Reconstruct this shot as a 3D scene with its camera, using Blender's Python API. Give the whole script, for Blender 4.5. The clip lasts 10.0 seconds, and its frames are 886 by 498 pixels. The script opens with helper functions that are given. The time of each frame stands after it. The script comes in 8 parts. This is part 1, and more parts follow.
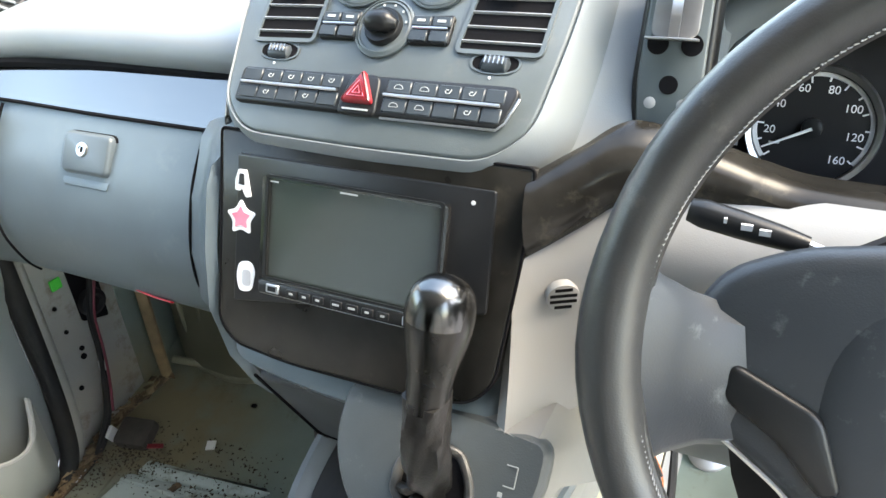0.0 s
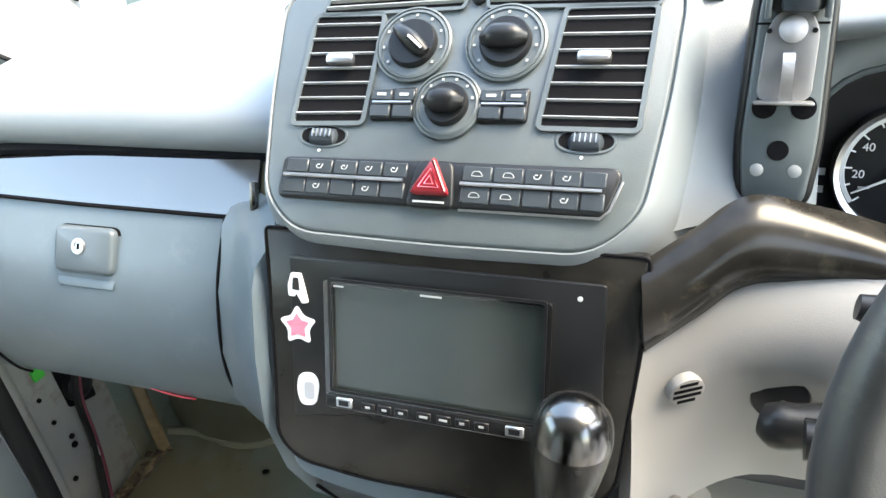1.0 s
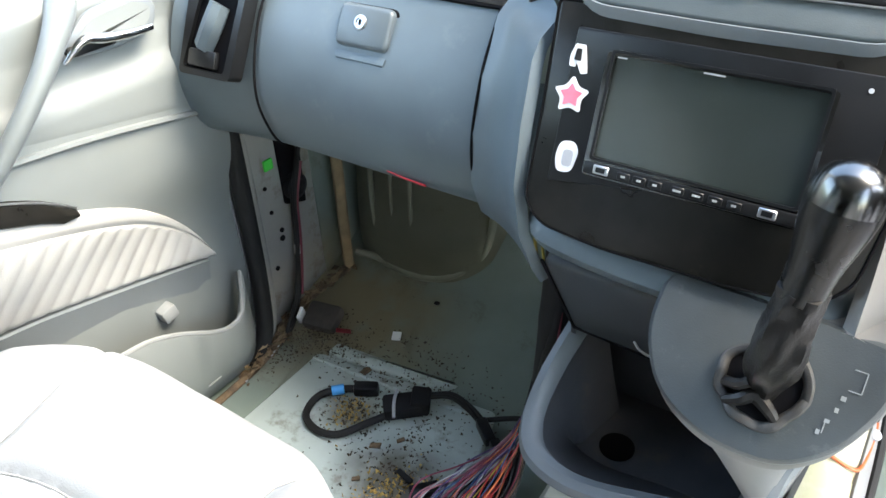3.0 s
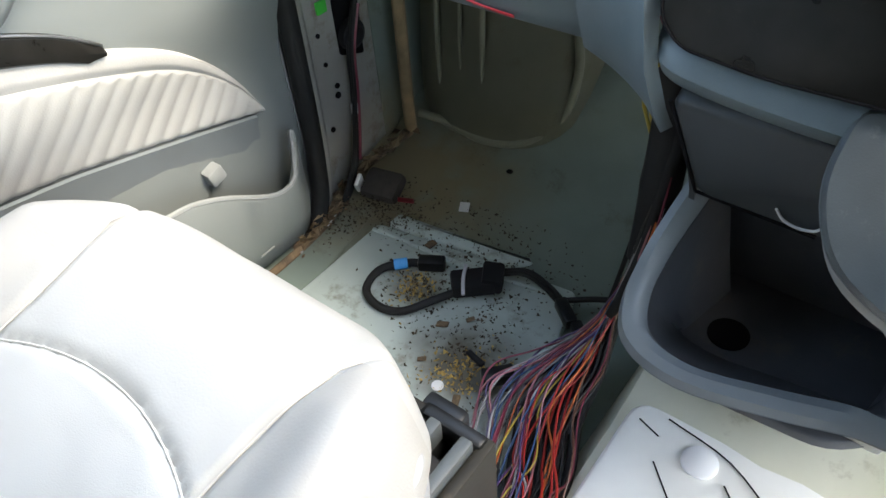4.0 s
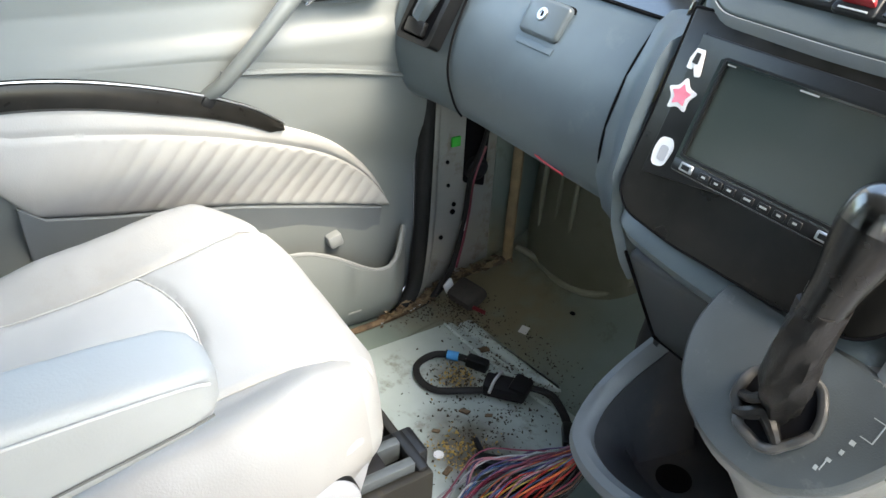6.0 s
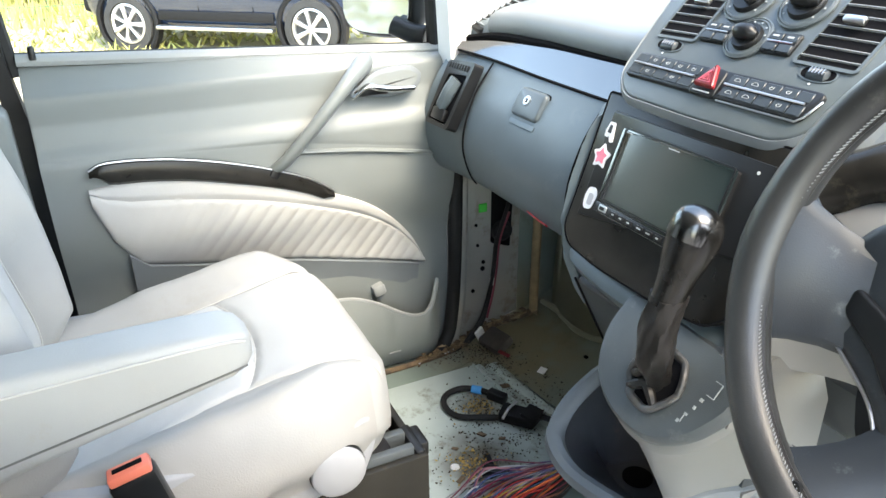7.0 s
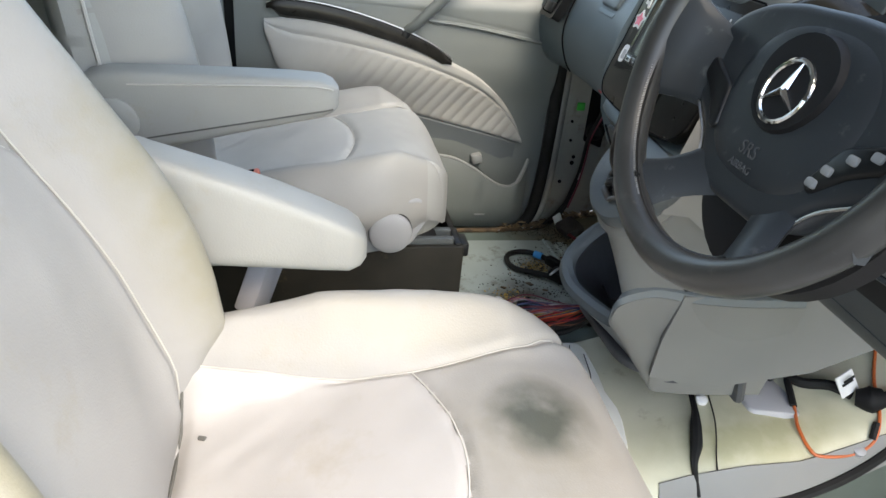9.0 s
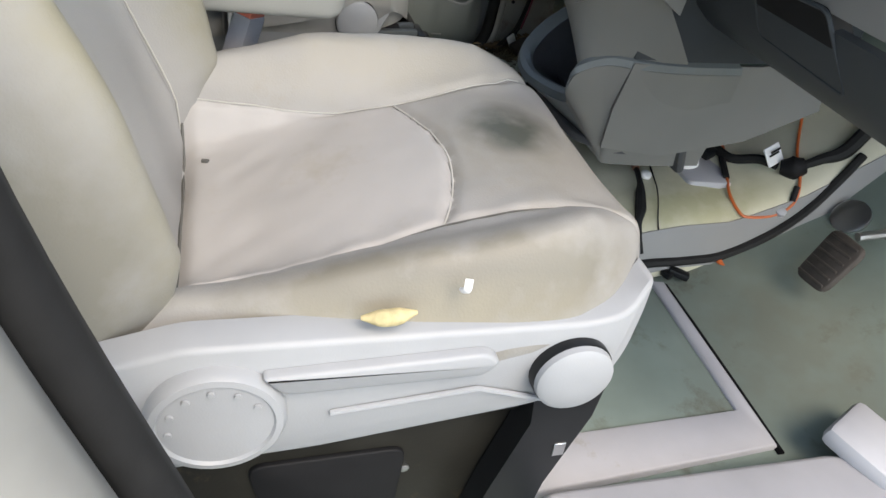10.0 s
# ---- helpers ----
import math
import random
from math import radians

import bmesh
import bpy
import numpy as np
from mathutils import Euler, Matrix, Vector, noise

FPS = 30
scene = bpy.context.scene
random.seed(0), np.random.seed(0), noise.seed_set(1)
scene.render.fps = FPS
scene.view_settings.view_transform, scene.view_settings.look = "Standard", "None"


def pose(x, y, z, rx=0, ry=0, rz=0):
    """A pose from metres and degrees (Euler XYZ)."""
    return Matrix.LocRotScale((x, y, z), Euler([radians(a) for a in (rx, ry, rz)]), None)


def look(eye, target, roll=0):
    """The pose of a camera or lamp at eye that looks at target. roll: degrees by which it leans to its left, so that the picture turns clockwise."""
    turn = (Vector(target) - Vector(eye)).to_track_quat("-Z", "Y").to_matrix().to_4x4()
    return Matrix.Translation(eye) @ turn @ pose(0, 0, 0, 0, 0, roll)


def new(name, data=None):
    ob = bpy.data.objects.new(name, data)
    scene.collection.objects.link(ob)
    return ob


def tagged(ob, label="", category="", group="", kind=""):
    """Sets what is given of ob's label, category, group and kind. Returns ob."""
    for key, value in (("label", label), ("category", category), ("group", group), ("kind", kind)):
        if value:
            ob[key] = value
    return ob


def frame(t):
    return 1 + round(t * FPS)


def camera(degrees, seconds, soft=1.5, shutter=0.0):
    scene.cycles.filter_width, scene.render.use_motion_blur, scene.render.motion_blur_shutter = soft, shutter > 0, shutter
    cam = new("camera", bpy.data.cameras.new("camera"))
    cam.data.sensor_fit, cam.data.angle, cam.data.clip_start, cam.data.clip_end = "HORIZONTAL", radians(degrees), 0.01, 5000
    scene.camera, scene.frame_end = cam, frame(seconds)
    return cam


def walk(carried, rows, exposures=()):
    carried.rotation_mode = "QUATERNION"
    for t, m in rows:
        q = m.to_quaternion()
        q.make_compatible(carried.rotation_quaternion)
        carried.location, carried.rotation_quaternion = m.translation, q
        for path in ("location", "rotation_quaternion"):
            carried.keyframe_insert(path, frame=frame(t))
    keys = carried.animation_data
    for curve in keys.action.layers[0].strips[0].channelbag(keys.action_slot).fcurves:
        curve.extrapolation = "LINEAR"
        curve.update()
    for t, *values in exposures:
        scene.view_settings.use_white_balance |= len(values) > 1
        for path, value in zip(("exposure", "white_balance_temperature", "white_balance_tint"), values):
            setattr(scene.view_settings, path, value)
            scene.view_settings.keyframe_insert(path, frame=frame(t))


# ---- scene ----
cam = camera(62.76, 10.0)
EXPOSURES = [(0, 4.02, 8450, 10), (1.5, 4.14, 8500, 10), (2, 3.92, 8000, 10), (2.5, 3.81, 7700, 10), (3, 3.96, 7700, 10), (4.5, 3.56, 7950, 10), (5.5, 3.68, 8000, 10), (7, 3.68, 8150, 10), (7.5, 3.54, 8250, 10), (8.5, 2.90, 8250, 10), (9, 2.57, 8050, 10), (9.5, 2.24, 7850, 10), (10, 1.87, 7850, 10)]
PATH = [
    (0, (0.2020, 0.1040, 1.0110), (-0.6120, 1.6360, 0.0160), -3.90),
    (0.2, (0.1638, 0.1208, 1.0292), (-0.5970, 1.6654, 0.1154), -4.90),
    (0.3, (0.1452, 0.1282, 1.0368), (-0.5990, 1.6696, 0.1026), -5.40),
    (0.5, (0.1120, 0.1400, 1.0500), (-0.6070, 1.6840, 0.0010), -6.20),
    (1, (0.0540, 0.1510, 1.0660), (-0.6040, 1.7310, 0.0310), -7.10),
    (1.2, (0.0374, 0.1516, 1.0696), (-0.5890, 1.7390, 0.1264), -6.66),
    (1.5, (0.0190, 0.1520, 1.0730), (-0.6090, 1.7820, 0.1010), -5.30),
    (2, (0.0040, 0.0680, 1.0540), (-0.7320, 1.5880, -0.0180), -5.40),
    (2.5, (0.0090, -0.0030, 1.0210), (-0.7950, 1.4320, -0.1160), -3.40),
    (2.7, (0.0104, -0.0162, 1.0078), (-0.7652, 1.3588, -0.1330), -1.48),
    (2.8, (0.0096, -0.0208, 1.0002), (-0.7688, 1.3402, -0.1550), -0.42),
    (3, (0.0020, -0.0250, 0.9770), (-0.9430, 1.3140, -0.1700), -2.40),
    (3.2, (-0.0170, -0.0110, 0.9430), (-0.9780, 1.2840, -0.2390), -2.10),
    (4.3, (-0.1050, 0.0440, 0.8480), (-1.0480, 1.1020, -0.5630), -5.90),
    (4.5, (-0.1090, 0.0520, 0.8430), (-1.0480, 1.1290, -0.5570), -5.30),
    (4.7, (-0.1058, 0.0500, 0.8440), (-1.0370, 1.0806, -0.5254), -4.44),
    (5, (-0.0760, 0.0460, 0.8580), (-1.1420, 1.1060, -0.4600), -3.10),
    (5.5, (0.0510, 0.0260, 0.9070), (-1.2180, 1.0470, -0.2530), 1.80),
    (5.7, (0.1010, 0.0080, 0.9170), (-1.2280, 1.0130, -0.1890), 3.20),
    (6.8, (0.4460, -0.0210, 0.9970), (-1.1520, 0.7670, 0.0880), -0.50),
    (7, (0.4840, -0.0250, 1.0000), (-1.1490, 0.7600, 0.1530), -0.50),
    (7.5, (0.5900, -0.0300, 1.0220), (-1.2130, 0.5290, 0.3620), 0.20),
    (8, (0.7380, 0.0050, 0.9960), (-1.0970, 0.3050, 0.2600), 1.90),
    (8.5, (0.8360, 0.0310, 0.9520), (-0.9610, 0.2680, 0.1070), 3.40),
    (9, (0.8960, 0.0290, 0.8990), (-0.8330, 0.4000, -0.0360), 5.50),
    (9.5, (0.9910, -0.0240, 0.8440), (-0.6390, 0.4730, -0.2050), 7.30),
    (9.7, (1.0288, -0.0314, 0.8134), (-0.5660, 0.4812, -0.2820), 8.00),
    (10, (1.0670, -0.0360, 0.7850), (-0.4610, 0.4700, -0.4010), 7.50),
]
walk(cam, [(t, look(eye, target, roll)) for t, eye, target, roll in PATH], EXPOSURES)

# ---------------------------------------------------------------- light
sky_world = bpy.data.worlds.new("sky")
scene.world = sky_world
sky_world.use_nodes = True
wn = sky_world.node_tree
sky = wn.nodes.new("ShaderNodeTexSky")
sky.sky_type, sky.sun_disc = "NISHITA", False
sky.sun_elevation, sky.sun_rotation = radians(53), radians(71)
wn.links.new(sky.outputs[0], wn.nodes["Background"].inputs[0])
wn.nodes["Background"].inputs[1].default_value = 0.15
sun = new("sun", bpy.data.lights.new("sun", "SUN"))
sun.data.energy, sun.data.angle, sun.data.color = 0.58, radians(30), (1.0, 0.98, 0.95)
sun.matrix_world = look((3.1, 1.07, 4.35), (0, 0, 0))


# ---------------------------------------------------------------- materials
def surface(name, color, rough=0.5, metal=0.0, vary=0.12, scale=8.0, grain=300.0, bump=0.1, coat=0.0, second=None, amount=0.0, patch=5.0, spec=0.5):
    """A painted, moulded or woven surface: two scales of tone, optional patches of a second colour, fine relief."""
    m = bpy.data.materials.new(name)
    m.use_nodes = True
    nt = m.node_tree
    b = nt.nodes["Principled BSDF"]
    tc = nt.nodes.new("ShaderNodeTexCoord")
    n1, n2 = nt.nodes.new("ShaderNodeTexNoise"), nt.nodes.new("ShaderNodeTexNoise")
    n1.inputs["Scale"].default_value, n2.inputs["Scale"].default_value = scale, grain
    n1.inputs["Detail"].default_value, n2.inputs["Detail"].default_value = 5, 2
    for n in (n1, n2):
        nt.links.new(tc.outputs["Object"], n.inputs["Vector"])
    ramp = nt.nodes.new("ShaderNodeValToRGB")
    ramp.color_ramp.elements[0].position, ramp.color_ramp.elements[1].position = 0.3, 0.7
    ramp.color_ramp.elements[0].color = (*[c * (1 - vary) for c in color], 1)
    ramp.color_ramp.elements[1].color = (*[min(1, c * (1 + vary)) for c in color], 1)
    nt.links.new(n1.outputs["Fac"], ramp.inputs[0])
    out = ramp.outputs[0]
    if second:
        n3 = nt.nodes.new("ShaderNodeTexNoise")
        n3.inputs["Scale"].default_value, n3.inputs["Detail"].default_value = patch, 8
        n3.inputs["Roughness"].default_value = 0.7
        nt.links.new(tc.outputs["Object"], n3.inputs["Vector"])
        mr = nt.nodes.new("ShaderNodeMapRange")
        mr.inputs[1].default_value, mr.inputs[2].default_value = 0.62 - 0.3 * amount, 0.80 - 0.3 * amount
        nt.links.new(n3.outputs["Fac"], mr.inputs[0])
        mx = nt.nodes.new("ShaderNodeMixRGB")
        mx.inputs[2].default_value = (*second, 1)
        nt.links.new(mr.outputs[0], mx.inputs[0])
        nt.links.new(out, mx.inputs[1])
        out = mx.outputs[0]
    nt.links.new(out, b.inputs["Base Color"])
    rr = nt.nodes.new("ShaderNodeMapRange")
    rr.inputs[3].default_value, rr.inputs[4].default_value = max(0.02, rough - 0.08), min(1, rough + 0.08)
    nt.links.new(n1.outputs["Fac"], rr.inputs[0])
    nt.links.new(rr.outputs[0], b.inputs["Roughness"])
    b.inputs["Metallic"].default_value, b.inputs["Coat Weight"].default_value = metal, coat
    b.inputs["Coat Roughness"].default_value, b.inputs["Specular IOR Level"].default_value = 0.08, spec
    if bump:
        bp = nt.nodes.new("ShaderNodeBump")
        bp.inputs["Strength"].default_value, bp.inputs["Distance"].default_value = bump, 0.001
        nt.links.new(n2.outputs["Fac"], bp.inputs["Height"])
        nt.links.new(bp.outputs[0], b.inputs["Normal"])
    return m


def blot(m, centre, radii, color, strength=1.0, edge=0.5, lean=0.0):
    """Adds one worn or dirty patch, at a place on the thing, to a surface made above."""
    nt = m.node_tree
    b = nt.nodes["Principled BSDF"]
    before = b.inputs["Base Color"].links[0].from_socket
    tc, mp = nt.nodes.new("ShaderNodeTexCoord"), nt.nodes.new("ShaderNodeMapping")
    mp.vector_type = "TEXTURE"
    mp.inputs["Location"].default_value, mp.inputs["Scale"].default_value = centre, radii
    mp.inputs["Rotation"].default_value = (radians(lean), 0, 0)
    nz = nt.nodes.new("ShaderNodeTexNoise")
    nz.inputs["Scale"].default_value, nz.inputs["Detail"].default_value = 22, 7
    gr = nt.nodes.new("ShaderNodeTexGradient")
    gr.gradient_type = "SPHERICAL"
    ad, mr, mx = nt.nodes.new("ShaderNodeMath"), nt.nodes.new("ShaderNodeMapRange"), nt.nodes.new("ShaderNodeMixRGB")
    ad.operation = "MULTIPLY"
    nt.links.new(tc.outputs["Object"], mp.inputs["Vector"])
    nt.links.new(mp.outputs[0], gr.inputs[0])
    nt.links.new(tc.outputs["Object"], nz.inputs["Vector"])
    nt.links.new(gr.outputs["Fac"], ad.inputs[0])
    nt.links.new(nz.outputs["Fac"], ad.inputs[1])
    nt.links.new(ad.outputs[0], mr.inputs[0])
    mr.inputs[2].default_value, mr.inputs[4].default_value = edge, strength
    nt.links.new(mr.outputs[0], mx.inputs[0])
    nt.links.new(before, mx.inputs[1])
    mx.inputs[2].default_value = (*color, 1)
    nt.links.new(mx.outputs[0], b.inputs["Base Color"])
    return m


def glass(name, tint=(1, 1, 1), rough=0.0):
    m = bpy.data.materials.new(name)
    m.use_nodes = True
    nt = m.node_tree
    nt.nodes.remove(nt.nodes["Principled BSDF"])
    tr, gl, mx = nt.nodes.new("ShaderNodeBsdfTransparent"), nt.nodes.new("ShaderNodeBsdfGlossy"), nt.nodes.new("ShaderNodeMixShader")
    lw, fr = nt.nodes.new("ShaderNodeLayerWeight"), nt.nodes.new("ShaderNodeMath")
    fr.operation, fr.inputs[1].default_value, fr.use_clamp = "POWER", 4.0, True
    nt.links.new(lw.outputs["Facing"], fr.inputs[0])
    tr.inputs[0].default_value = (*tint, 1)
    gl.inputs["Roughness"].default_value = rough
    nt.links.new(fr.outputs[0], mx.inputs[0])
    nt.links.new(tr.outputs[0], mx.inputs[1])
    nt.links.new(gl.outputs[0], mx.inputs[2])
    nt.links.new(mx.outputs[0], nt.nodes["Material Output"].inputs[0])
    return m


LEATHER = surface("pale_grey_leather", (0.375, 0.38, 0.366), 0.46, vary=0.06, scale=6, grain=420, bump=0.25)
LEATHER_WORN = surface("worn_pale_leather", (0.335, 0.328, 0.317), 0.5, vary=0.08, scale=7, grain=420, bump=0.3, second=(0.31, 0.285, 0.235), amount=0.16, patch=7)
blot(LEATHER_WORN, (0.0, -0.005, 0.39), (0.17, 0.12, 0.12), (0.24, 0.225, 0.185), 0.7, 0.36)
blot(LEATHER_WORN, (-0.03, 0.01, 0.39), (0.075, 0.07, 0.10), (0.06, 0.066, 0.052), 0.95, 0.34)
blot(LEATHER_WORN, (0.245, -0.16, 0.385), (0.075, 0.36, 0.12), (0.185, 0.17, 0.135), 0.92, 0.32)
blot(LEATHER_WORN, (0.265, -0.22, 0.355), (0.05, 0.30, 0.05), (0.285, 0.255, 0.19), 0.7, 0.34)
blot(LEATHER_WORN, (-0.19, -0.10, 0.40), (0.075, 0.30, 0.10), (0.35, 0.33, 0.285), 0.8, 0.36)
BACK_WORN = surface("worn_backrest_leather", (0.325, 0.319, 0.306), 0.5, vary=0.08, scale=7, grain=420, bump=0.3, second=(0.30, 0.28, 0.225), amount=0.14, patch=6)
blot(BACK_WORN, (0.20, -0.45, 0.60), (0.035, 0.12, 0.36), (0.29, 0.265, 0.185), 0.85, 0.34, 21)
blot(BACK_WORN, (-0.20, -0.40, 0.52), (0.05, 0.14, 0.26), (0.27, 0.25, 0.18), 0.8, 0.34, 21)
blot(BACK_WORN, (0.245, -0.46, 0.42), (0.06, 0.16, 0.22), (0.20, 0.19, 0.155), 0.85, 0.34, 21)
PALE_INSERT = surface("pale_leather_panel", (0.44, 0.445, 0.43), 0.5, vary=0.05, scale=6, grain=900, bump=0.3)
WORN_INSERT = surface("worn_pale_panel", (0.425, 0.412, 0.40), 0.52, vary=0.07, scale=7, grain=900, bump=0.3, second=(0.36, 0.33, 0.285), amount=0.12, patch=6)
BOLSTER = surface("greyed_bolster_leather", (0.335, 0.33, 0.31), 0.46, vary=0.08, scale=6, grain=420, bump=0.25, second=(0.29, 0.275, 0.24), amount=0.14, patch=5)
ARM_WORN = surface("rubbed_armrest_leather", (0.35, 0.352, 0.33), 0.5, vary=0.07, scale=7, grain=420, bump=0.25, second=(0.34, 0.32, 0.26), amount=0.10, patch=9)
PIPING = surface("seam_thread", (0.50, 0.49, 0.455), 0.6, vary=0.05, bump=0)
CREASE = surface("dark_seam", (0.12, 0.12, 0.11), 0.7, vary=0.1, bump=0)
SEAT_PLASTIC = surface("grey_seat_plastic", (0.33, 0.34, 0.35), 0.45, vary=0.06, scale=9, grain=500, bump=0.12, second=(0.30, 0.30, 0.29), amount=0.05)
DASH = surface("slate_dashboard_plastic", (0.100, 0.130, 0.144), 0.38, vary=0.10, scale=10, grain=900, bump=0.16, second=(0.14, 0.165, 0.17), amount=0.06, patch=14, spec=0.4)
DASH_TOP = surface("slate_dashboard_pad", (0.150, 0.170, 0.180), 0.40, vary=0.08, scale=6, grain=900, bump=0.2, spec=0.4)
FASCIA = surface("grey_control_fascia", (0.076, 0.093, 0.098), 0.38, vary=0.16, scale=14, grain=900, bump=0.12, second=(0.105, 0.115, 0.115), amount=0.12, patch=22, spec=0.5)
SWITCH = surface("slate_switch", (0.030, 0.038, 0.044), 0.30, vary=0.15, scale=30, bump=0.05, spec=0.35)
HOLDER_METAL = surface("dull_bare_metal", (0.20, 0.20, 0.205), 0.42, 0.5, vary=0.12, scale=40, bump=0.04)
GATE = surface("rough_gate_cover", (0.055, 0.055, 0.054), 0.40, vary=0.3, scale=22, grain=260, bump=0.5, second=(0.12, 0.115, 0.11), amount=0.10, patch=20, spec=0.35)
GAUGE = surface("dark_gauge_face", (0.014, 0.014, 0.015), 0.5, vary=0.1, bump=0, spec=0.2)
SWITCH_WORN = surface("worn_raised_letters", (0.055, 0.060, 0.066), 0.5, vary=0.3, scale=80, bump=0)
SYMBOL = surface("faint_print", (0.34, 0.36, 0.36), 0.55, vary=0.05, bump=0)
LATCH = surface("smooth_slate_latch", (0.080, 0.102, 0.114), 0.36, vary=0.08, bump=0.03)
SLAT = surface("vent_slat_grey", (0.26, 0.27, 0.275), 0.35, vary=0.1, bump=0)
KNEE = surface("light_grey_knee_plastic", (0.23, 0.23, 0.225), 0.42, vary=0.05, scale=5, grain=900, bump=0.12)
BLACK = surface("black_plastic", (0.010, 0.011, 0.012), 0.34, vary=0.2, scale=20, grain=700, bump=0.08, spec=0.28)
BLACK_MATT = surface("dull_black_plastic", (0.010, 0.010, 0.011), 0.6, vary=0.2, scale=20, bump=0.1, spec=0.2)
# Near-black, mostly for shade painted into holes, gaps and recesses.
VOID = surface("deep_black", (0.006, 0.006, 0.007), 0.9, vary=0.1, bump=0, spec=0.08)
GLOSS = surface("piano_black", (0.012, 0.012, 0.012), 0.10, vary=0.2, scale=9, bump=0, coat=1.0, spec=1.0, second=(0.04, 0.036, 0.028), amount=0.06, patch=9)
WOODTRIM = surface("dark_burr_trim", (0.012, 0.0115, 0.010), 0.30, vary=0.4, scale=30, bump=0, coat=0.05, second=(0.045, 0.041, 0.032), amount=0.12, patch=24, spec=0.22)
SCREEN = surface("switched_off_screen", (0.032, 0.041, 0.037), 0.16, vary=0.15, scale=4, bump=0, spec=0.9)
GLOSS_BURR = surface("lacquered_burr_trim", (0.016, 0.015, 0.013), 0.20, vary=0.4, scale=30, bump=0, coat=0.0, spec=0.20, second=(0.06, 0.054, 0.04), amount=0.14, patch=24)
KNOB = surface("black_knob_leather", (0.010, 0.010, 0.0095), 0.26, vary=0.2, scale=40, grain=500, bump=0.1, spec=0.4)
DARK_CHROME = surface("worn_chrome", (0.13, 0.13, 0.128), 0.22, 1.0, vary=0.25, scale=45, bump=0.02, second=(0.16, 0.15, 0.14), amount=0.16, patch=60)
CHROME = surface("chrome", (0.78, 0.78, 0.78), 0.12, 1.0, vary=0.06, bump=0)
SATIN = surface("satin_metal", (0.55, 0.55, 0.55), 0.32, 1.0, vary=0.08, bump=0.03)
WHITE = surface("white_print", (0.80, 0.80, 0.80), 0.55, vary=0.03, bump=0)
PRINT = surface("grey_print", (0.55, 0.56, 0.56), 0.55, vary=0.03, bump=0)
RED = surface("red_plastic", (0.24, 0.012, 0.018), 0.3, vary=0.15, scale=40, bump=0.02)
RED_BRIGHT = surface("red_label", (0.75, 0.03, 0.05), 0.4, vary=0.1, bump=0)
PINK = surface("pink_print", (0.80, 0.20, 0.28), 0.5, vary=0.18, scale=60, bump=0)
BUCKLE = surface("faded_red_button", (0.78, 0.20, 0.13), 0.4, vary=0.08, bump=0)
GREEN = surface("green_tape", (0.03, 0.50, 0.06), 0.5, vary=0.1, bump=0)
BLUE_TAPE = surface("blue_tape", (0.05, 0.35, 0.75), 0.45, vary=0.08, bump=0)
RUBBER = surface("black_rubber", (0.015, 0.015, 0.015), 0.65, vary=0.2, scale=30, bump=0.1, spec=0.25)
WHEEL_LEATHER = surface("worn_black_leather", (0.030, 0.031, 0.031), 0.34, vary=0.25, scale=18, grain=900, bump=0.14, second=(0.09, 0.086, 0.076), amount=0.10, patch=26)
GAITER = surface("dark_gaiter", (0.016, 0.015, 0.0145), 0.38, vary=0.3, scale=20, grain=500, bump=0.35, second=(0.05, 0.048, 0.046), amount=0.06, patch=18, spec=0.35)
HUB = surface("steering_hub_plastic", (0.026, 0.031, 0.036), 0.42, vary=0.1, scale=10, grain=900, bump=0.15, second=(0.11, 0.12, 0.12), amount=0.06, patch=40, spec=0.35)
DOOR_GREY = surface("grey_door_plastic", (0.165, 0.183, 0.18), 0.45, vary=0.05, scale=5, grain=800, bump=0.15)
DOOR_LIGHT = surface("light_grey_door_plastic", (0.27, 0.285, 0.28), 0.5, vary=0.05, scale=5, grain=800, bump=0.15)
INSERT = surface("cream_door_fabric", (0.375, 0.375, 0.36), 0.75, vary=0.06, scale=12, grain=500, bump=0.3)
PILLAR_TRIM = surface("pale_pillar_trim", (0.62, 0.62, 0.60), 0.7, vary=0.04, scale=6, grain=700, bump=0.15)
HEADLINER = surface("pale_headliner", (0.48, 0.48, 0.465), 0.9, vary=0.04, scale=6, grain=700, bump=0.2)
PAINT = surface("silver_body_paint", (0.35, 0.345, 0.32), 0.42, 0.3, vary=0.12, scale=8, bump=0.04, second=(0.17, 0.12, 0.06), amount=0.16, patch=12)
FLOOR_PAINT = surface("greenish_floor_paint", (0.185, 0.232, 0.206), 0.46, vary=0.16, scale=6, grain=160, bump=0.12, second=(0.085, 0.068, 0.042), amount=0.16, patch=7)
blot(FLOOR_PAINT, (-0.84, 0.80, 0.02), (0.30, 0.24, 0.2), (0.215, 0.170, 0.090), 0.85, 0.34)
blot(FLOOR_PAINT, (0.36, 0.86, -0.04), (0.34, 0.26, 0.25), (0.155, 0.15, 0.115), 0.55, 0.4)
PANEL_PAINT = surface("pale_floor_panel", (0.42, 0.49, 0.46), 0.5, vary=0.10, scale=9, grain=220, bump=0.12, second=(0.15, 0.125, 0.08), amount=0.28, patch=16)
blot(PANEL_PAINT, (-0.50, 0.53, 0.0), (0.13, 0.11, 0.1), (0.075, 0.062, 0.04), 0.9, 0.36)
blot(PANEL_PAINT, (-0.66, 0.61, 0.0), (0.07, 0.06, 0.1), (0.10, 0.08, 0.045), 0.8, 0.36)
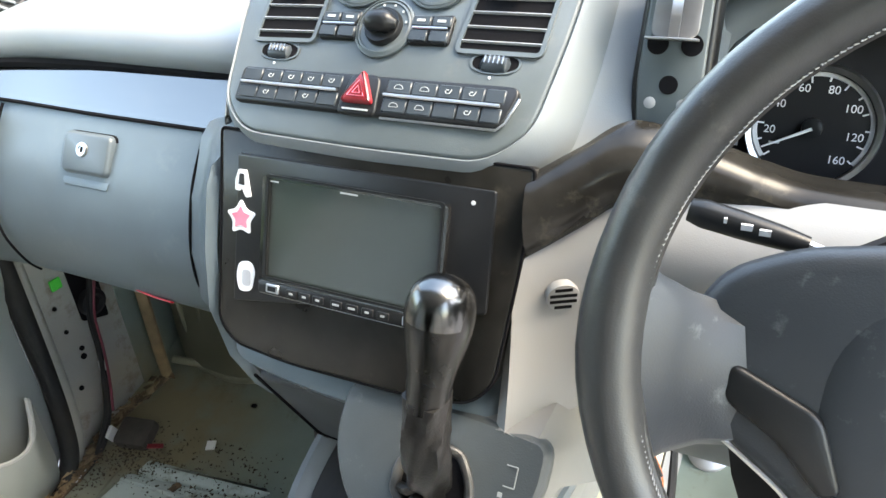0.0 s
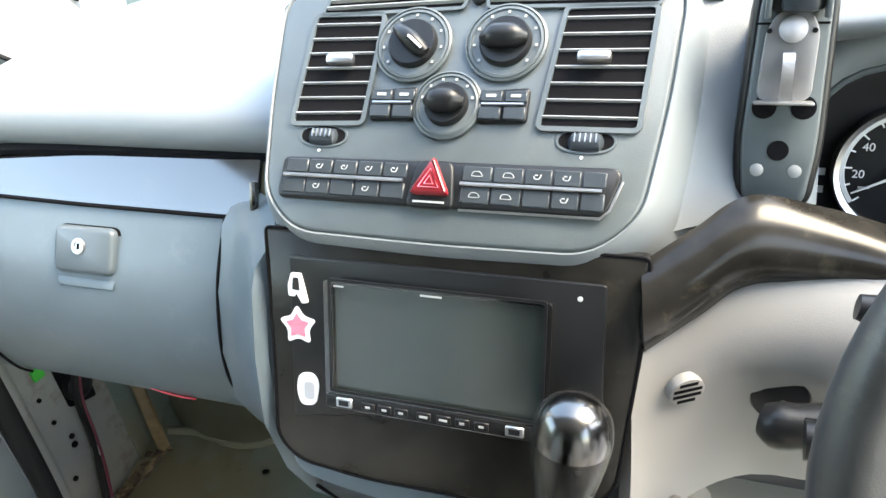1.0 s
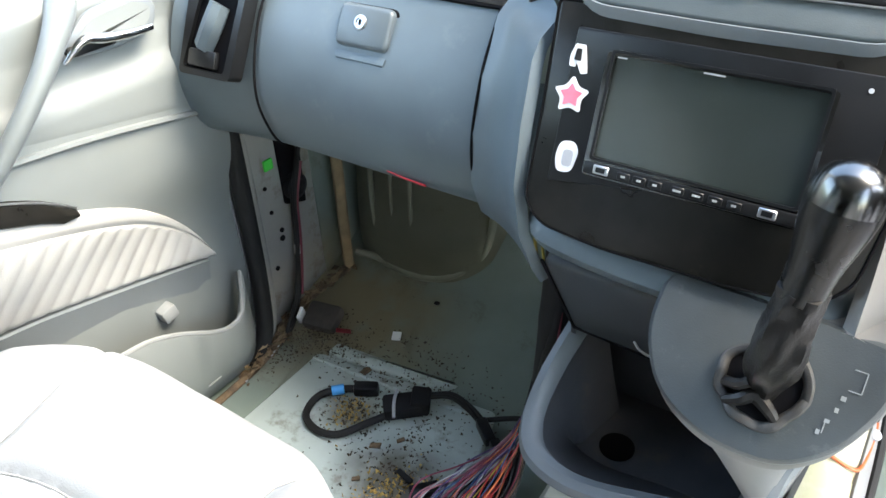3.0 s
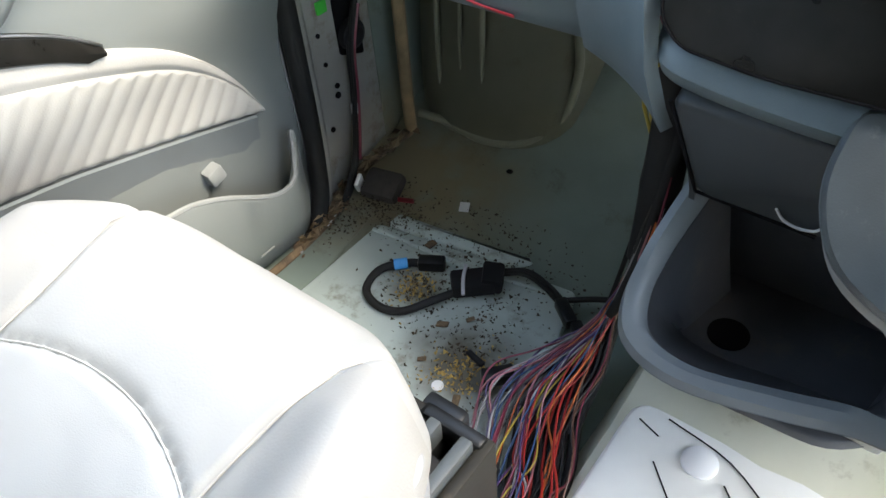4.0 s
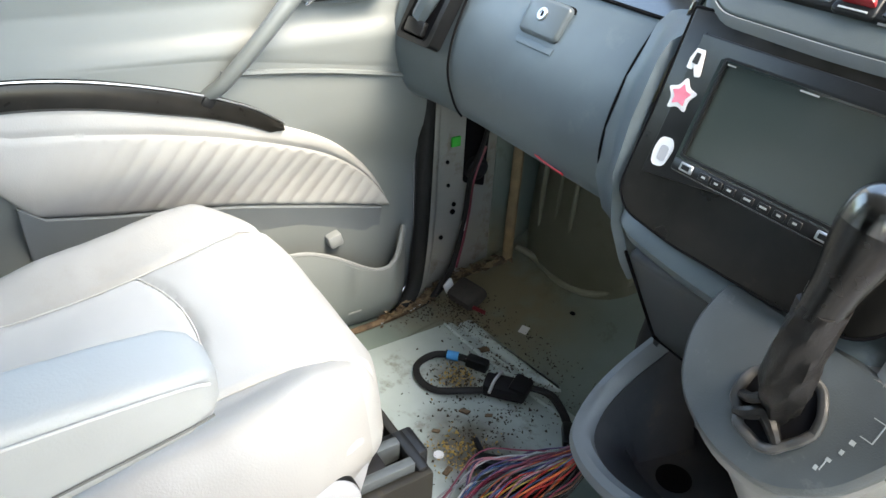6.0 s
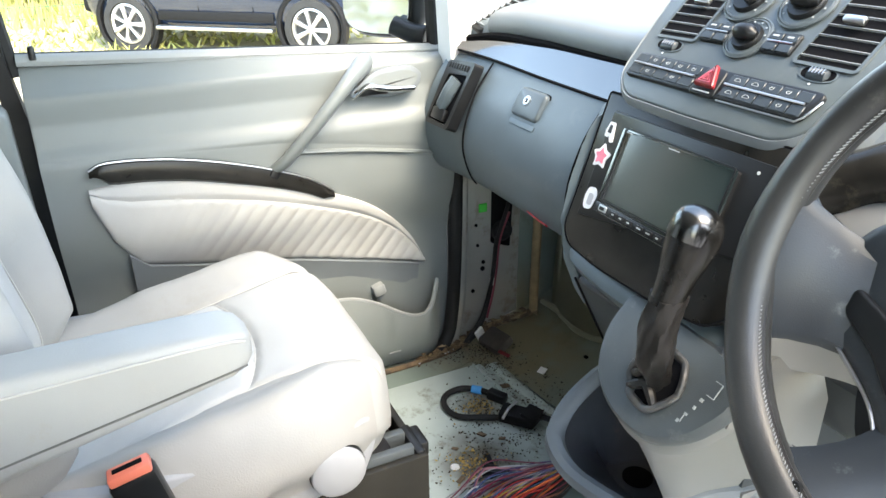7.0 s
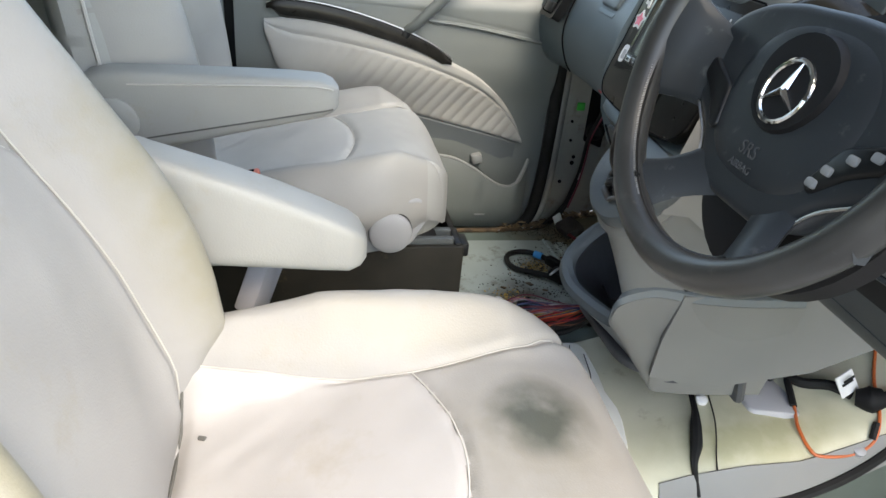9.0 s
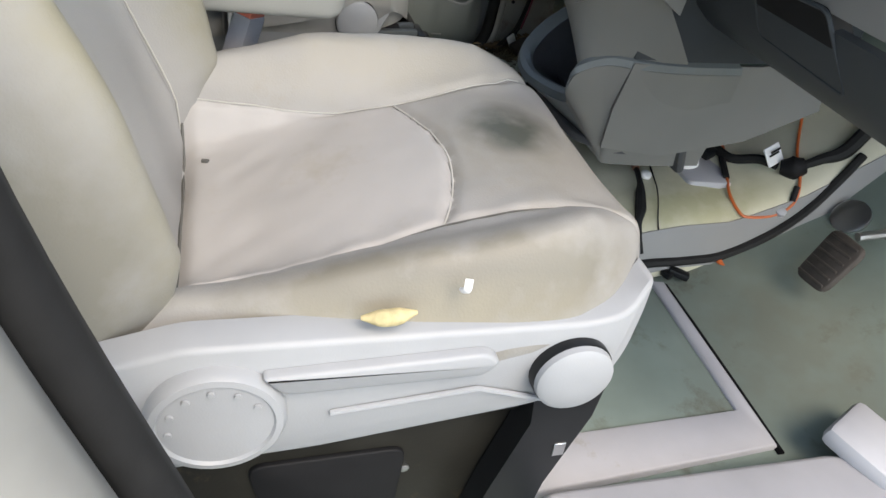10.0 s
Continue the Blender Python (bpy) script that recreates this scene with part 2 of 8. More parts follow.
TUNNEL = surface("beige_primer_metal", (0.62, 0.60, 0.47), 0.42, vary=0.10, scale=7, grain=200, bump=0.08, second=(0.26, 0.22, 0.13), amount=0.06, patch=10)
blot(TUNNEL, (0.06, 0.80, 0.04), (0.12, 0.30, 0.2), (0.36, 0.34, 0.19), 0.75, 0.4)
FOIL = surface("white_insulation", (0.84, 0.83, 0.78), 0.5, vary=0.05, scale=9, grain=120, bump=0.2, second=(0.45, 0.40, 0.30), amount=0.06, patch=8)
RUST = surface("rusty_sealant", (0.15, 0.10, 0.055), 0.8, vary=0.5, scale=40, grain=260, bump=0.6, second=(0.035, 0.025, 0.018), amount=0.5, patch=24)
SEALER = surface("tan_seam_sealer", (0.21, 0.15, 0.082), 0.7, vary=0.2, scale=40, grain=260, bump=0.4)
PALE_PLASTIC = surface("pale_grey_step", (0.42, 0.42, 0.44), 0.5, vary=0.08, scale=8, grain=300, bump=0.12, second=(0.30, 0.25, 0.17), amount=0.06, patch=10)
SEATBOX = surface("black_seat_box", (0.016, 0.015, 0.012), 0.5, vary=0.3, scale=14, grain=200, bump=0.15, second=(0.10, 0.075, 0.045), amount=0.10, patch=12, spec=0.25)
PEDAL = surface("worn_brown_rubber", (0.055, 0.046, 0.040), 0.7, vary=0.25, scale=60, bump=0.2)
BONNET = surface("grey_bonnet_paint", (0.16, 0.165, 0.175), 0.35, 0.2, vary=0.06, bump=0.02)
TRAY_DARK = surface("dark_drawer_plastic", (0.04, 0.047, 0.053), 0.45, vary=0.12, scale=10, grain=900, bump=0.15, spec=0.3)
PLATE = surface("scuffed_slate_plate", (0.064, 0.075, 0.080), 0.42, vary=0.15, scale=14, grain=700, bump=0.25, second=(0.15, 0.16, 0.165), amount=0.08, patch=24)
TRAY_IN = surface("scuffed_sunlit_tray_inside", (0.068, 0.071, 0.077), 0.5, vary=0.2, scale=12, grain=300, bump=0.2, second=(0.13, 0.115, 0.09), amount=0.08, patch=11, spec=0.3)
# Beige patch for the left wall: scuffs, plus sunlight put into the colour.
blot(TRAY_IN, (-0.255, 0.575, 0.23), (0.09, 0.15, 0.16), (0.21, 0.185, 0.14), 0.95, 0.36)
ASPHALT = surface("asphalt", (0.17, 0.165, 0.16), 0.9, vary=0.25, scale=2, grain=60, bump=0.5)
GRASS = surface("dry_grass", (0.45, 0.39, 0.26), 0.9, vary=0.4, scale=3, grain=60, bump=0.5)
LEAF = surface("hedge_leaf", (0.20, 0.23, 0.06), 0.6, vary=0.5, scale=1.5, bump=0, second=(0.42, 0.38, 0.14), amount=0.7, patch=2)
CAR_PAINT = surface("dark_blue_paint", (0.010, 0.020, 0.042), 0.12, 0.0, vary=0.05, bump=0, coat=1.0)
CAR_GLASS = surface("dark_car_window", (0.02, 0.025, 0.03), 0.05, vary=0.05, bump=0, spec=0.9)
TYRE = surface("tyre_rubber", (0.03, 0.03, 0.03), 0.8, vary=0.2, bump=0.2)
RIM = surface("alloy_rim", (0.60, 0.60, 0.60), 0.3, 0.9, vary=0.05, bump=0)
FENCE = surface("green_fence_wire", (0.05, 0.16, 0.09), 0.5, vary=0.1, bump=0)
WALL_GREY = surface("far_grey_wall", (0.26, 0.265, 0.275), 0.8, vary=0.08, scale=0.5, bump=0)
PANE = glass("clear_glass", (0.96, 0.98, 0.97))
TINT = glass("tinted_glass", (0.20, 0.23, 0.21))
MIRROR = surface("mirror_glass", (0.80, 0.84, 0.80), 0.02, 1.0, vary=0.0, bump=0)
TAN = surface("rear_panel_fabric", (0.32, 0.31, 0.27), 0.85, vary=0.08, scale=6, grain=300, bump=0.3)
ARCH_PAINT = surface("greenish_arch_paint", (0.20, 0.205, 0.155), 0.45, vary=0.12, scale=7, grain=160, bump=0.12, second=(0.15, 0.12, 0.07), amount=0.10, patch=9)
TAUPE = surface("taupe_console_plastic", (0.19, 0.188, 0.18), 0.45, vary=0.06, scale=6, grain=900, bump=0.12)
DIRT = surface("dirt_crumbs", (0.055, 0.042, 0.025), 0.9, vary=0.6, scale=80, bump=0.2)
FOAM = surface("yellow_foam", (0.55, 0.46, 0.25), 0.8, vary=0.2, scale=120, bump=0.3)
GOLD = surface("yellow_crumbs", (0.42, 0.28, 0.08), 0.7, vary=0.5, scale=90, bump=0.1)


# ---------------------------------------------------------------- building helpers
class Plane:
    """A place to draw on: origin, across, upward; n points out of it."""
    def __init__(self, o, u, v):
        self.o, self.u = Vector(o), Vector(u).normalized()
        self.n = self.u.cross(Vector(v)).normalized()
        self.v = self.n.cross(self.u).normalized()

    def p(self, a, b, c=0.0):
        return self.o + self.u * a + self.v * b + self.n * c


def thing(name, at, label="", category="", group="", kind=""):
    ob = new(name)
    ob.location = at
    ob.empty_display_size = 0.05
    return tagged(ob, label, category, group, kind)


def part(name, bm, material, parent=None, label="", smooth=True, angle=40, local=False):
    """Links a bmesh, drawn in world places, as one mesh under its thing or part."""
    bmesh.ops.recalc_face_normals(bm, faces=bm.faces[:])
    for f in bm.faces:
        f.smooth = smooth
    for e in bm.edges:
        if len(e.link_faces) == 2 and e.calc_face_angle(0) > radians(angle):
            e.smooth = False
    me = bpy.data.meshes.new(name)
    if parent is not None and not local:
        root = parent
        off = Vector(root.location)
        while root.parent is not None:
            root = root.parent
            off += Vector(root.location)
        bmesh.ops.translate(bm, verts=bm.verts[:], vec=-off)
    bm.to_mesh(me)
    bm.free()
    me.materials.append(material)
    ob = new(name, me)
    ob.parent = parent
    if label:
        ob["label"] = label
    return ob


def reface(ob, material, test):
    """Gives the faces of a mesh whose centre passes the test a second material."""
    ob.data.materials.append(material)
    for p in ob.data.polygons:
        if test(p.center):
            p.material_index = len(ob.data.materials) - 1


def solo(name, bm, material, label, category, kind="", group="", at=None, smooth=True, angle=40):
    """A thing that is one mesh."""
    ob = part(name, bm, material, None, "", smooth, angle)
    return tagged(ob, label, category, group, kind)


def B():
    return bmesh.new()


def face(bm, vs):
    try:
        return bm.faces.new(vs)
    except ValueError:
        return None


def loft(bm, rings, closed=True, caps=True):
    vr = [[bm.verts.new(p) for p in r] for r in rings]
    n = len(rings[0])
    for a, b in zip(vr, vr[1:]):
        for i in range(n if closed else n - 1):
            j = (i + 1) % n
            face(bm, (a[i], a[j], b[j], b[i]))
    if caps and closed:
        face(bm, vr[0][::-1])
        face(bm, vr[-1])
    return bm


def box(bm, c, s, turn=None, bevel=0.0, seg=2):
    g = bmesh.ops.create_cube(bm, size=1.0)
    vs = g["verts"]
    m = Matrix.Translation(c) @ ((turn if turn else Matrix()) @ Matrix.Diagonal((*s, 1)))
    bmesh.ops.transform(bm, matrix=m, verts=vs)
    if bevel:
        es = list({e for v in vs for e in v.link_edges})
        bmesh.ops.bevel(bm, geom=es, offset=bevel, segments=seg, affect="EDGES", profile=0.5)
    return bm


def frame_turn(pl):
    return Matrix((pl.u, pl.v, pl.n)).transposed().to_4x4()


def pbox(bm, pl, a, b, c, s, bevel=0.0, seg=2):
    return box(bm, pl.p(a, b, c), s, frame_turn(pl), bevel, seg)


def ring_points(c, ax, r, n=24, ref=None):
    ax = Vector(ax).normalized()
    u = ax.orthogonal().normalized() if ref is None else (Vector(ref) - ax * Vector(ref).dot(ax)).normalized()
    v = ax.cross(u)
    return [Vector(c) + r * (math.cos(2 * math.pi * i / n) * u + math.sin(2 * math.pi * i / n) * v) for i in range(n)]


def lathe(bm, c, ax, prof, n=28):
    """prof: (radius, height along ax)."""
    ax = Vector(ax).normalized()
    return loft(bm, [ring_points(Vector(c) + ax * h, ax, max(r, 1e-4), n) for r, h in prof])


def smooth_path(pts, per=6):
    pts = [Vector(p) for p in pts]
    if len(pts) < 3:
        return pts
    ext = [pts[0] * 2 - pts[1]] + pts + [pts[-1] * 2 - pts[-2]]
    out = []
    for i in range(1, len(ext) - 2):
        p0, p1, p2, p3 = ext[i - 1:i + 3]
        for k in range(per):
            t = k / per
            out.append(0.5 * ((2 * p1) + (p2 - p0) * t + (2 * p0 - 5 * p1 + 4 * p2 - p3) * t * t + (3 * p1 - p0 - 3 * p2 + p3) * t ** 3))
    out.append(pts[-1])
    return out


def tube(bm, pts, r, seg=8, per=6, smooth=True, radii=None, flat=1.0):
    pts = smooth_path(pts, per) if smooth else [Vector(p) for p in pts]
    rings, up = [], None
    for i, p in enumerate(pts):
        d = (pts[min(i + 1, len(pts) - 1)] - pts[max(i - 1, 0)]).normalized()
        if up is None:
            up = d.orthogonal().normalized()
        up = (up - d * up.dot(d)).normalized()
        side = d.cross(up)
        rad = r if radii is None else float(np.interp(i / (len(pts) - 1), np.linspace(0, 1, len(radii)), radii))
        rings.append([p + rad * (math.cos(a) * up * flat + math.sin(a) * side) for a in [2 * math.pi * k / seg for k in range(seg)]])
    return loft(bm, rings)


def rounded(pts, r, seg=4):
    """A polygon with its corners rounded; r one radius or one for each corner."""
    out, n = [], len(pts)
    for i in range(n):
        p, a, b = Vector(pts[i]).to_2d(), Vector(pts[i - 1]).to_2d(), Vector(pts[(i + 1) % n]).to_2d()
        rr = r[i] if isinstance(r, (list, tuple)) else r
        rr = min(rr, 0.45 * (a - p).length, 0.45 * (b - p).length)
        s, e = p + (a - p).normalized() * rr, p + (b - p).normalized() * rr
        for k in range(seg + 1):
            t = k / seg
            out.append((1 - t) ** 2 * s + 2 * t * (1 - t) * p + t * t * e)
    return out


def inset(pts, d):
    """Moves a polygon's outline outward by d (inward when negative)."""
    n = len(pts)
    area = sum(pts[i].x * pts[(i + 1) % n].y - pts[(i + 1) % n].x * pts[i].y for i in range(n))
    s = 1 if area > 0 else -1
    out = []
    for i in range(n):
        t = (pts[(i + 1) % n] - pts[i - 1])
        t = t.normalized() if t.length > 1e-9 else Vector((1, 0))
        out.append(pts[i] + Vector((t.y, -t.x)) * d * s)
    return out


def slab(bm, pl, pts, c0, c1, edge=0.0):
    """A plate of that outline between the heights c0 and c1 above a plane, its upper edge eased."""
    pts = [Vector(q).to_2d() for q in pts]
    rings = [[pl.p(q.x, q.y, c0) for q in pts]]
    if edge:
        rings.append([pl.p(q.x, q.y, c1 - edge) for q in pts])
        inner = inset(pts, -edge * 0.4)
        rings.append([pl.p(q.x, q.y, c1 - edge * 0.3) for q in inner])
        inner = inset(pts, -edge)
        rings.append([pl.p(q.x, q.y, c1) for q in inner])
    else:
        rings.append([pl.p(q.x, q.y, c1) for q in pts])
    return loft(bm, rings)


def rect(a, b, w, h):
    return [(a - w / 2, b - h / 2), (a + w / 2, b - h / 2), (a + w / 2, b + h / 2), (a - w / 2, b + h / 2)]


def frame_ring(bm, pl, outer, inner, c0, c1):
    """A bezel: outline with a hole. Both outlines have the same number of points."""
    o, i = [Vector(q).to_2d() for q in outer], [Vector(q).to_2d() for q in inner]
    return loft_loop(bm, [[pl.p(q.x, q.y, c0) for q in o], [pl.p(q.x, q.y, c1) for q in o], [pl.p(q.x, q.y, c1) for q in i], [pl.p(q.x, q.y, c0) for q in i]])


def loft_loop(bm, rings):
    vr = [[bm.verts.new(p) for p in r] for r in rings]
    n = len(rings[0])
    for k in range(len(vr)):
        a, b = vr[k], vr[(k + 1) % len(vr)]
        for i in range(n):
            j = (i + 1) % n
            face(bm, (a[i], a[j], b[j], b[i]))
    return bm


def sheet(bm, grid, thick, out=None):
    """A solid sheet from a grid of points, thickened along each row's normal or along out."""
    nu, nv = len(grid), len(grid[0])
    top = [[Vector(p) for p in row] for row in grid]
    low = []
    for i in range(nu):
        row = []
        for j in range(nv):
            if out is not None:
                row.append(top[i][j] - Vector(out) * thick)
            else:
                du = top[min(i + 1, nu - 1)][j] - top[max(i - 1, 0)][j]
                dv = top[i][min(j + 1, nv - 1)] - top[i][max(j - 1, 0)]
                n = du.cross(dv)
                n = n.normalized() if n.length > 1e-9 else Vector((0, 0, 1))
                row.append(top[i][j] - n * thick)
        low.append(row)
    a = [[bm.verts.new(p) for p in row] for row in top]
    b = [[bm.verts.new(p) for p in row] for row in low]
    for i in range(nu - 1):
        for j in range(nv - 1):
            face(bm, (a[i][j], a[i + 1][j], a[i + 1][j + 1], a[i][j + 1]))
            face(bm, (b[i][j], b[i][j + 1], b[i + 1][j + 1], b[i + 1][j]))
    rim = [(i, 0) for i in range(nu)] + [(nu - 1, j) for j in range(1, nv)] + [(i, nv - 1) for i in range(nu - 2, -1, -1)] + [(0, j) for j in range(nv - 2, 0, -1)]
    for k in range(len(rim)):
        (i, j), (m, n) = rim[k], rim[(k + 1) % len(rim)]
        face(bm, (a[i][j], b[i][j], b[m][n], a[m][n]))
    return bm


def curve2(pts, per=5):
    return [(q.x, q.y) for q in smooth_path([(a, b, 0) for a, b in pts], per)]


def lerp_table(t, rows):
    """rows: (t, value); linear between."""
    return float(np.interp(t, [r[0] for r in rows], [r[1] for r in rows]))


CURVES = {}


def soft_table(t, rows):
    """rows: (t, value); a smooth curve through them."""
    key = tuple(rows)
    if key not in CURVES:
        pts = smooth_path([(a, b, 0) for a, b in rows], 6)
        CURVES[key] = ([q.x for q in pts], [q.y for q in pts])
    return float(np.interp(t, *CURVES[key]))


def text_part(name, words, pl, a, b, size, material, parent, lift=0.0006, turn=0.0):
    cu = bpy.data.curves.new(name, "FONT")
    cu.body, cu.size, cu.align_x, cu.align_y, cu.extrude = words, size, "CENTER", "CENTER", 0.0003
    ob = new(name, cu)
    m = Matrix.Translation(pl.p(a, b, lift)) @ frame_turn(pl) @ pose(0, 0, 0, 0, 0, turn)
    dg = bpy.context.evaluated_depsgraph_get()
    me = bpy.data.meshes.new_from_object(ob.evaluated_get(dg))
    bpy.data.objects.remove(ob)
    bm = bmesh.new()
    bm.from_mesh(me)
    bmesh.ops.transform(bm, matrix=m, verts=bm.verts[:])
    return part(name, bm, material, parent)


# ---------------------------------------------------------------- outside
GROUND = -0.66


def build_outside():
    bm = B()
    rows = [[(x, y, GROUND) for x in (-600, -60, -13, 20, 600)] for y in (-600, -40, 40, 600)]
    sheet(bm, rows, 0.2, (0, 0, 1))
    solo("ground", bm, ASPHALT, "grey asphalt yard under the parked vehicles", "ground", "structure")
    bm = B()
    sheet(bm, [[(x, y, GROUND + 0.03 + 0.25 * max(0, -13 - x) / 6) for x in (-20, -16, -12.2, -6.5)] for y in (-30, -5, 20, 40)], 0.1, (0, 0, 1))
    solo("grass_verge", bm, GRASS, "dry yellow-green grass verge behind the parked car", "grass", "structure")
    # hedge: many small leaves round a loose bank
    rng = random.Random(4)
    vs, fs = [], []
    for n in range(16000):
        y, h = rng.uniform(-14, 9.5), rng.random()
        z = GROUND + 0.25 + 3.6 * h ** 1.1 + rng.uniform(-0.2, 0.2) + 0.35 * math.sin(y * 1.7)
        x = -15.2 + 0.9 * h + rng.uniform(-0.5, 0.5) + 0.3 * math.sin(y * 2.3 + 4 * h)
        if n > 12500:
            x, y = rng.uniform(-15, 1), -15.0 + 0.9 * h + rng.uniform(-0.5, 0.5)
        s = rng.uniform(0.06, 0.17)
        d1 = Vector((rng.uniform(-1, 1), rng.uniform(-1, 1), rng.uniform(-1, 1))).normalized() * s
        d2 = d1.orthogonal().normalized() * s * 0.6
        k = len(vs)
        c = Vector((x, y, z))
        vs += [c - d1, c + d2, c + d1, c - d2]
        fs.append((k, k + 1, k + 2, k + 3))
    for _ in range(6500):
        y, x = rng.uniform(-10, 12), rng.uniform(-14.6, -9.5)
        h = rng.uniform(0.15, 0.5) if x < -12.4 else rng.uniform(0.04, 0.16)
        c = Vector((x, y, GROUND + 0.03 + 0.04 * max(0, -13 - x)))
        t = c + Vector((rng.uniform(-0.15, 0.15), rng.uniform(-0.15, 0.15), h))
        k = len(vs)
        vs += [c - Vector((0, 0.02, 0)), c + Vector((0, 0.02, 0)), t]
        fs.append((k, k + 1, k + 2))
    me = bpy.data.meshes.new("hedge")
    me.from_pydata(vs, [], fs)
    me.materials.append(LEAF)
    tagged(new("hedge", me), "tall unkempt green hedge and grass behind a wire fence", "hedge", kind="stuff")
    solo("hedge_core", box(B(), (-15.9, -2.6, GROUND + 1.9), (0.3, 24, 3.6)), LEAF, "dense dark inside of the hedge", "hedge", "structure")
    # fence
    fence = thing("wire_fence", (-13.0, 0, GROUND), "green welded wire mesh fence in front of the hedge", "fence")
    for k in range(9):
        part("post", box(B(), (-13.0, -9 + 2.5 * k, GROUND + 0.9), (0.05, 0.05, 1.8), None, 0.006), FENCE, fence)
    bm = B()
    for k in range(10):
        box(bm, (-13.0, 1.0, GROUND + 0.15 + 0.18 * k), (0.01, 20, 0.012))
    for k in range(100):
        box(bm, (-13.0, -9 + 0.2 * k, GROUND + 0.9), (0.008, 0.008, 1.75))
    tagged(part("mesh_wire", bm, FENCE, fence), kind="stuff")
    # stand-in wall, added so the view through the windscreen reads grey
    bm = box(B(), (-13, 15, 0.9), (30, 0.4, 3.1), None, 0.02)
    solo("wall_backdrop", bm, WALL_GREY, "low plain grey wall added as a backdrop to the windscreen view", "wall", "structure")


def build_parked_car():
    """Local places: y from the rear axle to the nose, x = 0 on the side that faces the van."""
    car = thing("parked_car", (-10.0, 0.55, GROUND), "dark blue five-door off-roader parked on asphalt by a hedge", "car")

    def P(name, bm, mat, parent=car, lab="", angle=35):
        return part(name, bm, mat, parent, lab, True, angle, local=True)
    # lower body: crowned sides, shoulder under the windows, bonnet and tail
    rings = []
    for y, low, belt, pinch in ((-0.66, 0.52, 1.00, 0.16), (-0.62, 0.44, 1.20, 0.08), (-0.50, 0.40, 1.27, 0.03), (0.0, 0.36, 1.28, 0.0), (0.9, 0.34, 1.27, 0.0), (1.75, 0.34, 1.25, 0.0), (2.2, 0.36, 1.20, 0.0), (2.75, 0.36, 1.14, 0.02), (3.05, 0.38, 1.06, 0.06), (3.22, 0.42, 0.96, 0.14), (3.27, 0.48, 0.82, 0.24)):
        side = [(0.08, low), (0.02, low + 0.10), (0.0, 0.66), (0.01, 0.80), (0.03, belt - 0.16), (0.065, belt - 0.06), (0.12, belt - 0.008), (0.24, belt + 0.012)]
        half = [(-pinch - d, z if z < 0.7 else 0.7 + (z - 0.7) * 1.22) for d, z in side]
        rings.append([Vector((x, y, z)) for x, z in half] + [Vector((-1.80 - x, y, z)) for x, z in half[::-1]])
    P("body", loft(B(), rings), CAR_PAINT, car, "dark blue lower body")
    # cabin
    rings = []
    for y, z0, z1, tuck in ((-0.60, 1.18, 1.26, 0.12), (-0.50, 1.22, 1.62, 0.16), (-0.34, 1.24, 1.74, 0.20), (0.5, 1.24, 1.80, 0.21), (1.05, 1.24, 1.77, 0.21), (1.55, 1.22, 1.52, 0.17), (2.02, 1.17, 1.22, 0.10)):
        half = [(-0.07, z0), (-0.09 - 0.25 * (tuck - 0.07), z0 + 0.3 * (z1 - z0)), (-tuck, z1 - 0.05), (-tuck - 0.06, z1 - 0.012), (-tuck - 0.30, z1)]
        rings.append([Vector((x, y, z + 0.12)) for x, z in half] + [Vector((-1.80 - x, y, z + 0.12)) for x, z in half[::-1]])
    P("cabin", loft(B(), rings), CAR_PAINT, car)
    pl = Plane((-0.088, 0, 1.39), (0, 1, 0), (-0.26, 0, 1))
    for q in ([(-0.42, 0.0), (0.26, 0.0), (0.28, 0.42), (-0.30, 0.38)], [(0.33, 0.0), (1.02, 0.0), (0.98, 0.42), (0.35, 0.43)], [(1.09, 0.0), (1.78, -0.02), (1.36, 0.30), (1.06, 0.41)]):
        P("window", slab(B(), pl, rounded(q, 0.05), 0.0, 0.016, 0.004), CAR_GLASS, car)
    P("windscreen", loft(B(), [[Vector((x, y, z)) for x, y, z in ((-0.20, 1.24, 1.84), (-1.60, 1.24, 1.84), (-1.66, 1.98, 1.355), (-0.14, 1.98, 1.355))], [Vector((x, y + 0.02, z + 0.03)) for x, y, z in ((-0.20, 1.24, 1.84), (-1.60, 1.24, 1.84), (-1.66, 1.98, 1.355), (-0.14, 1.98, 1.355))]]), CAR_GLASS, car)
    for yy in (0.0, 2.55):
        P("arch_trim", lathe(B(), (-0.10, yy, 0.38), (1, 0, 0), [(0.30, 0), (0.455, 0), (0.455, 0.108), (0.43, 0.120), (0.395, 0.112), (0.39, 0.02)], 36), BLACK_MATT, car, "dark wheel arch moulding")
        tyre = P("wheel", lathe(B(), (-0.20, yy, 0.36), (1, 0, 0), [(0.20, 0.0), (0.345, 0.0), (0.36, 0.04), (0.36, 0.17), (0.345, 0.21), (0.265, 0.215), (0.255, 0.18)], 32), TYRE, car)
        P("rim", lathe(B(), (-0.03, yy, 0.36), (1, 0, 0), [(0.235, 0.0), (0.250, 0.030), (0.225, 0.036), (0.205, 0.0)], 32), RIM, tyre)
        P("brake_disc", lathe(B(), (-0.06, yy, 0.36), (1, 0, 0), [(0.22, 0.0), (0.22, 0.012), (0.05, 0.014)], 28), BLACK_MATT, tyre)
        P("hub_cap", lathe(B(), (-0.03, yy, 0.36), (1, 0, 0), [(0.055, 0.0), (0.05, 0.035), (0.02, 0.042)], 18), RIM, tyre)
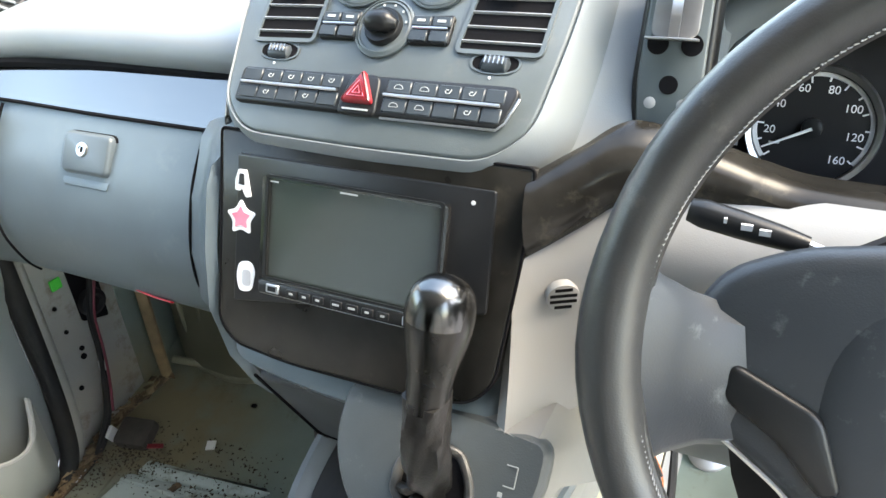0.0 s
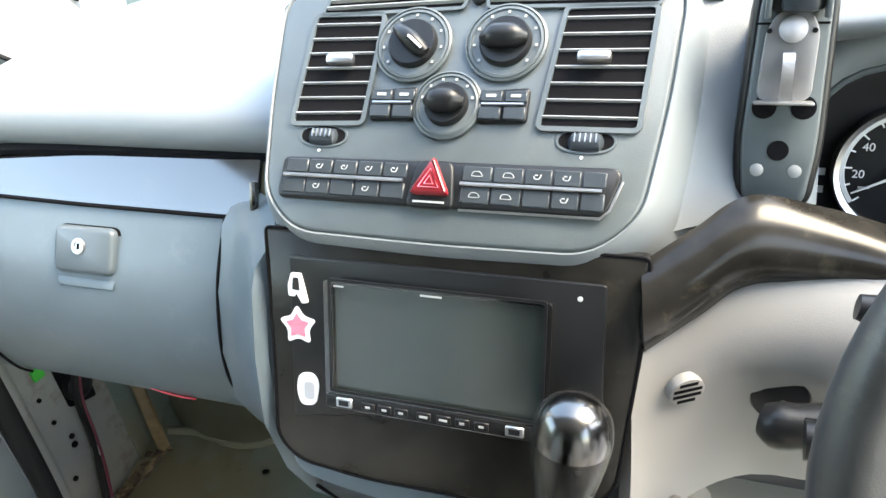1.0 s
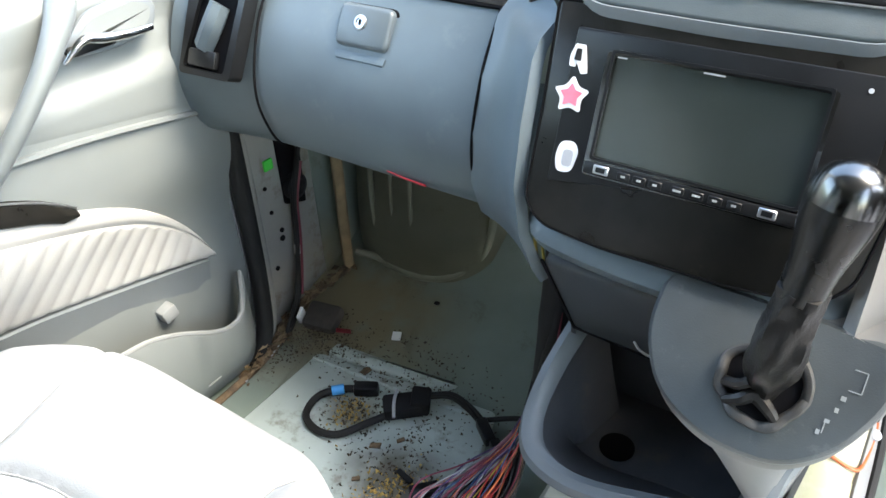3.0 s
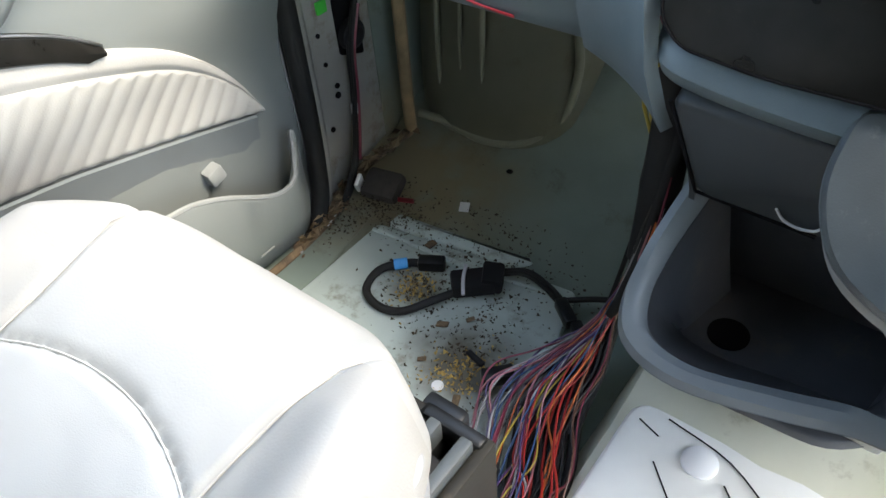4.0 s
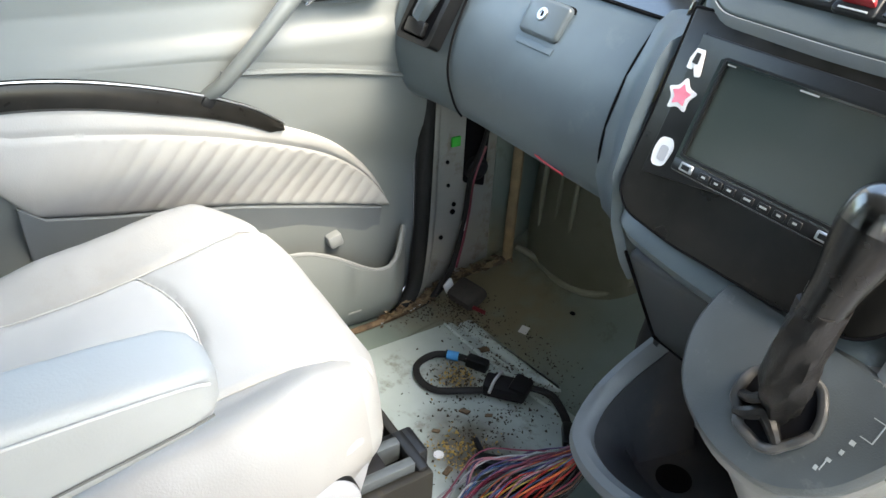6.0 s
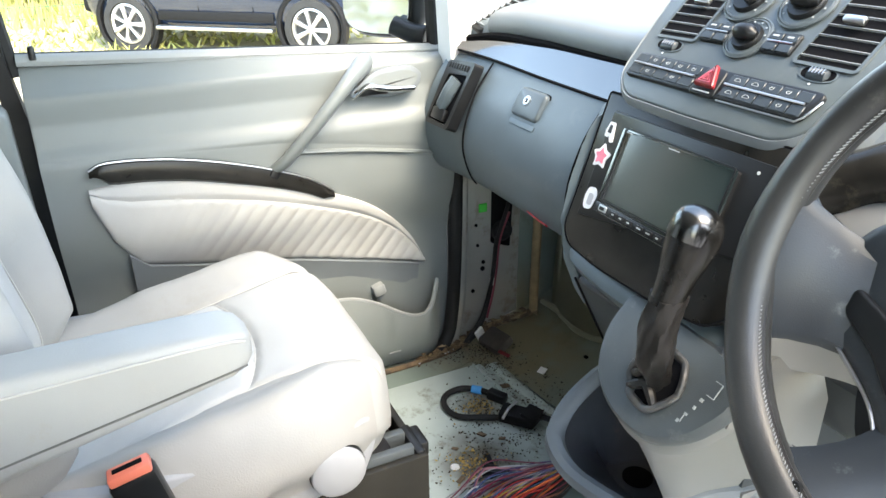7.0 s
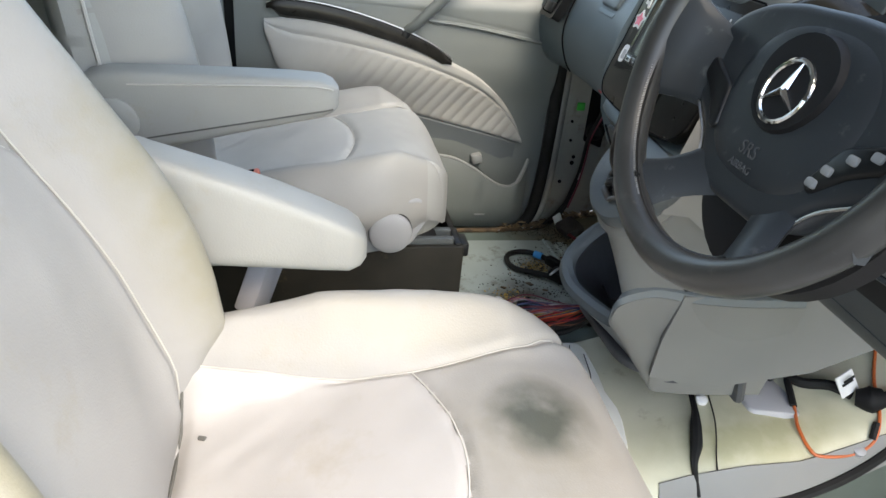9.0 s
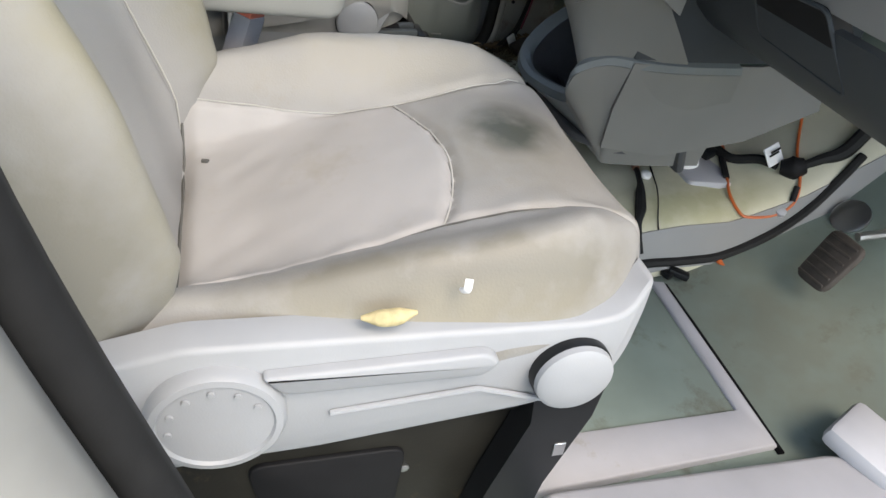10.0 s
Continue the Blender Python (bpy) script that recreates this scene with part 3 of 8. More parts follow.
        for k in range(7):
            a = k * 2 * math.pi / 7
            d = Vector((0, math.cos(a), math.sin(a)))
            P("spoke", tube(B(), [Vector((0.0, yy, 0.36)) + d * 0.03, Vector((-0.008, yy, 0.36)) + d * 0.225], 0.026, 6, smooth=False, radii=[0.022, 0.034]), RIM, tyre)
    P("sill_bar", box(B(), (0.03, 1.27, 0.34), (0.12, 1.62, 0.05), None, 0.02), SATIN, car, "silver running board")
    P("lower_moulding", box(B(), (0.0, 1.27, 0.48), (0.03, 1.60, 0.12), None, 0.012), BLACK_MATT, car)
    P("rear_bumper", box(B(), (-0.92, -0.66, 0.60), (1.60, 0.14, 0.26), None, 0.05), BLACK_MATT, car)
    P("tail_lamp", box(B(), (-0.16, -0.60, 1.34), (0.16, 0.14, 0.28), None, 0.04), RED_BRIGHT, car, "red tail lamp")
    P("wing_mirror", loft(B(), [[Vector((0.02 + 0.10 * k + 0.09 * math.cos(a) * w, 1.70 + 0.05 * math.sin(a) * w, 1.46 + 0.085 * math.sin(a + 0.6) * w)) for a in np.linspace(0, 2 * math.pi, 16, endpoint=False)] for k, w in ((0, 0.5), (0.3, 0.9), (0.7, 1.0), (1.1, 0.7))]), CAR_PAINT, car)
    P("wing_badge", lathe(B(), (-0.012, 2.06, 1.02), (1, 0, 0), [(0.075, 0), (0.075, 0.010), (0.06, 0.014)], 20), RIM, car, "round pale badge")
    for yy in (0.30, 1.05, 1.80):
        P("door_gap", box(B(), (-0.012, yy, 0.86), (0.014, 0.006, 0.76)), VOID, car)
    for yy in (0.42, 1.17):
        P("door_handle", box(B(), (-0.010, yy, 1.18), (0.03, 0.15, 0.024), None, 0.010), CAR_PAINT, car)
    car.rotation_euler = (0, 0, radians(-40.7))


build_outside()
build_parked_car()


# ---------------------------------------------------------------- van shell
XL, XR = -0.98, 0.72   # inner faces of the two sides


def build_shell():
    # roof: never in view, added to keep overhead sky light out of the cab
    bm = B()
    sheet(bm, [[(x, y, 1.42 - 0.10 * ((x + 0.13) / 0.85) ** 4 - (0.04 if y > 0.4 else 0)) for x in np.linspace(-1.0, 0.74, 13)] for y in (-2.4, -1.2, 0.0, 0.42)], -0.04, (0, 0, 1))
    solo("ceiling", bm, HEADLINER, "pale grey fabric headliner of the van, out of view, added to shut out the sky", "headliner", "structure")
    # front pillars: a broad trimmed band along each side of the windscreen
    for side in (-1, 1):
        rows = []
        for t in np.linspace(-0.03, 1.0, 9):
            e = Vector((-0.13 + side * (0.862 - 0.13 * t), 1.165 - 0.74 * t, 0.850 + 0.53 * t))
            rows.append([e + Vector((-side * 0.004, 0.004, -0.004)), e + Vector((-side * 0.010, -0.020, -0.006)), e + Vector((-side * 0.006, -0.075, -0.016)), e + Vector((side * 0.010, -0.125, -0.030)), e + Vector((side * 0.030, -0.150, -0.040))])
        solo("pillar_front", sheet(B(), rows, 0.010), PILLAR_TRIM, "pale grey windscreen pillar trim", "pillar", "structure")
    # trim between the door's window and the pillar, round a small quarter window
    bm = B()
    pl = Plane((XL - 0.035, 0, 0), (0, 1, 0), (0.12, 0, 1))
    glaze = [(0.822, 0.812), (0.930, 0.812), (0.908, 0.834), (0.868, 0.864), (0.815, 0.902), (0.818, 0.855)]
    frame_ring(bm, pl, [(0.665, 0.70), (1.03, 0.70), (1.00, 0.82), (0.86, 0.935), (0.42, 1.32), (0.61, 1.18)], glaze, -0.03, 0.03)
    solo("pillar_quarter", bm, PILLAR_TRIM, "pale pillar trim in front of the door window", "pillar", "structure", smooth=False)
    bm = slab(B(), pl, glaze, -0.004, 0.004)
    w = solo("window_quarter", bm, PANE, "small triangular quarter window", "window", "structure")
    w.visible_shadow = False
    bm = tube(B(), [pl.p(a, b, 0.031) for a, b in glaze + glaze[:1]], 0.004, 6, smooth=False)
    solo("trim_quarter", bm, RUBBER, "black rubber edge of the quarter window", "seal", "structure")
    # windscreen
    bm = B()
    grid = []
    for i in range(7):
        t = i / 6
        grid.append([(-0.13 + u * (0.86 - 0.13 * t), 1.16 - 0.74 * t + 0.10 * (1 - u * u) * (1 - t), 0.855 + 0.53 * t) for u in np.linspace(-1, 1, 13)])
    sheet(bm, grid, 0.004)
    w = solo("window_1", bm, PANE, "clear windscreen", "windscreen", "structure")
    w.visible_shadow = False
    bm = B()
    tube(bm, [Vector(p) + Vector((0, 0, 0.006)) for p in grid[0]], 0.009, 6, 2)
    for u in (0, -1):
        tube(bm, [Vector(row[u]) + Vector((0.010 if u == 0 else -0.010, -0.004, 0.0)) for row in grid], 0.008, 6, 2)
    solo("trim_windscreen", bm, RUBBER, "black rubber edge along the windscreen's foot", "seal", "structure")
    # bonnet in front of the windscreen
    bm = B()
    sheet(bm, [[(-0.13 + u * (0.84 - 0.10 * t), 1.20 + 0.75 * t + 0.08 * (1 - u * u), 0.80 - 0.16 * t - 0.05 * u * u) for u in np.linspace(-1, 1, 9)] for t in (0, 0.3, 0.6, 0.85, 1.0)], 0.02)
    solo("bonnet", bm, BONNET, "dull grey van bonnet beyond the windscreen", "bonnet", "structure")
    # middle pillar, passenger side
    bm = B()
    pl = Plane((XL - 0.005, 0, 0), (0, 1, 0), (0.05, 0, 1))
    slab(bm, pl, rounded([(-0.27, 0.70), (-0.185, 0.695), (-0.165, 1.0), (-0.16, 1.38), (-0.30, 1.38), (-0.285, 1.0)], 0.02), -0.02, 0.035, 0.012)
    solo("pillar_middle", bm, PILLAR_TRIM, "pale grey upper trim of the middle pillar", "pillar", "structure")
    bm = B()
    slab(bm, pl, rounded([(-0.30, -0.02), (-0.155, -0.02), (-0.165, 0.70), (-0.28, 0.70)], 0.02), -0.03, 0.02, 0.01)
    solo("pillar_middle_lower", bm, DOOR_GREY, "grey lower trim of the middle pillar", "pillar", "structure")
    bm = B()
    slab(bm, pl, rounded([(-0.158, -0.02), (-0.135, -0.02), (-0.128, 0.6), (-0.15, 0.76), (-0.155, 1.38), (-0.175, 1.38), (-0.172, 0.7)], 0.004), -0.06, -0.02)
    solo("trim_door_seal", bm, RUBBER, "black rubber door seal at the middle pillar", "seal", "structure")
    # seat belt on the pillar
    bm = B()
    sheet(bm, [[(XL + 0.05, -0.265 - 0.0, 1.36), (XL + 0.05, -0.30, 1.36)], [(XL + 0.06, -0.235, 0.80), (XL + 0.06, -0.275, 0.80)], [(XL + 0.05, -0.20, 0.45), (XL + 0.05, -0.24, 0.45)], [(XL + 0.05, -0.19, 0.05), (XL + 0.05, -0.23, 0.05)]], 0.002)
    belt = thing("seat_belt", (XL + 0.05, -0.22, 0.0), "dark grey seat belt hanging down the middle pillar", "seat belt")
    part("webbing", bm, BLACK_MATT, belt)
    part("tongue", box(B(), (XL + 0.065, -0.235, 0.745), (0.012, 0.055, 0.05), pose(0, 0, 0, 8, 0, 0), 0.004), BLACK, belt)
    # rear compartment, passenger side
    bm = B()
    slab(bm, Plane((XL - 0.02, 0, 0), (0, 1, 0), (0, 0, 1)), [(-2.4, -0.05), (-0.30, -0.05), (-0.30, 0.68), (-2.4, 0.68)], -0.04, 0.02)
    solo("wall_rear_left", bm, TAN, "beige lower side panel of the rear compartment", "panel", "structure")
    bm = B()
    slab(bm, Plane((XL - 0.02, 0, 0), (0, 1, 0), (0, 0, 1)), [(-2.4, 0.68), (-0.30, 0.68), (-0.30, 0.74), (-2.4, 0.74)], -0.03, 0.035, 0.01)
    solo("trim_rear_left", bm, BLACK, "black trim rail above the beige side panel", "trim", "structure")
    bm = B()
    slab(bm, Plane((XL - 0.04, 0, 0), (0, 1, 0), (0.06, 0, 1)), [(-2.4, 0.74), (-0.30, 0.74), (-0.30, 1.36), (-2.4, 1.36)], -0.003, 0.003)
    solo("window_rear_left", bm, TINT, "darkly tinted rear side window", "window", "structure")
    bm = box(B(), (-0.13, -2.42, 0.66), (1.74, 0.06, 1.5))
    solo("wall_rear", bm, BLACK_MATT, "dark rear end of the van's inside", "panel", "structure")
    bm = box(B(), (XR + 0.03, -1.40, 0.35), (0.05, 2.0, 0.8), None, 0.01)
    solo("wall_rear_right", bm, TAN, "beige side panel behind the driver's door", "panel", "structure")
    bm = box(B(), (XR + 0.03, -1.35, 1.07), (0.012, 1.9, 0.62))
    solo("window_rear_right", bm, TINT, "darkly tinted rear side window", "window", "structure")
    # driver's middle pillar: black seal and pale painted edge
    bm = B()
    tube(bm, [(XR + 0.005, -0.215, 1.36), (XR + 0.005, -0.20, 0.9), (XR + 0.01, -0.175, 0.6), (XR + 0.01, -0.11, 0.30), (XR + 0.0, -0.06, 0.10), (XR - 0.01, 0.10, -0.05)], 0.022, 10, 8)
    solo("trim_driver_seal", bm, RUBBER, "black rubber door seal beside the driver's seat", "seal", "structure")
    bm = B()
    tube(bm, [(XR + 0.055, -0.255, 1.36), (XR + 0.055, -0.24, 0.9), (XR + 0.06, -0.215, 0.6), (XR + 0.06, -0.15, 0.28), (XR + 0.05, -0.10, 0.08), (XR + 0.05, -0.06, -0.10)], 0.045, 10, 8)
    solo("pillar_driver", bm, PAINT, "pale silver painted pillar edge", "pillar", "structure")
    part_striker = B()
    tube(part_striker, [(XR + 0.0, -0.10, 0.24), (XR + 0.03, -0.10, 0.24), (XR + 0.03, -0.14, 0.255), (XR, -0.14, 0.255)], 0.005, 8, 4)
    solo("door_striker", part_striker, CHROME, "shiny steel door striker on the pillar", "striker")
    # rear floor
    bm = B()
    sheet(bm, [[(-1.0, y, -0.02), (0.74, y, -0.02)] for y in (-2.4, -0.2)], 0.03, (0, 0, 1))
    solo("floor_rear", bm, BLACK_MATT, "dark rubber floor of the rear compartment", "floor", "structure")
    bm = B()
    for z, r in ((0.03, 0.016), (0.075, 0.012)):
        tube(bm, [(-0.90, -0.75, z), (-0.55, -0.75, z)], r, 8, smooth=False)
    solo("floor_rail", bm, SATIN, "metal seat rail on the rear floor", "rail")


build_shell()


# ---------------------------------------------------------------- floor
def build_floor():
    bm = B()
    ys = [-0.25, 0.2, 0.70, 0.78, 0.90, 1.02, 1.15, 1.28]
    zs = [-0.02, -0.02, -0.015, 0.0, 0.03, 0.09, 0.22, 0.55]
    xs = np.linspace(-0.96, 0.0, 13)
    sheet(bm, [[(x, y, z) for x in xs] for y, z in zip(ys, zs)], 0.02, (0, 0, 1))
    floor = solo("floor", bm, FLOOR_PAINT, "bare greenish-grey painted van floor, dirty and stripped of carpet", "floor", "structure")
    # pale ribbed panel in front of the passenger seat
    pl = Plane((0, 0, -0.016), (1, 0, 0), (0, 1, 0))
    bm = slab(B(), pl, rounded([(-0.815, 0.10), (-0.40, 0.10), (-0.36, 0.42), (-0.44, 0.745), (-0.60, 0.725), (-0.815, 0.695)], 0.012), 0, 0.018, 0.004)
    part("floor_panel", bm, PANEL_PAINT, floor, "pale painted raised floor panel")
    bm = B()
    tube(bm, [(-0.81, 0.675, 0.004), (-0.62, 0.695, 0.002), (-0.45, 0.72, 0.002)], 0.004, 8, 4)
    part("rib", bm, PANEL_PAINT, floor)
    bm = slab(B(), pl, rounded([(-0.80, 0.70), (-0.56, 0.735), (-0.53, 0.765), (-0.80, 0.735)], 0.01), 0, 0.021, 0.006)
    part("floor_lip", bm, PANEL_PAINT, floor)
    # wheel arch bulging into the footwell
    bm = B()
    rings = []
    for i in range(9):
        t = i / 8
        z = 0.05 + 0.55 * t
        r = 0.17 * math.sin(math.pi * (0.42 + 0.50 * t)) ** 0.6 if t < 1 else 0.06
        rings.append([Vector((-0.785 + 0.185 * math.copysign(abs(math.cos(a)) ** 0.8, math.cos(a)) * (1 - 0.12 * t), 1.165 - r * 1.25 * abs(math.sin(a)) ** 0.6 * (1 if math.sin(a) > 0 else -0.3) - 0.02, z)) for a in np.linspace(-0.2, math.pi + 0.2, 19)])
    loft(bm, rings, closed=False, caps=False)
    bmesh.ops.solidify(bm, geom=bm.faces[:], thickness=0.008)
    solo("wheel_arch", bm, ARCH_PAINT, "rounded greenish wheel arch in the footwell", "wheel arch", "structure")
    for k, (dx, r) in enumerate(((-0.085, 0.006), (-0.035, 0.004), (0.012, 0.005))):
        bm = B()
        x = -0.775 + dx
        tube(bm, [(x, 0.960, 0.08), (x + 0.01, 0.938, 0.2), (x + 0.012, 0.943, 0.35), (x + 0.01, 0.963, 0.5)], r, 8, 5)
        solo("trim_arch_rib", bm, ARCH_PAINT, "pressed rib on the wheel arch", "rib", "structure")
    bm = B()
    tube(bm, [(-0.90, 0.925, 0.075), (-0.84, 0.945, 0.062), (-0.76, 0.938, 0.056), (-0.68, 0.955, 0.070), (-0.63, 1.005, 0.11), (-0.61, 1.020, 0.20), (-0.62, 1.025, 0.3)], 0.008, 10, 6)
    solo("trim_arch_bead", bm, ARCH_PAINT, "welded bead round the foot of the wheel arch", "bead", "structure")
    # passenger footwell side: painted door post
    bm = B()
    pl = Plane((-0.965, 0, 0), (0, 1, 0), (0.0, 0, 1))
    outer = rounded([(0.70, -0.02), (0.915, 0.04), (0.915, 0.62), (0.715, 0.62)], 0.01)
    slab(bm, pl, outer, -0.03, 0.012, 0.003)
    post = solo("wall_door_post", bm, PAINT, "silver painted door post with holes and rust stains", "door post", "structure")
    bm = B()
    tube(bm, [(-0.955, 0.715, 0.62), (-0.955, 0.715, 0.3), (-0.953, 0.708, 0.10), (-0.945, 0.68, 0.0), (-0.94, 0.60, -0.035), (-0.94, 0.3, -0.04), (-0.94, -0.1, -0.04)], 0.018, 10, 8)
    part("flange", bm, PAINT, post, "rounded silver flange along the door opening")
    bm = B()
    tube(bm, [(-0.94, 0.695, 0.66), (-0.94, 0.693, 0.3), (-0.935, 0.682, 0.10), (-0.925, 0.655, 0.01), (-0.915, 0.58, -0.03), (-0.915, 0.3, -0.035), (-0.915, -0.1, -0.035)], 0.017, 10, 8)
    part("rubber_seal", bm, RUBBER, post, "black rubber door seal")
    for y, z, r in ((0.775, 0.178, 0.006), (0.777, 0.196, 0.005), (0.76, 0.245, 0.004), (0.748, 0.12, 0.005), (0.755, 0.30, 0.004)):
        part("hole", lathe(B(), (-0.9525, y, z), (1, 0, 0), [(r, 0), (r, 0.003), (r * 0.6, 0.003)], 12), VOID, post)
    part("opening", slab(B(), pl, rounded([(0.797, 0.245), (0.852, 0.225), (0.858, 0.40), (0.797, 0.40)], 0.006), 0.011, 0.015), VOID, post, "dark cut-out in the post")
    part("speaker_stub", lathe(B(), (-0.95, 0.825, 0.275), (1, 0, 0), [(0.028, 0), (0.026, 0.012), (0.018, 0.016), (0.012, 0.01)], 18), BLACK_MATT, post)
    part("tape", box(B(), (-0.951, 0.773, 0.343), (0.006, 0.022, 0.022), None, 0.002), GREEN, post, "green tape scrap")
    bm = B()
    tube(bm, [(-0.895, 0.897, 0.60), (-0.897, 0.898, 0.30), (-0.902, 0.900, 0.12), (-0.902, 0.901, 0.048)], 0.009, 8, 6, flat=1.3)
    solo("trim_sealer", bm, SEALER, "tan bead of seam sealer up the footwell corner", "sealer", "structure")
    seam = smooth_path([(-0.902, 0.900, 0.045), (-0.928, 0.825, 0.022), (-0.937, 0.745, 0.000), (-0.908, 0.68, -0.004), (-0.893, 0.58, -0.006), (-0.888, 0.42, -0.006)], 8)
    rust = solo("trim_rusty_seam", tube(B(), seam, 0.007, 8, 1, smooth=False, flat=0.6), RUST, "rusty flaking seam along the sill's corner", "seam", "structure")
    rng = random.Random(8)
    for name, mat, count, big, lab in (("rust_flakes", RUST, 150, 0.013, "brown flakes of rust"), ("sealant_flaps", SEALER, 34, 0.017, "lifted tan flaps of old sealant"), ("paint_flakes", PALE_PLASTIC, 9, 0.010, "pale flakes of paint")):
        bm = B()
        for _ in range(count):
            k = rng.uniform(0, len(seam) - 8.01)
            c = seam[int(k)].lerp(seam[int(k) + 1], k % 1) + Vector((rng.gauss(0, 0.008), rng.gauss(0, 0.010), rng.uniform(0.000, 0.010)))
            e = rng.uniform(0.35, 1.0) * big
            out = [c + pose(0, 0, 0, rng.uniform(-50, 50), rng.uniform(-50, 50), 0).to_3x3() @ Vector((e * math.cos(t) * rng.uniform(0.4, 1.0) * 0.6, e * math.sin(t) * rng.uniform(0.6, 1.3), 0)) for t in (0, 1.3, 2.5, 3.8, 5.1)]
            loft(bm, [out, [v + Vector((0.0008, 0, 0.0018)) for v in out]])
        tagged(part(name, bm, mat, rust, lab, smooth=False), kind="stuff")
    bm = B()
    pl2 = Plane((-0.87, 0, -0.03), (1, 0, 0), (0, 1, 0))
    slab(bm, pl2, [(-0.075, -0.30), (0.06, -0.30), (0.06, 0.50), (0.02, 0.70), (-0.03, 0.72), (-0.075, 0.66)], 0, 0.018, 0.004)
    solo("sill_left", bm, FLOOR_PAINT, "dirty greenish painted door sill with rust along its edge", "sill", "structure")
    bm = box(B(), (-0.868, 0.770, 0.012), (0.075, 0.06, 0.030), pose(0, 0, 0, 22, 0, 12), 0.010)
    solo("corner_block", bm, PEDAL, "dull brown-grey block in the sill's corner", "block")
    bm = box(B(), (-0.905, 0.745, 0.02), (0.008, 0.026, 0.046), pose(0, 0, 0, 34, 14, 22), 0.003)
    solo("paper_scrap", bm, WHITE, "crumpled white scrap stuck on the rusty seam", "scrap")
    solo("wall_footwell_left", box(B(), (-0.965, 1.09, 0.32), (0.03, 0.42, 0.72)), FLOOR_PAINT, "painted outer side of the footwell", "panel", "structure")
    # bulkhead behind the dashboard and its outer sides
    bm = box(B(), (-0.13, 1.30, 0.45), (1.74, 0.03, 0.95))
    solo("wall_bulkhead", bm, FLOOR_PAINT, "painted bulkhead behind the dashboard", "bulkhead", "structure")
    # middle tunnel, bare metal
    bm = B()
    rows = []
    for y, z, w in ((-0.25, 0.04, 0.02), (0.3, 0.04, 0.0), (0.55, 0.045, 0.0), (0.66, 0.074, 0.0), (0.75, 0.085, 0.0), (0.86, 0.088, 0.0), (1.0, 0.14, 0.0), (1.29, 0.32, 0.0)):
        rows.append([(-0.30 - w, y, -0.015), (-0.275 - w, y, z - 0.01), (-0.24, y, z), (-0.10, y, z + 0.004), (0.02, y, z), (0.075, y, z - 0.010), (0.105, y, z - 0.035), (0.130, y, z - 0.11 if y > 0.6 else -0.055)])
    sheet(bm, rows, 0.012, (0, 0, 1))
    tun = solo("tunnel", bm, TUNNEL, "bare beige metal tunnel between the footwells", "tunnel", "structure")
    bm = slab(B(), Plane((0, 0, 0.042), (1, 0, 0), (0, 1, 0)), rounded([(-0.262, 0.05), (0.065, 0.05), (0.065, 0.56), (-0.05, 0.59), (-0.262, 0.585)], 0.03), 0, 0.014, 0.006)
    part("insulation_mat", bm, FOIL, tun, "white scuffed insulation sheet")
    part("plug", lathe(B(), (-0.160, 0.540, 0.056), (0, 0, 1), [(0.022, 0), (0.022, 0.003), (0.018, 0.005)], 20), WHITE, tun, "round white plug")
    for pts in ([(-0.215, 0.575, 0.0575), (-0.130, 0.560, 0.0575), (-0.055, 0.515, 0.0575)], [(-0.125, 0.528, 0.0575), (-0.085, 0.490, 0.0575)], [(-0.205, 0.510, 0.0575), (-0.160, 0.465, 0.0575)], [(-0.245, 0.555, 0.0575), (-0.215, 0.545, 0.0575)], [(-0.03, 0.50, 0.0575), (0.01, 0.44, 0.0575)]):
        part("cut_line", tube(B(), pts, 0.0010, 6, 4), VOID, tun)
    tz = [(0.55, 0.045), (0.66, 0.074), (0.75, 0.085), (0.86, 0.088), (1.0, 0.14), (1.29, 0.32)]
    part("edge_band", sheet(B(), [[(0.104, y, lerp_table(y, tz) - 0.029), (0.1105, y, lerp_table(y, tz) - 0.040), (0.134, y, lerp_table(y, tz) - 0.105)] for y in np.linspace(0.60, 1.15, 12)], -0.004), KNEE, tun, "pale band along the tunnel's edge")
    # driver's footwell
    bm = B()
    ys = [-0.25, 0.2, 0.75, 0.95, 1.05, 1.2, 1.28]
    zs = [-0.055, -0.055, -0.045, 0.035, 0.085, 0.22, 0.5]
    sheet(bm, [[(x, y, z) for x in np.linspace(0.09, 0.74, 8)] for y, z in zip(ys, zs)], 0.02, (0, 0, 1))
    dfl = solo("floor_driver", bm, FLOOR_PAINT, "bare greenish-grey driver's footwell floor", "floor", "structure")
    pl = Plane((0, 0, -0.055), (1, 0, 0), (0, 1, 0))
    part("floor_panel", slab(B(), pl, rounded([(0.13, 0.20), (0.50, 0.20), (0.465, 0.68), (0.16, 0.69)], 0.01), 0, 0.014, 0.003), FLOOR_PAINT, dfl)
    part("edge_strip", slab(B(), pl, [(0.465, 0.20), (0.555, 0.20), (0.535, 0.70), (0.155, 0.712), (0.15, 0.685), (0.462, 0.675)], 0, 0.020, 0.004), PALE_PLASTIC, dfl, "pale metal edge strip")
    bm = B()
    tube(bm, [(0.155, 0.715, -0.045), (0.30, 0.712, -0.045), (0.545, 0.703, -0.045)], 0.006, 6, 4)
    part("gap", bm, VOID, dfl)
    bm = B()
    tube(bm, [(0.132, 0.56, -0.045), (0.128, 0.655, -0.012), (0.129, 0.76, -0.008), (0.128, 0.84, -0.002), (0.126, 0.925, 0.034), (0.118, 0.998, 0.082), (0.104, 1.06, 0.145), (0.092, 1.10, 0.19)], 0.009, 8, 6)
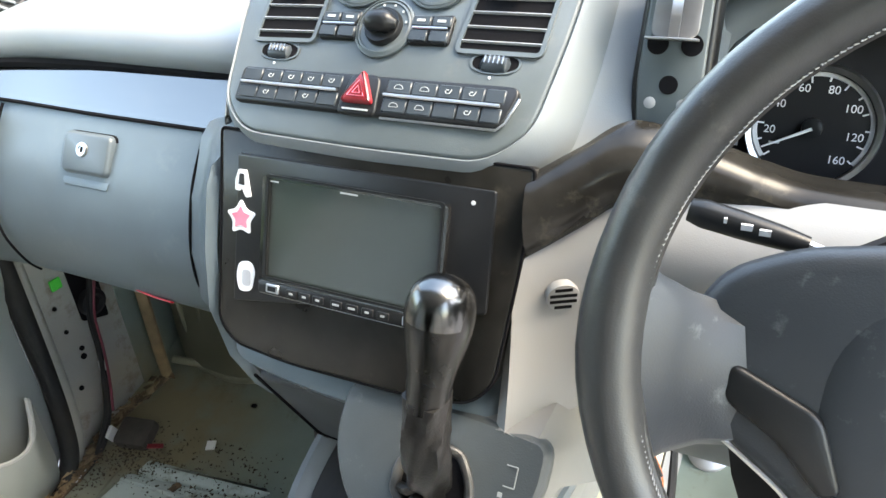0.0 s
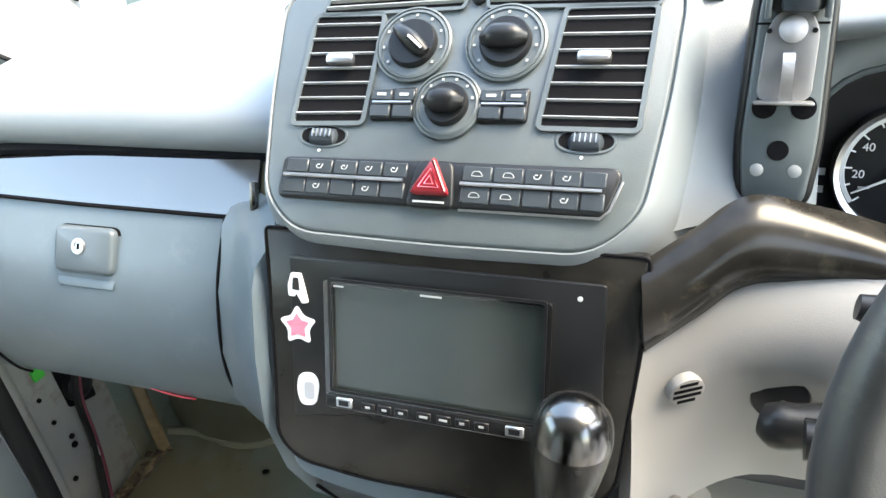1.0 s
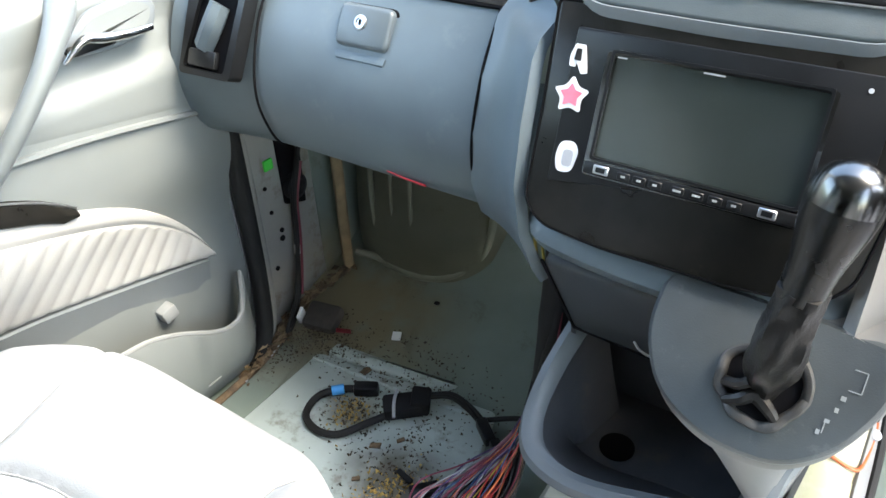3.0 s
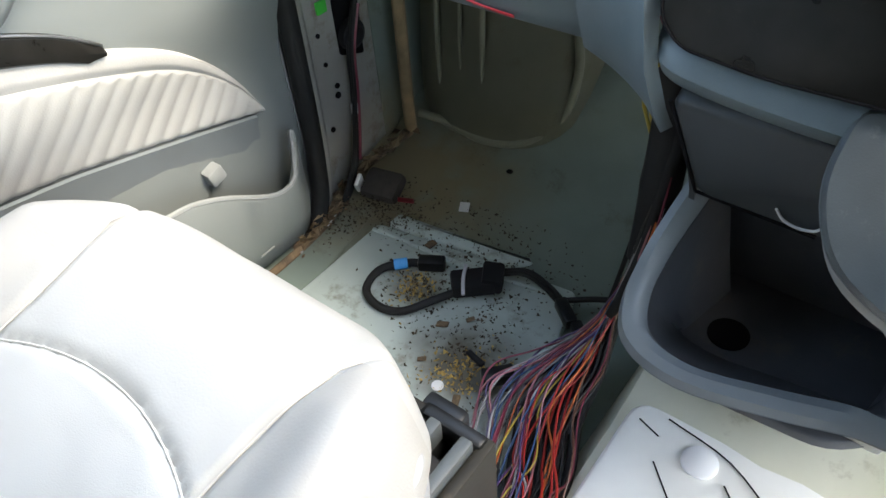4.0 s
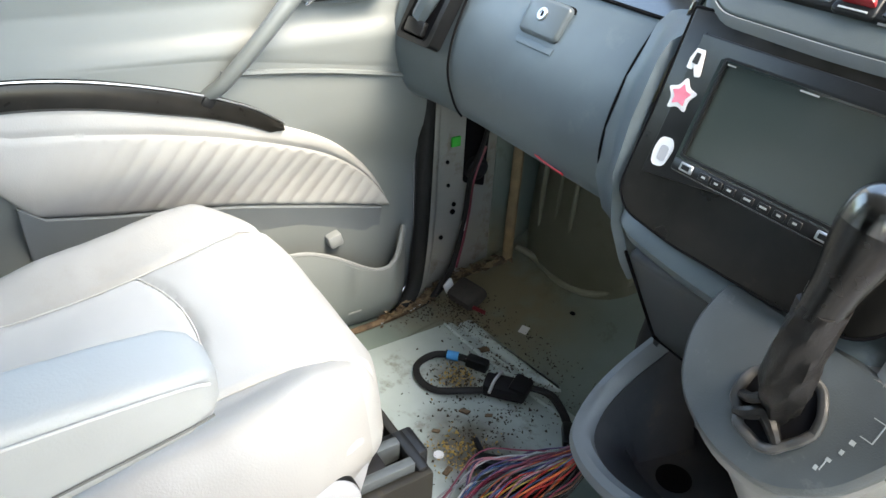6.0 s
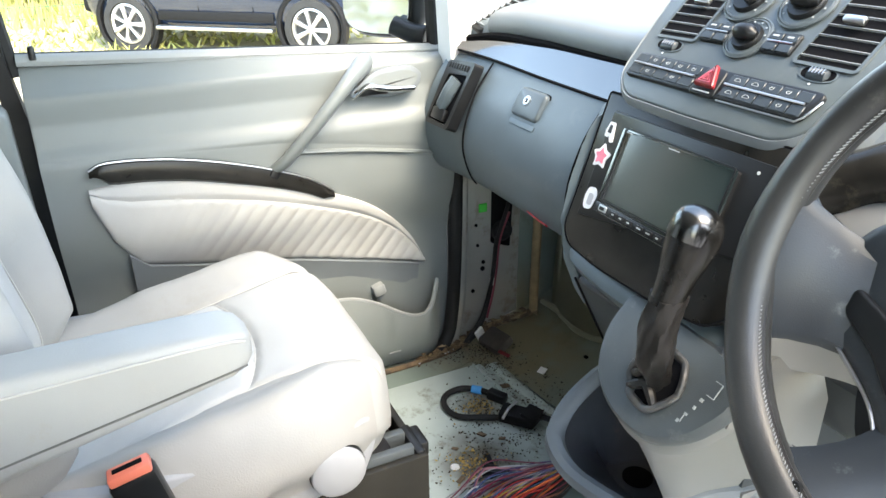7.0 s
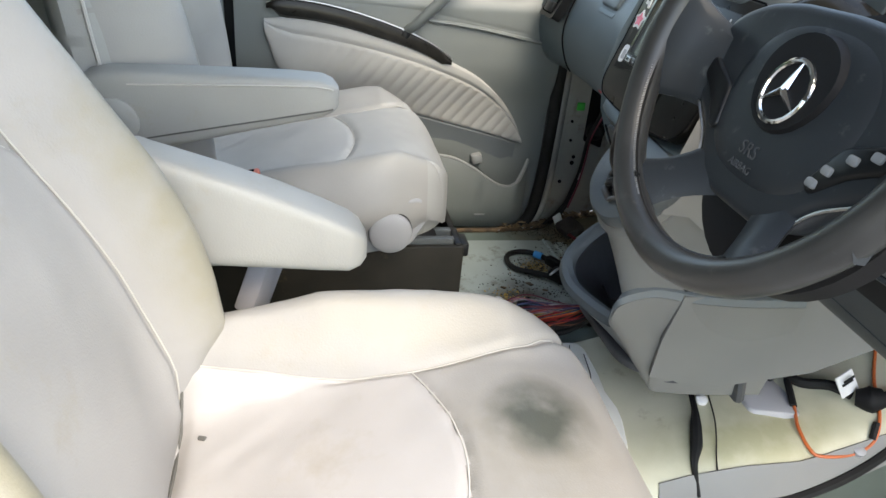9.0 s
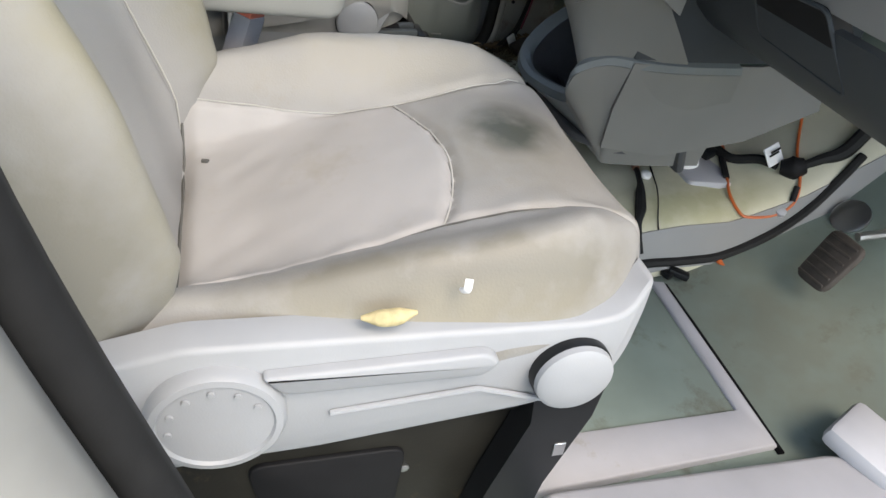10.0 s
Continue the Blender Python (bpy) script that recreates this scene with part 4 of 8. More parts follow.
    solo("floor_seal", bm, RUBBER, "black rubber strip curving along the tunnel's foot", "seal")
    # driver's sill
    bm = B()
    slab(bm, Plane((0.60, 0, -0.05), (1, 0, 0), (0, 1, 0)), rounded([(-0.030, 0.30), (0.14, 0.30), (0.14, 0.95), (0.04, 0.90), (-0.020, 0.74)], 0.02), 0, 0.05, 0.012)
    solo("sill_driver", bm, PALE_PLASTIC, "scuffed pale grey plastic sill step", "sill", "structure")
    bm = box(B(), (0.59, 0.80, 0.01), (0.11, 0.10, 0.035), pose(0, 0, 0, 0, 8, 25), 0.012)
    solo("sill_cap", bm, PALE_PLASTIC, "loose pale plastic cap on the driver's sill", "cap")
    # pedal
    ped = thing("accelerator_pedal", (0.31, 0.92, 0.0), "worn brown-black rubber pedal on a metal arm", "pedal")
    pp = Plane((0.278, 0.93, 0.090), (1, 0.0, 0.1), (-0.25, 0.55, 0.83))
    part("pad", slab(B(), pp, rounded([(-0.034, -0.052), (0.038, -0.05), (0.042, 0.05), (-0.038, 0.054)], 0.02), 0, 0.010, 0.004), PEDAL, ped)
    for k in range(6):
        part("rib", pbox(B(), pp, 0, -0.040 + 0.016 * k, 0.0105, (0.062, 0.005, 0.003), 0.001, 1), PEDAL, ped)
    part("arm", tube(B(), [pp.p(0, 0.06, -0.004), pp.p(0.01, 0.12, -0.06), (0.33, 1.10, 0.30)], 0.008, 8, 5), SATIN, ped)


build_floor()
# ---------------------------------------------------------------- dashboard
FP = Plane((-0.142, 0.640, 0.823), (1, 0, 0), (0, 0.70, 0.714))     # control fascia
RP = Plane((-0.142, 0.575, 0.700), (1, 0, 0), (0, 0.339, 0.941))    # radio surround


def extrude_x(prof, xs, shift=None):
    """Grid of a y-z profile drawn at several x; shift(x) gives a (dy, dz)."""
    out = []
    for x in xs:
        dy, dz = shift(x) if shift else (0, 0)
        out.append([(x, y + dy, z + dz) for y, z in prof])
    return out


def bow(x):
    """The passenger's side swells toward the cabin near its outer end."""
    t = max(0.0, (-0.72 - x) / 0.20)
    return (-0.022 * t * t, -0.002 * t)


def build_dashboard():
    dash = thing("dashboard", (-0.14, 0.75, 0.45), "slate grey moulded van dashboard with a glovebox and padded top", "dashboard")
    low = curve2([(1.05, 0.475), (0.90, 0.458), (0.775, 0.454), (0.690, 0.469), (0.657, 0.492), (0.638, 0.532), (0.630, 0.572), (0.636, 0.617), (0.657, 0.672), (0.684, 0.712), (0.697, 0.729)], 4)
    part("lower_panel", sheet(B(), extrude_x(low, np.linspace(-0.925, -0.392, 12), bow), 0.012), DASH, dash)
    # glovebox lid, proud of the lower panel, with its joint
    lid_prof = [(y - 0.003, z) for y, z in low if 0.482 < z < 0.729 and y < 0.72]
    lid = part("glovebox_lid", sheet(B(), extrude_x(lid_prof, np.linspace(-0.762, -0.412, 9), bow), 0.008), DASH, dash, "closed slate grey glovebox lid")
    for x in (-0.7655, -0.4085):
        dy, dz = bow(x)
        part("joint", tube(B(), [(x, y - 0.0045 + dy, z + dz) for y, z in lid_prof], 0.0019, 6, 1), VOID, lid)
    # recessed latch
    gp = Plane((-0.587, 0.6668, 0.6850), (1, 0, 0), (0, 0.50, 0.866))
    part("latch_recess", slab(B(), gp, rounded(rect(0.001, -0.003, 0.091, 0.062), 0.013), -0.004, 0.0025, 0.001), VOID, lid)
    part("latch", slab(B(), gp, rounded(rect(0, 0.0, 0.083, 0.053), 0.011), -0.004, 0.012, 0.005), LATCH, lid)
    part("latch_scoop", sheet(B(), [[gp.p(a, -0.024, -0.0006), gp.p(a * 0.97, -0.036, 0.0036), gp.p(a * 0.93, -0.041, 0.0030), gp.p(a * 0.90, -0.044, -0.002)] for a in np.linspace(-0.041, 0.041, 9)], 0.001), DASH, lid, "finger scoop under the latch")
    lock = part("latch_lock", lathe(B(), gp.p(-0.004, 0.004, 0.0115), gp.n, [(0.0095, 0), (0.0095, 0.002), (0.0080, 0.0032), (0.0056, 0.0030), (0.0054, 0.0016)], 24), SATIN, lid, "small metal lock ring")
    part("keyhole", pbox(B(), gp, -0.004, 0.004, 0.0138, (0.0022, 0.0070, 0.0012)), VOID, lock)
    # red warning label under the lid
    part("warning_label", tube(B(), [(-0.562, 0.652, 0.496), (-0.530, 0.650, 0.494), (-0.500, 0.651, 0.492)], 0.0045, 6, 3, flat=0.35), RED_BRIGHT, dash, "narrow red warning label")
    # side pocket at the outer end
    sp = Plane((-0.836, 0.635, 0.660), (1, -0.05, 0.05), (0.0, 0.40, 0.9))
    part("side_pocket_frame", frame_ring(B(), sp, rounded([(-0.064, -0.074), (0.050, -0.072), (0.070, 0.070), (-0.052, 0.062)], 0.010), rounded([(-0.056, -0.064), (0.036, -0.064), (0.054, 0.042), (-0.030, 0.036)], 0.008), -0.012, 0.010), BLACK, dash, "black frame of the side pocket")
    # Flat black sheet paints the shade inside the pocket.
    part("side_pocket_shade", slab(B(), sp, rounded([(-0.058, -0.066), (0.038, -0.066), (0.056, 0.044), (-0.032, 0.038)], 0.008), -0.006, 0.004), VOID, dash)
    part("pocket_clip", tube(B(), [sp.p(-0.012, -0.03, 0.006), sp.p(0.008, 0.0, 0.012), sp.p(0.016, 0.028, 0.008)], 0.016, 8, 5), DASH, dash)
    part("pocket_clip", pbox(B(), sp, -0.012, -0.048, 0.008, (0.06, 0.024, 0.010), 0.003), BLACK, dash)
    for k in range(8):
        part("pocket_tooth", pbox(B(), sp, -0.036 + 0.012 * k, 0.054, 0.011, (0.006, 0.012, 0.004), 0.001, 1), BLACK, dash)
    # glossy strip above the glovebox
    strip = []
    for x in np.linspace(-0.90, -0.372, 14):
        dy, dz = bow(x)
        h = lerp_table(x, [(-0.90, 0.014), (-0.80, 0.030), (-0.60, 0.046), (-0.372, 0.050)])
        b0 = lerp_table(x, [(-0.90, 0.737), (-0.60, 0.730), (-0.40, 0.729), (-0.372, 0.730)])
        y0 = 0.693 + dy
        strip.append([(x, y0 + 0.004, b0 - 0.002), (x, y0 - 0.002, b0 + 0.002), (x, y0 + 0.25 * h, b0 + 0.5 * h), (x, y0 + 0.60 * h, b0 + h), (x, y0 + 0.60 * h + 0.02, b0 + h + 0.002)])
    part("gloss_strip", sheet(B(), strip, 0.006), GLOSS, dash, "glossy black trim strip mirroring the sky")
    part("strip_end", tube(B(), [(-0.372, 0.690, 0.733), (-0.366, 0.688, 0.750), (-0.370, 0.700, 0.765)], 0.0045, 8, 4), DARK_CHROME, dash, "chrome end of the trim strip")
    part("strip_gap", tube(B(), [(x, 0.6915 + bow(x)[0], lerp_table(x, [(-0.90, 0.736), (-0.60, 0.729), (-0.40, 0.728), (-0.372, 0.729)])) for x in np.linspace(-0.89, -0.376, 10)], 0.0026, 6, 1, smooth=False), VOID, dash)
    part("strip_gap", tube(B(), [(-0.90, 0.700, 0.756), (-0.80, 0.722, 0.772), (-0.60, 0.730, 0.779), (-0.36, 0.732, 0.781)], 0.007, 6, 5), VOID, dash)
    # padded top
    pad = curve2([(0.780, 0.780), (0.742, 0.779), (0.727, 0.786), (0.722, 0.804), (0.738, 0.826), (0.81, 0.843), (0.95, 0.856), (1.10, 0.862), (1.24, 0.855)], 4)
    part("top_pad", sheet(B(), extrude_x(pad, np.linspace(-0.835, -0.20, 12), lambda x: (bow(x)[0] * 1.2, -0.028 * max(0, (-0.70 - x) / 0.24) ** 1.5)), 0.012), DASH_TOP, dash, "padded slate dashboard top, pale in the daylight")
    # outer demister vent on its own lower end piece
    part("end_piece", sheet(B(), extrude_x(pad, np.linspace(-0.95, -0.828, 5), lambda x: (bow(x)[0] * 1.2 + 0.004, -0.026 - 0.02 * (-0.828 - x) / 0.12)), 0.012), DASH, dash)
    vp = Plane((-0.880, 0.775, 0.808), (0.05, 0.9, 0.44), (-1, 0.05, 0.20))
    part("demister_frame", slab(B(), vp, rounded(rect(0, 0, 0.15, 0.056), 0.012), -0.03, 0.006, 0.003), BLACK, dash)
    for k in range(9):
        part("demister_slat", pbox(B(), vp, -0.060 + 0.015 * k, 0, 0.007, (0.005, 0.046, 0.006), 0.001, 1), DASH_TOP, dash)
    # wing between the glovebox and the radio
    wing = []
    for z, pts in ((0.738, [(-0.374, 0.715), (-0.352, 0.70), (-0.328, 0.672), (-0.305, 0.632)]),
                   (0.730, [(-0.398, 0.698), (-0.372, 0.688), (-0.336, 0.648), (-0.303, 0.598)]),
                   (0.718, [(-0.406, 0.692), (-0.380, 0.682), (-0.34, 0.640), (-0.303, 0.590)]),
                   (0.66, [(-0.406, 0.656), (-0.378, 0.645), (-0.335, 0.610), (-0.300, 0.565)]),
                   (0.60, [(-0.406, 0.636), (-0.374, 0.625), (-0.330, 0.590), (-0.298, 0.550)]),
                   (0.54, [(-0.406, 0.634), (-0.366, 0.620), (-0.325, 0.590), (-0.293, 0.556)]),
                   (0.49, [(-0.406, 0.655), (-0.366, 0.638), (-0.325, 0.610), (-0.287, 0.575)]),
                   (0.462, [(-0.406, 0.69), (-0.368, 0.668), (-0.325, 0.635), (-0.284, 0.592)])):
        wing.append([(p.x, p.y, z) for p in smooth_path([(a, b, 0) for a, b in pts], 4)])
    part("stack_wing", sheet(B(), wing, -0.012), DASH, dash)
    # raised body that carries the control fascia
    out = [Vector(q) for q in rounded([(-0.174, 0.162), (-0.168, 0.06), (-0.156, -0.030), (-0.123, -0.060), (0.0, -0.062), (0.123, -0.060), (0.156, -0.030), (0.168, 0.06), (0.174, 0.162)], [0.03, 0.03, 0.03, 0.03, 0.03, 0.03, 0.03, 0.03, 0.03], 5)]
    rings = []
    for d, c in ((-0.0006, -0.006), (0.0002, -0.0022), (0.0018, -0.0010), (0.0052, -0.0045), (0.010, -0.013), (0.017, -0.03), (0.032, -0.07), (0.06, -0.15), (0.085, -0.26)):
        q = inset(out, d)
        rings.append([FP.p(v.x, min(v.y, 0.185 - 0.0 * c), c) for v in q])
    part("stack_body", loft(B(), rings, caps=False), DASH_TOP, dash, angle=55)
    # top behind the fascia, reaching the windscreen
    top = []
    for x in np.linspace(-0.385, 0.101, 31):
        f = 1 - abs((x + 0.142) / 0.243) ** 8
        top.append([(x, y + 0.10 * (1 - f), low + (high - low) * f) for y, low, high in ((0.756, 0.82, 0.938), (0.766, 0.82, 0.945), (0.79, 0.82, 0.949), (0.85, 0.83, 0.946), (0.95, 0.83, 0.925), (1.10, 0.83, 0.892), (1.26, 0.83, 0.862))])
    part("centre_cover", sheet(B(), top, 0.010), DASH_TOP, dash)
    part("sensor_strip", tube(B(), [(-0.25, 0.86, 0.9435), (-0.13, 0.865, 0.9455), (-0.02, 0.86, 0.9435)], 0.008, 8, 4, flat=0.6), BLACK, dash)
    # driver's side: top, hood and knee panel
    hood = curve2([(0.735, 0.905), (0.720, 0.915), (0.728, 0.926), (0.78, 0.930), (0.90, 0.915), (1.05, 0.885), (1.24, 0.855)], 4)
    def hump(x):
        k = 1.0 if x > 0.36 else 0.55
        return (0.05 * k * min(1, abs(x - 0.36) / 0.25) ** 2, -0.045 * k * min(1.3, abs(x - 0.36) / 0.25) ** 2)
    part("cluster_hood", sheet(B(), extrude_x(hood, np.linspace(0.08, 0.72, 15), hump), 0.012), DASH_TOP, dash)
    side = []
    for z, y in ((0.93, 0.80), (0.88, 0.755), (0.83, 0.715), (0.79, 0.685), (0.765, 0.665)):
        side.append([(0.030, y - 0.004, z), (0.045, y + 0.006, z), (0.065, y + 0.014, z), (0.09, y + 0.022, z), (0.115, y + 0.034, z), (0.130, y + 0.055, z)])
    part("stack_cheek", sheet(B(), side, -0.012), DASH_TOP, dash)
    knee_prof = curve2([(0.652, 0.752), (0.626, 0.730), (0.613, 0.70), (0.622, 0.64), (0.640, 0.57), (0.665, 0.50), (0.70, 0.445), (0.76, 0.41), (0.85, 0.40)], 4)
    part("lower_knee_panel", sheet(B(), extrude_x([q for q in knee_prof if q[1] < 0.545], np.linspace(0.024, 0.76, 12)), 0.012), TRAY_DARK, dash, "dark slate lower knee panel")
    fp = Plane((0.30, 0.668, 0.505), (1, 0, 0), (0, -0.45, 0.89))
    cut = rounded([(-0.085, -0.035), (0.095, -0.045), (0.060, 0.060), (-0.095, 0.050)], 0.012)
    part("fuse_opening", slab(B(), fp, cut, -0.01, 0.016, 0.003), BLACK_MATT, dash, "dark open fuse bay")
    part("fuse_opening_rim", tube(B(), [fp.p(q.x, q.y, 0.015) for q in cut] + [fp.p(cut[0].x, cut[0].y, 0.015)], 0.003, 6, 1, smooth=False), TRAY_DARK, dash)
    knee = []
    for x in [0.012, 0.02, 0.03, 0.04, 0.05, 0.065, 0.08, 0.095, 0.11, 0.13, 0.18] + [float(v) for v in np.linspace(0.22, 0.76, 8)]:
        w = max(0.0, (0.135 - x) / 0.123) ** 2
        rim = lerp_table(x, [(0.012, 0.700), (0.022, 0.706), (0.055, 0.730), (0.088, 0.748), (0.14, 0.752)])
        row = []
        for y, z in [q for q in knee_prof if q[1] > 0.535]:
            z2 = 0.60 + (z - 0.60) * (rim - 0.60) / 0.152 if z > 0.60 else z
            row.append((x, y * (1 - w) + w * (0.575 + (z2 - 0.70) * 0.36 + 0.014), z2))
        knee.append(row)
    part("knee_panel", sheet(B(), knee, 0.012), KNEE, dash, "light grey plastic knee panel")
    # ventilation grille in the knee panel
    kp = Plane((0.056, 0.5815, 0.676), (0.86, 0.5, 0), (0.06, -0.12, 0.985))
    part("sensor_grille", lathe(B(), kp.p(0, 0, -0.004), kp.n, [(0.0138, -0.004), (0.0138, 0.0042), (0.0126, 0.0046)], 24), KNEE, dash)
    for k in range(4):
        h = -0.009 + 0.006 * k
        part("grille_slot", pbox(B(), kp, 0, h, 0.0002, (2 * math.sqrt(0.0115 ** 2 - h * h), 0.003, 0.0018)), VOID, dash)
    # dark strip running up to the instrument cluster
    stp = []
    line = [(0.020, 0.602, 0.735), (0.055, 0.623, 0.756), (0.088, 0.643, 0.774), (0.14, 0.656, 0.768), (0.18, 0.662, 0.761), (0.22, 0.664, 0.752), (0.30, 0.666, 0.749), (0.45, 0.668, 0.748), (0.62, 0.675, 0.745)]
    for q in smooth_path(line, 8):
        h = lerp_table(q.x, [(0.02, 0.056), (0.055, 0.054), (0.088, 0.053), (0.14, 0.036), (0.18, 0.022), (0.62, 0.022)])
        stp.append([(q.x, q.y - 0.008, q.z - h / 2), (q.x, q.y - 0.0160, q.z - h * 0.42), (q.x, q.y - 0.0200, q.z - h * 0.22), (q.x, q.y - 0.0205, q.z), (q.x, q.y - 0.0165, q.z + h * 0.24), (q.x, q.y - 0.0060, q.z + h * 0.43), (q.x, q.y + 0.012, q.z + h / 2)])
    part("gloss_sweep", sheet(B(), stp, -0.006), GLOSS_BURR, dash, "dark burr-effect trim sweeping to the instruments")


build_dashboard()


def build_control_panel():
    cp = thing("control_panel", FP.p(0, 0, 0), "grey heater and switch panel with vents and three rotary dials", "control panel")
    out = rounded([(-0.174, 0.160), (-0.168, 0.06), (-0.156, -0.030), (-0.123, -0.060), (0.0, -0.062), (0.123, -0.060), (0.156, -0.030), (0.168, 0.06), (0.174, 0.160)], 0.03, 5)
    part("fascia", slab(B(), FP, out, -0.010, 0.0, 0.003), FASCIA, cp)
    # side vents
    for mx, q in ((-1, [(-0.140, 0.034), (-0.077, 0.036), (-0.074, 0.132), (-0.136, 0.132)]), (1, [(0.075, 0.036), (0.147, 0.036), (0.152, 0.134), (0.086, 0.134)])):
        inner = rounded(q, 0.003, 3)
        outer = inset([Vector(v) for v in inner], 0.004)
        v = part("air_vent", frame_ring(B(), FP, outer, inner, -0.002, 0.003), FASCIA, cp, "slatted air vent")
        part("vent_back", slab(B(), FP, inner, 0.0005, 0.0012), VOID, v)
        for k in range(7):
            t = (k + 0.55) / 7.1
            l = Vector(q[0]).lerp(Vector(q[3]), t)
            r = Vector(q[1]).lerp(Vector(q[2]), t)
            bm = B()
            rings = []
            for e in (l, r):
                rings.append([FP.p(e.x, e.y + dy, dc) for dy, dc in ((-0.0008, 0.0012), (0.0000, 0.0012), (0.0010, 0.0032), (0.0001, 0.0036))])
            part("slat", loft(bm, rings), SLAT, v)
        c = (Vector(q[0]) + Vector(q[1]) + Vector(q[2]) + Vector(q[3])) / 4
        part("vent_tab", pbox(B(), FP, c.x - 0.004 * mx, c.y + 0.005, 0.009, (0.026, 0.009, 0.008), 0.003), SATIN, v, "silver slider tab")
    # upper slots
    for q in ([(-0.131, 0.135), (-0.003, 0.139), (0.001, 0.156), (-0.124, 0.152)], [(0.020, 0.139), (0.154, 0.138), (0.155, 0.155), (0.021, 0.156)]):
        inner = rounded(q, 0.002, 2)
        v = part("demist_slot", frame_ring(B(), FP, inset([Vector(w) for w in inner], 0.003), inner, -0.002, 0.003), FASCIA, cp, "narrow slatted vent slot")
        part("vent_back", slab(B(), FP, inner, 0.0005, 0.0012), VOID, v)
        for t in (0.30, 0.68):
            l, r = Vector(q[0]).lerp(Vector(q[3]), t), Vector(q[1]).lerp(Vector(q[2]), t)
            part("slat", loft(B(), [[FP.p(e.x, e.y + dy, dc) for dy, dc in ((-0.0012, 0.0012), (-0.0004, 0.0012), (0.0012, 0.004), (0.0002, 0.0044))] for e in (l, r)]), SLAT, v)
    part("sun_sensor", lathe(B(), FP.p(0.010, 0.147, 0), FP.n, [(0.006, 0), (0.006, 0.003), (0.003, 0.005)], 16), BLACK, cp)
    # dials
    for a, b, r, tilt in ((-0.041, 0.105, 0.031, 38), (0.0385, 0.106, 0.031, 95), (-0.003, 0.0515, 0.0265, 90)):
        d = part("dial", lathe(B(), FP.p(a, b, -0.001), FP.n, [(r, 0), (r + 0.0015, 0.003), (r, 0.005), (r * 0.93, 0.0055), (r * 0.90, 0.004), (r * 0.72, 0.004)], 40), FASCIA, cp, "round dial with white marks")
        part("dial_bezel", lathe(B(), FP.p(a, b, 0.0), FP.n, [(r + 0.001, 0), (r + 0.003, 0.001), (r + 0.003, 0.0035), (r + 0.0012, 0.0045), (r + 0.0008, 0.0)], 40), FASCIA, d)
        part("dial_knob", lathe(B(), FP.p(a, b, 0.003), FP.n, [(r * 0.70, 0), (r * 0.68, 0.004), (r * 0.64, 0.006), (r * 0.3, 0.006)], 32), BLACK, d)
        ax = (FP.u * -math.cos(radians(tilt)) + FP.v * math.sin(radians(tilt))) if tilt < 60 else FP.u
        pa, pb = FP.p(a, b, 0.010) - ax * r * 0.60, FP.p(a, b, 0.010) + ax * r * 0.60
        part("grip", tube(B(), [pa, pa.lerp(pb, 0.5) + FP.n * 0.004, pb], 0.009, 10, 5, radii=[0.004, 0.010, 0.010, 0.010, 0.004] if tilt > 60 else [0.005, 0.0075, 0.0075, 0.0065, 0.004]), BLACK, d)
        if tilt < 60:
            part("pointer", tube(B(), [FP.p(a, b, 0.0215) - ax * r * 0.1, FP.p(a, b, 0.0175) - ax * r * 0.55], 0.0012, 6, 2), WHITE, d)
        for k in range(9 if r > 0.03 else 6):
            w = radians(-130 + 260 * k / (8 if r > 0.03 else 5)) if r > 0.03 else radians(-75 + 150 * k / 5)
            e = (a + math.sin(w) * r * 0.83, b + math.cos(w) * r * 0.83)
            part("mark", pbox(B(), FP, e[0], e[1], 0.0046, (0.0020, 0.0022, 0.0007)), SYMBOL, d)
    # buttons either side of the middle dial
    for x0, x1 in ((-0.070, -0.030), (0.024, 0.064)):
        bar = part("button_bar", slab(B(), FP, rounded([(x0, 0.037), (x1, 0.038), (x1, 0.067), (x0, 0.064)], 0.004), -0.001, 0.004, 0.0015), BLACK, cp)
        for k in range(2):
            x = x0 + 0.010 + 0.020 * k
            part("button", pbox(B(), FP, x, 0.0585, 0.0048, (0.018, 0.010, 0.003), 0.001, 1), SWITCH, bar)
            part("button", pbox(B(), FP, x, 0.0445, 0.0048, (0.018, 0.011, 0.003), 0.001, 1), SWITCH, bar)
            part("symbol", pbox(B(), FP, x, 0.0585, 0.0066, (0.008, 0.0025, 0.0006)), SYMBOL, bar)
        part("rib", tube(B(), [FP.p(x0 + 0.003, 0.0515, 0.0065), FP.p(x1 - 0.003, 0.0520, 0.0065)], 0.0011, 6, smooth=False), SATIN, bar)
    # thumb wheels
    for a, b in ((-0.110, 0.0225), (0.111, 0.0255)):
        oval = [(a + 0.021 * math.cos(w), b + 0.0085 * math.copysign(abs(math.sin(w)) ** 0.8, math.sin(w))) for w in np.linspace(0, 2 * math.pi, 28, endpoint=False)]
        part("thumbwheel_rim", frame_ring(B(), FP, inset([Vector(q) for q in oval], 0.0018), oval, -0.001, 0.0012), FASCIA, cp)
        part("thumbwheel_recess", slab(B(), FP, oval, -0.001, 0.0004), VOID, cp)
        w = part("thumbwheel", lathe(B(), FP.p(a - 0.0135, b - 0.001, -0.003), FP.u, [(0.004, 0.0), (0.0082, 0.003), (0.0092, 0.0135), (0.0082, 0.024), (0.004, 0.027)], 24), SWITCH, cp, "ridged thumbwheel")
        for k in range(5):
            part("ridge", pbox(B(), FP, a - 0.008 + 0.004 * k, b + 0.001, 0.0058, (0.0009, 0.007, 0.0014)), SATIN, w)
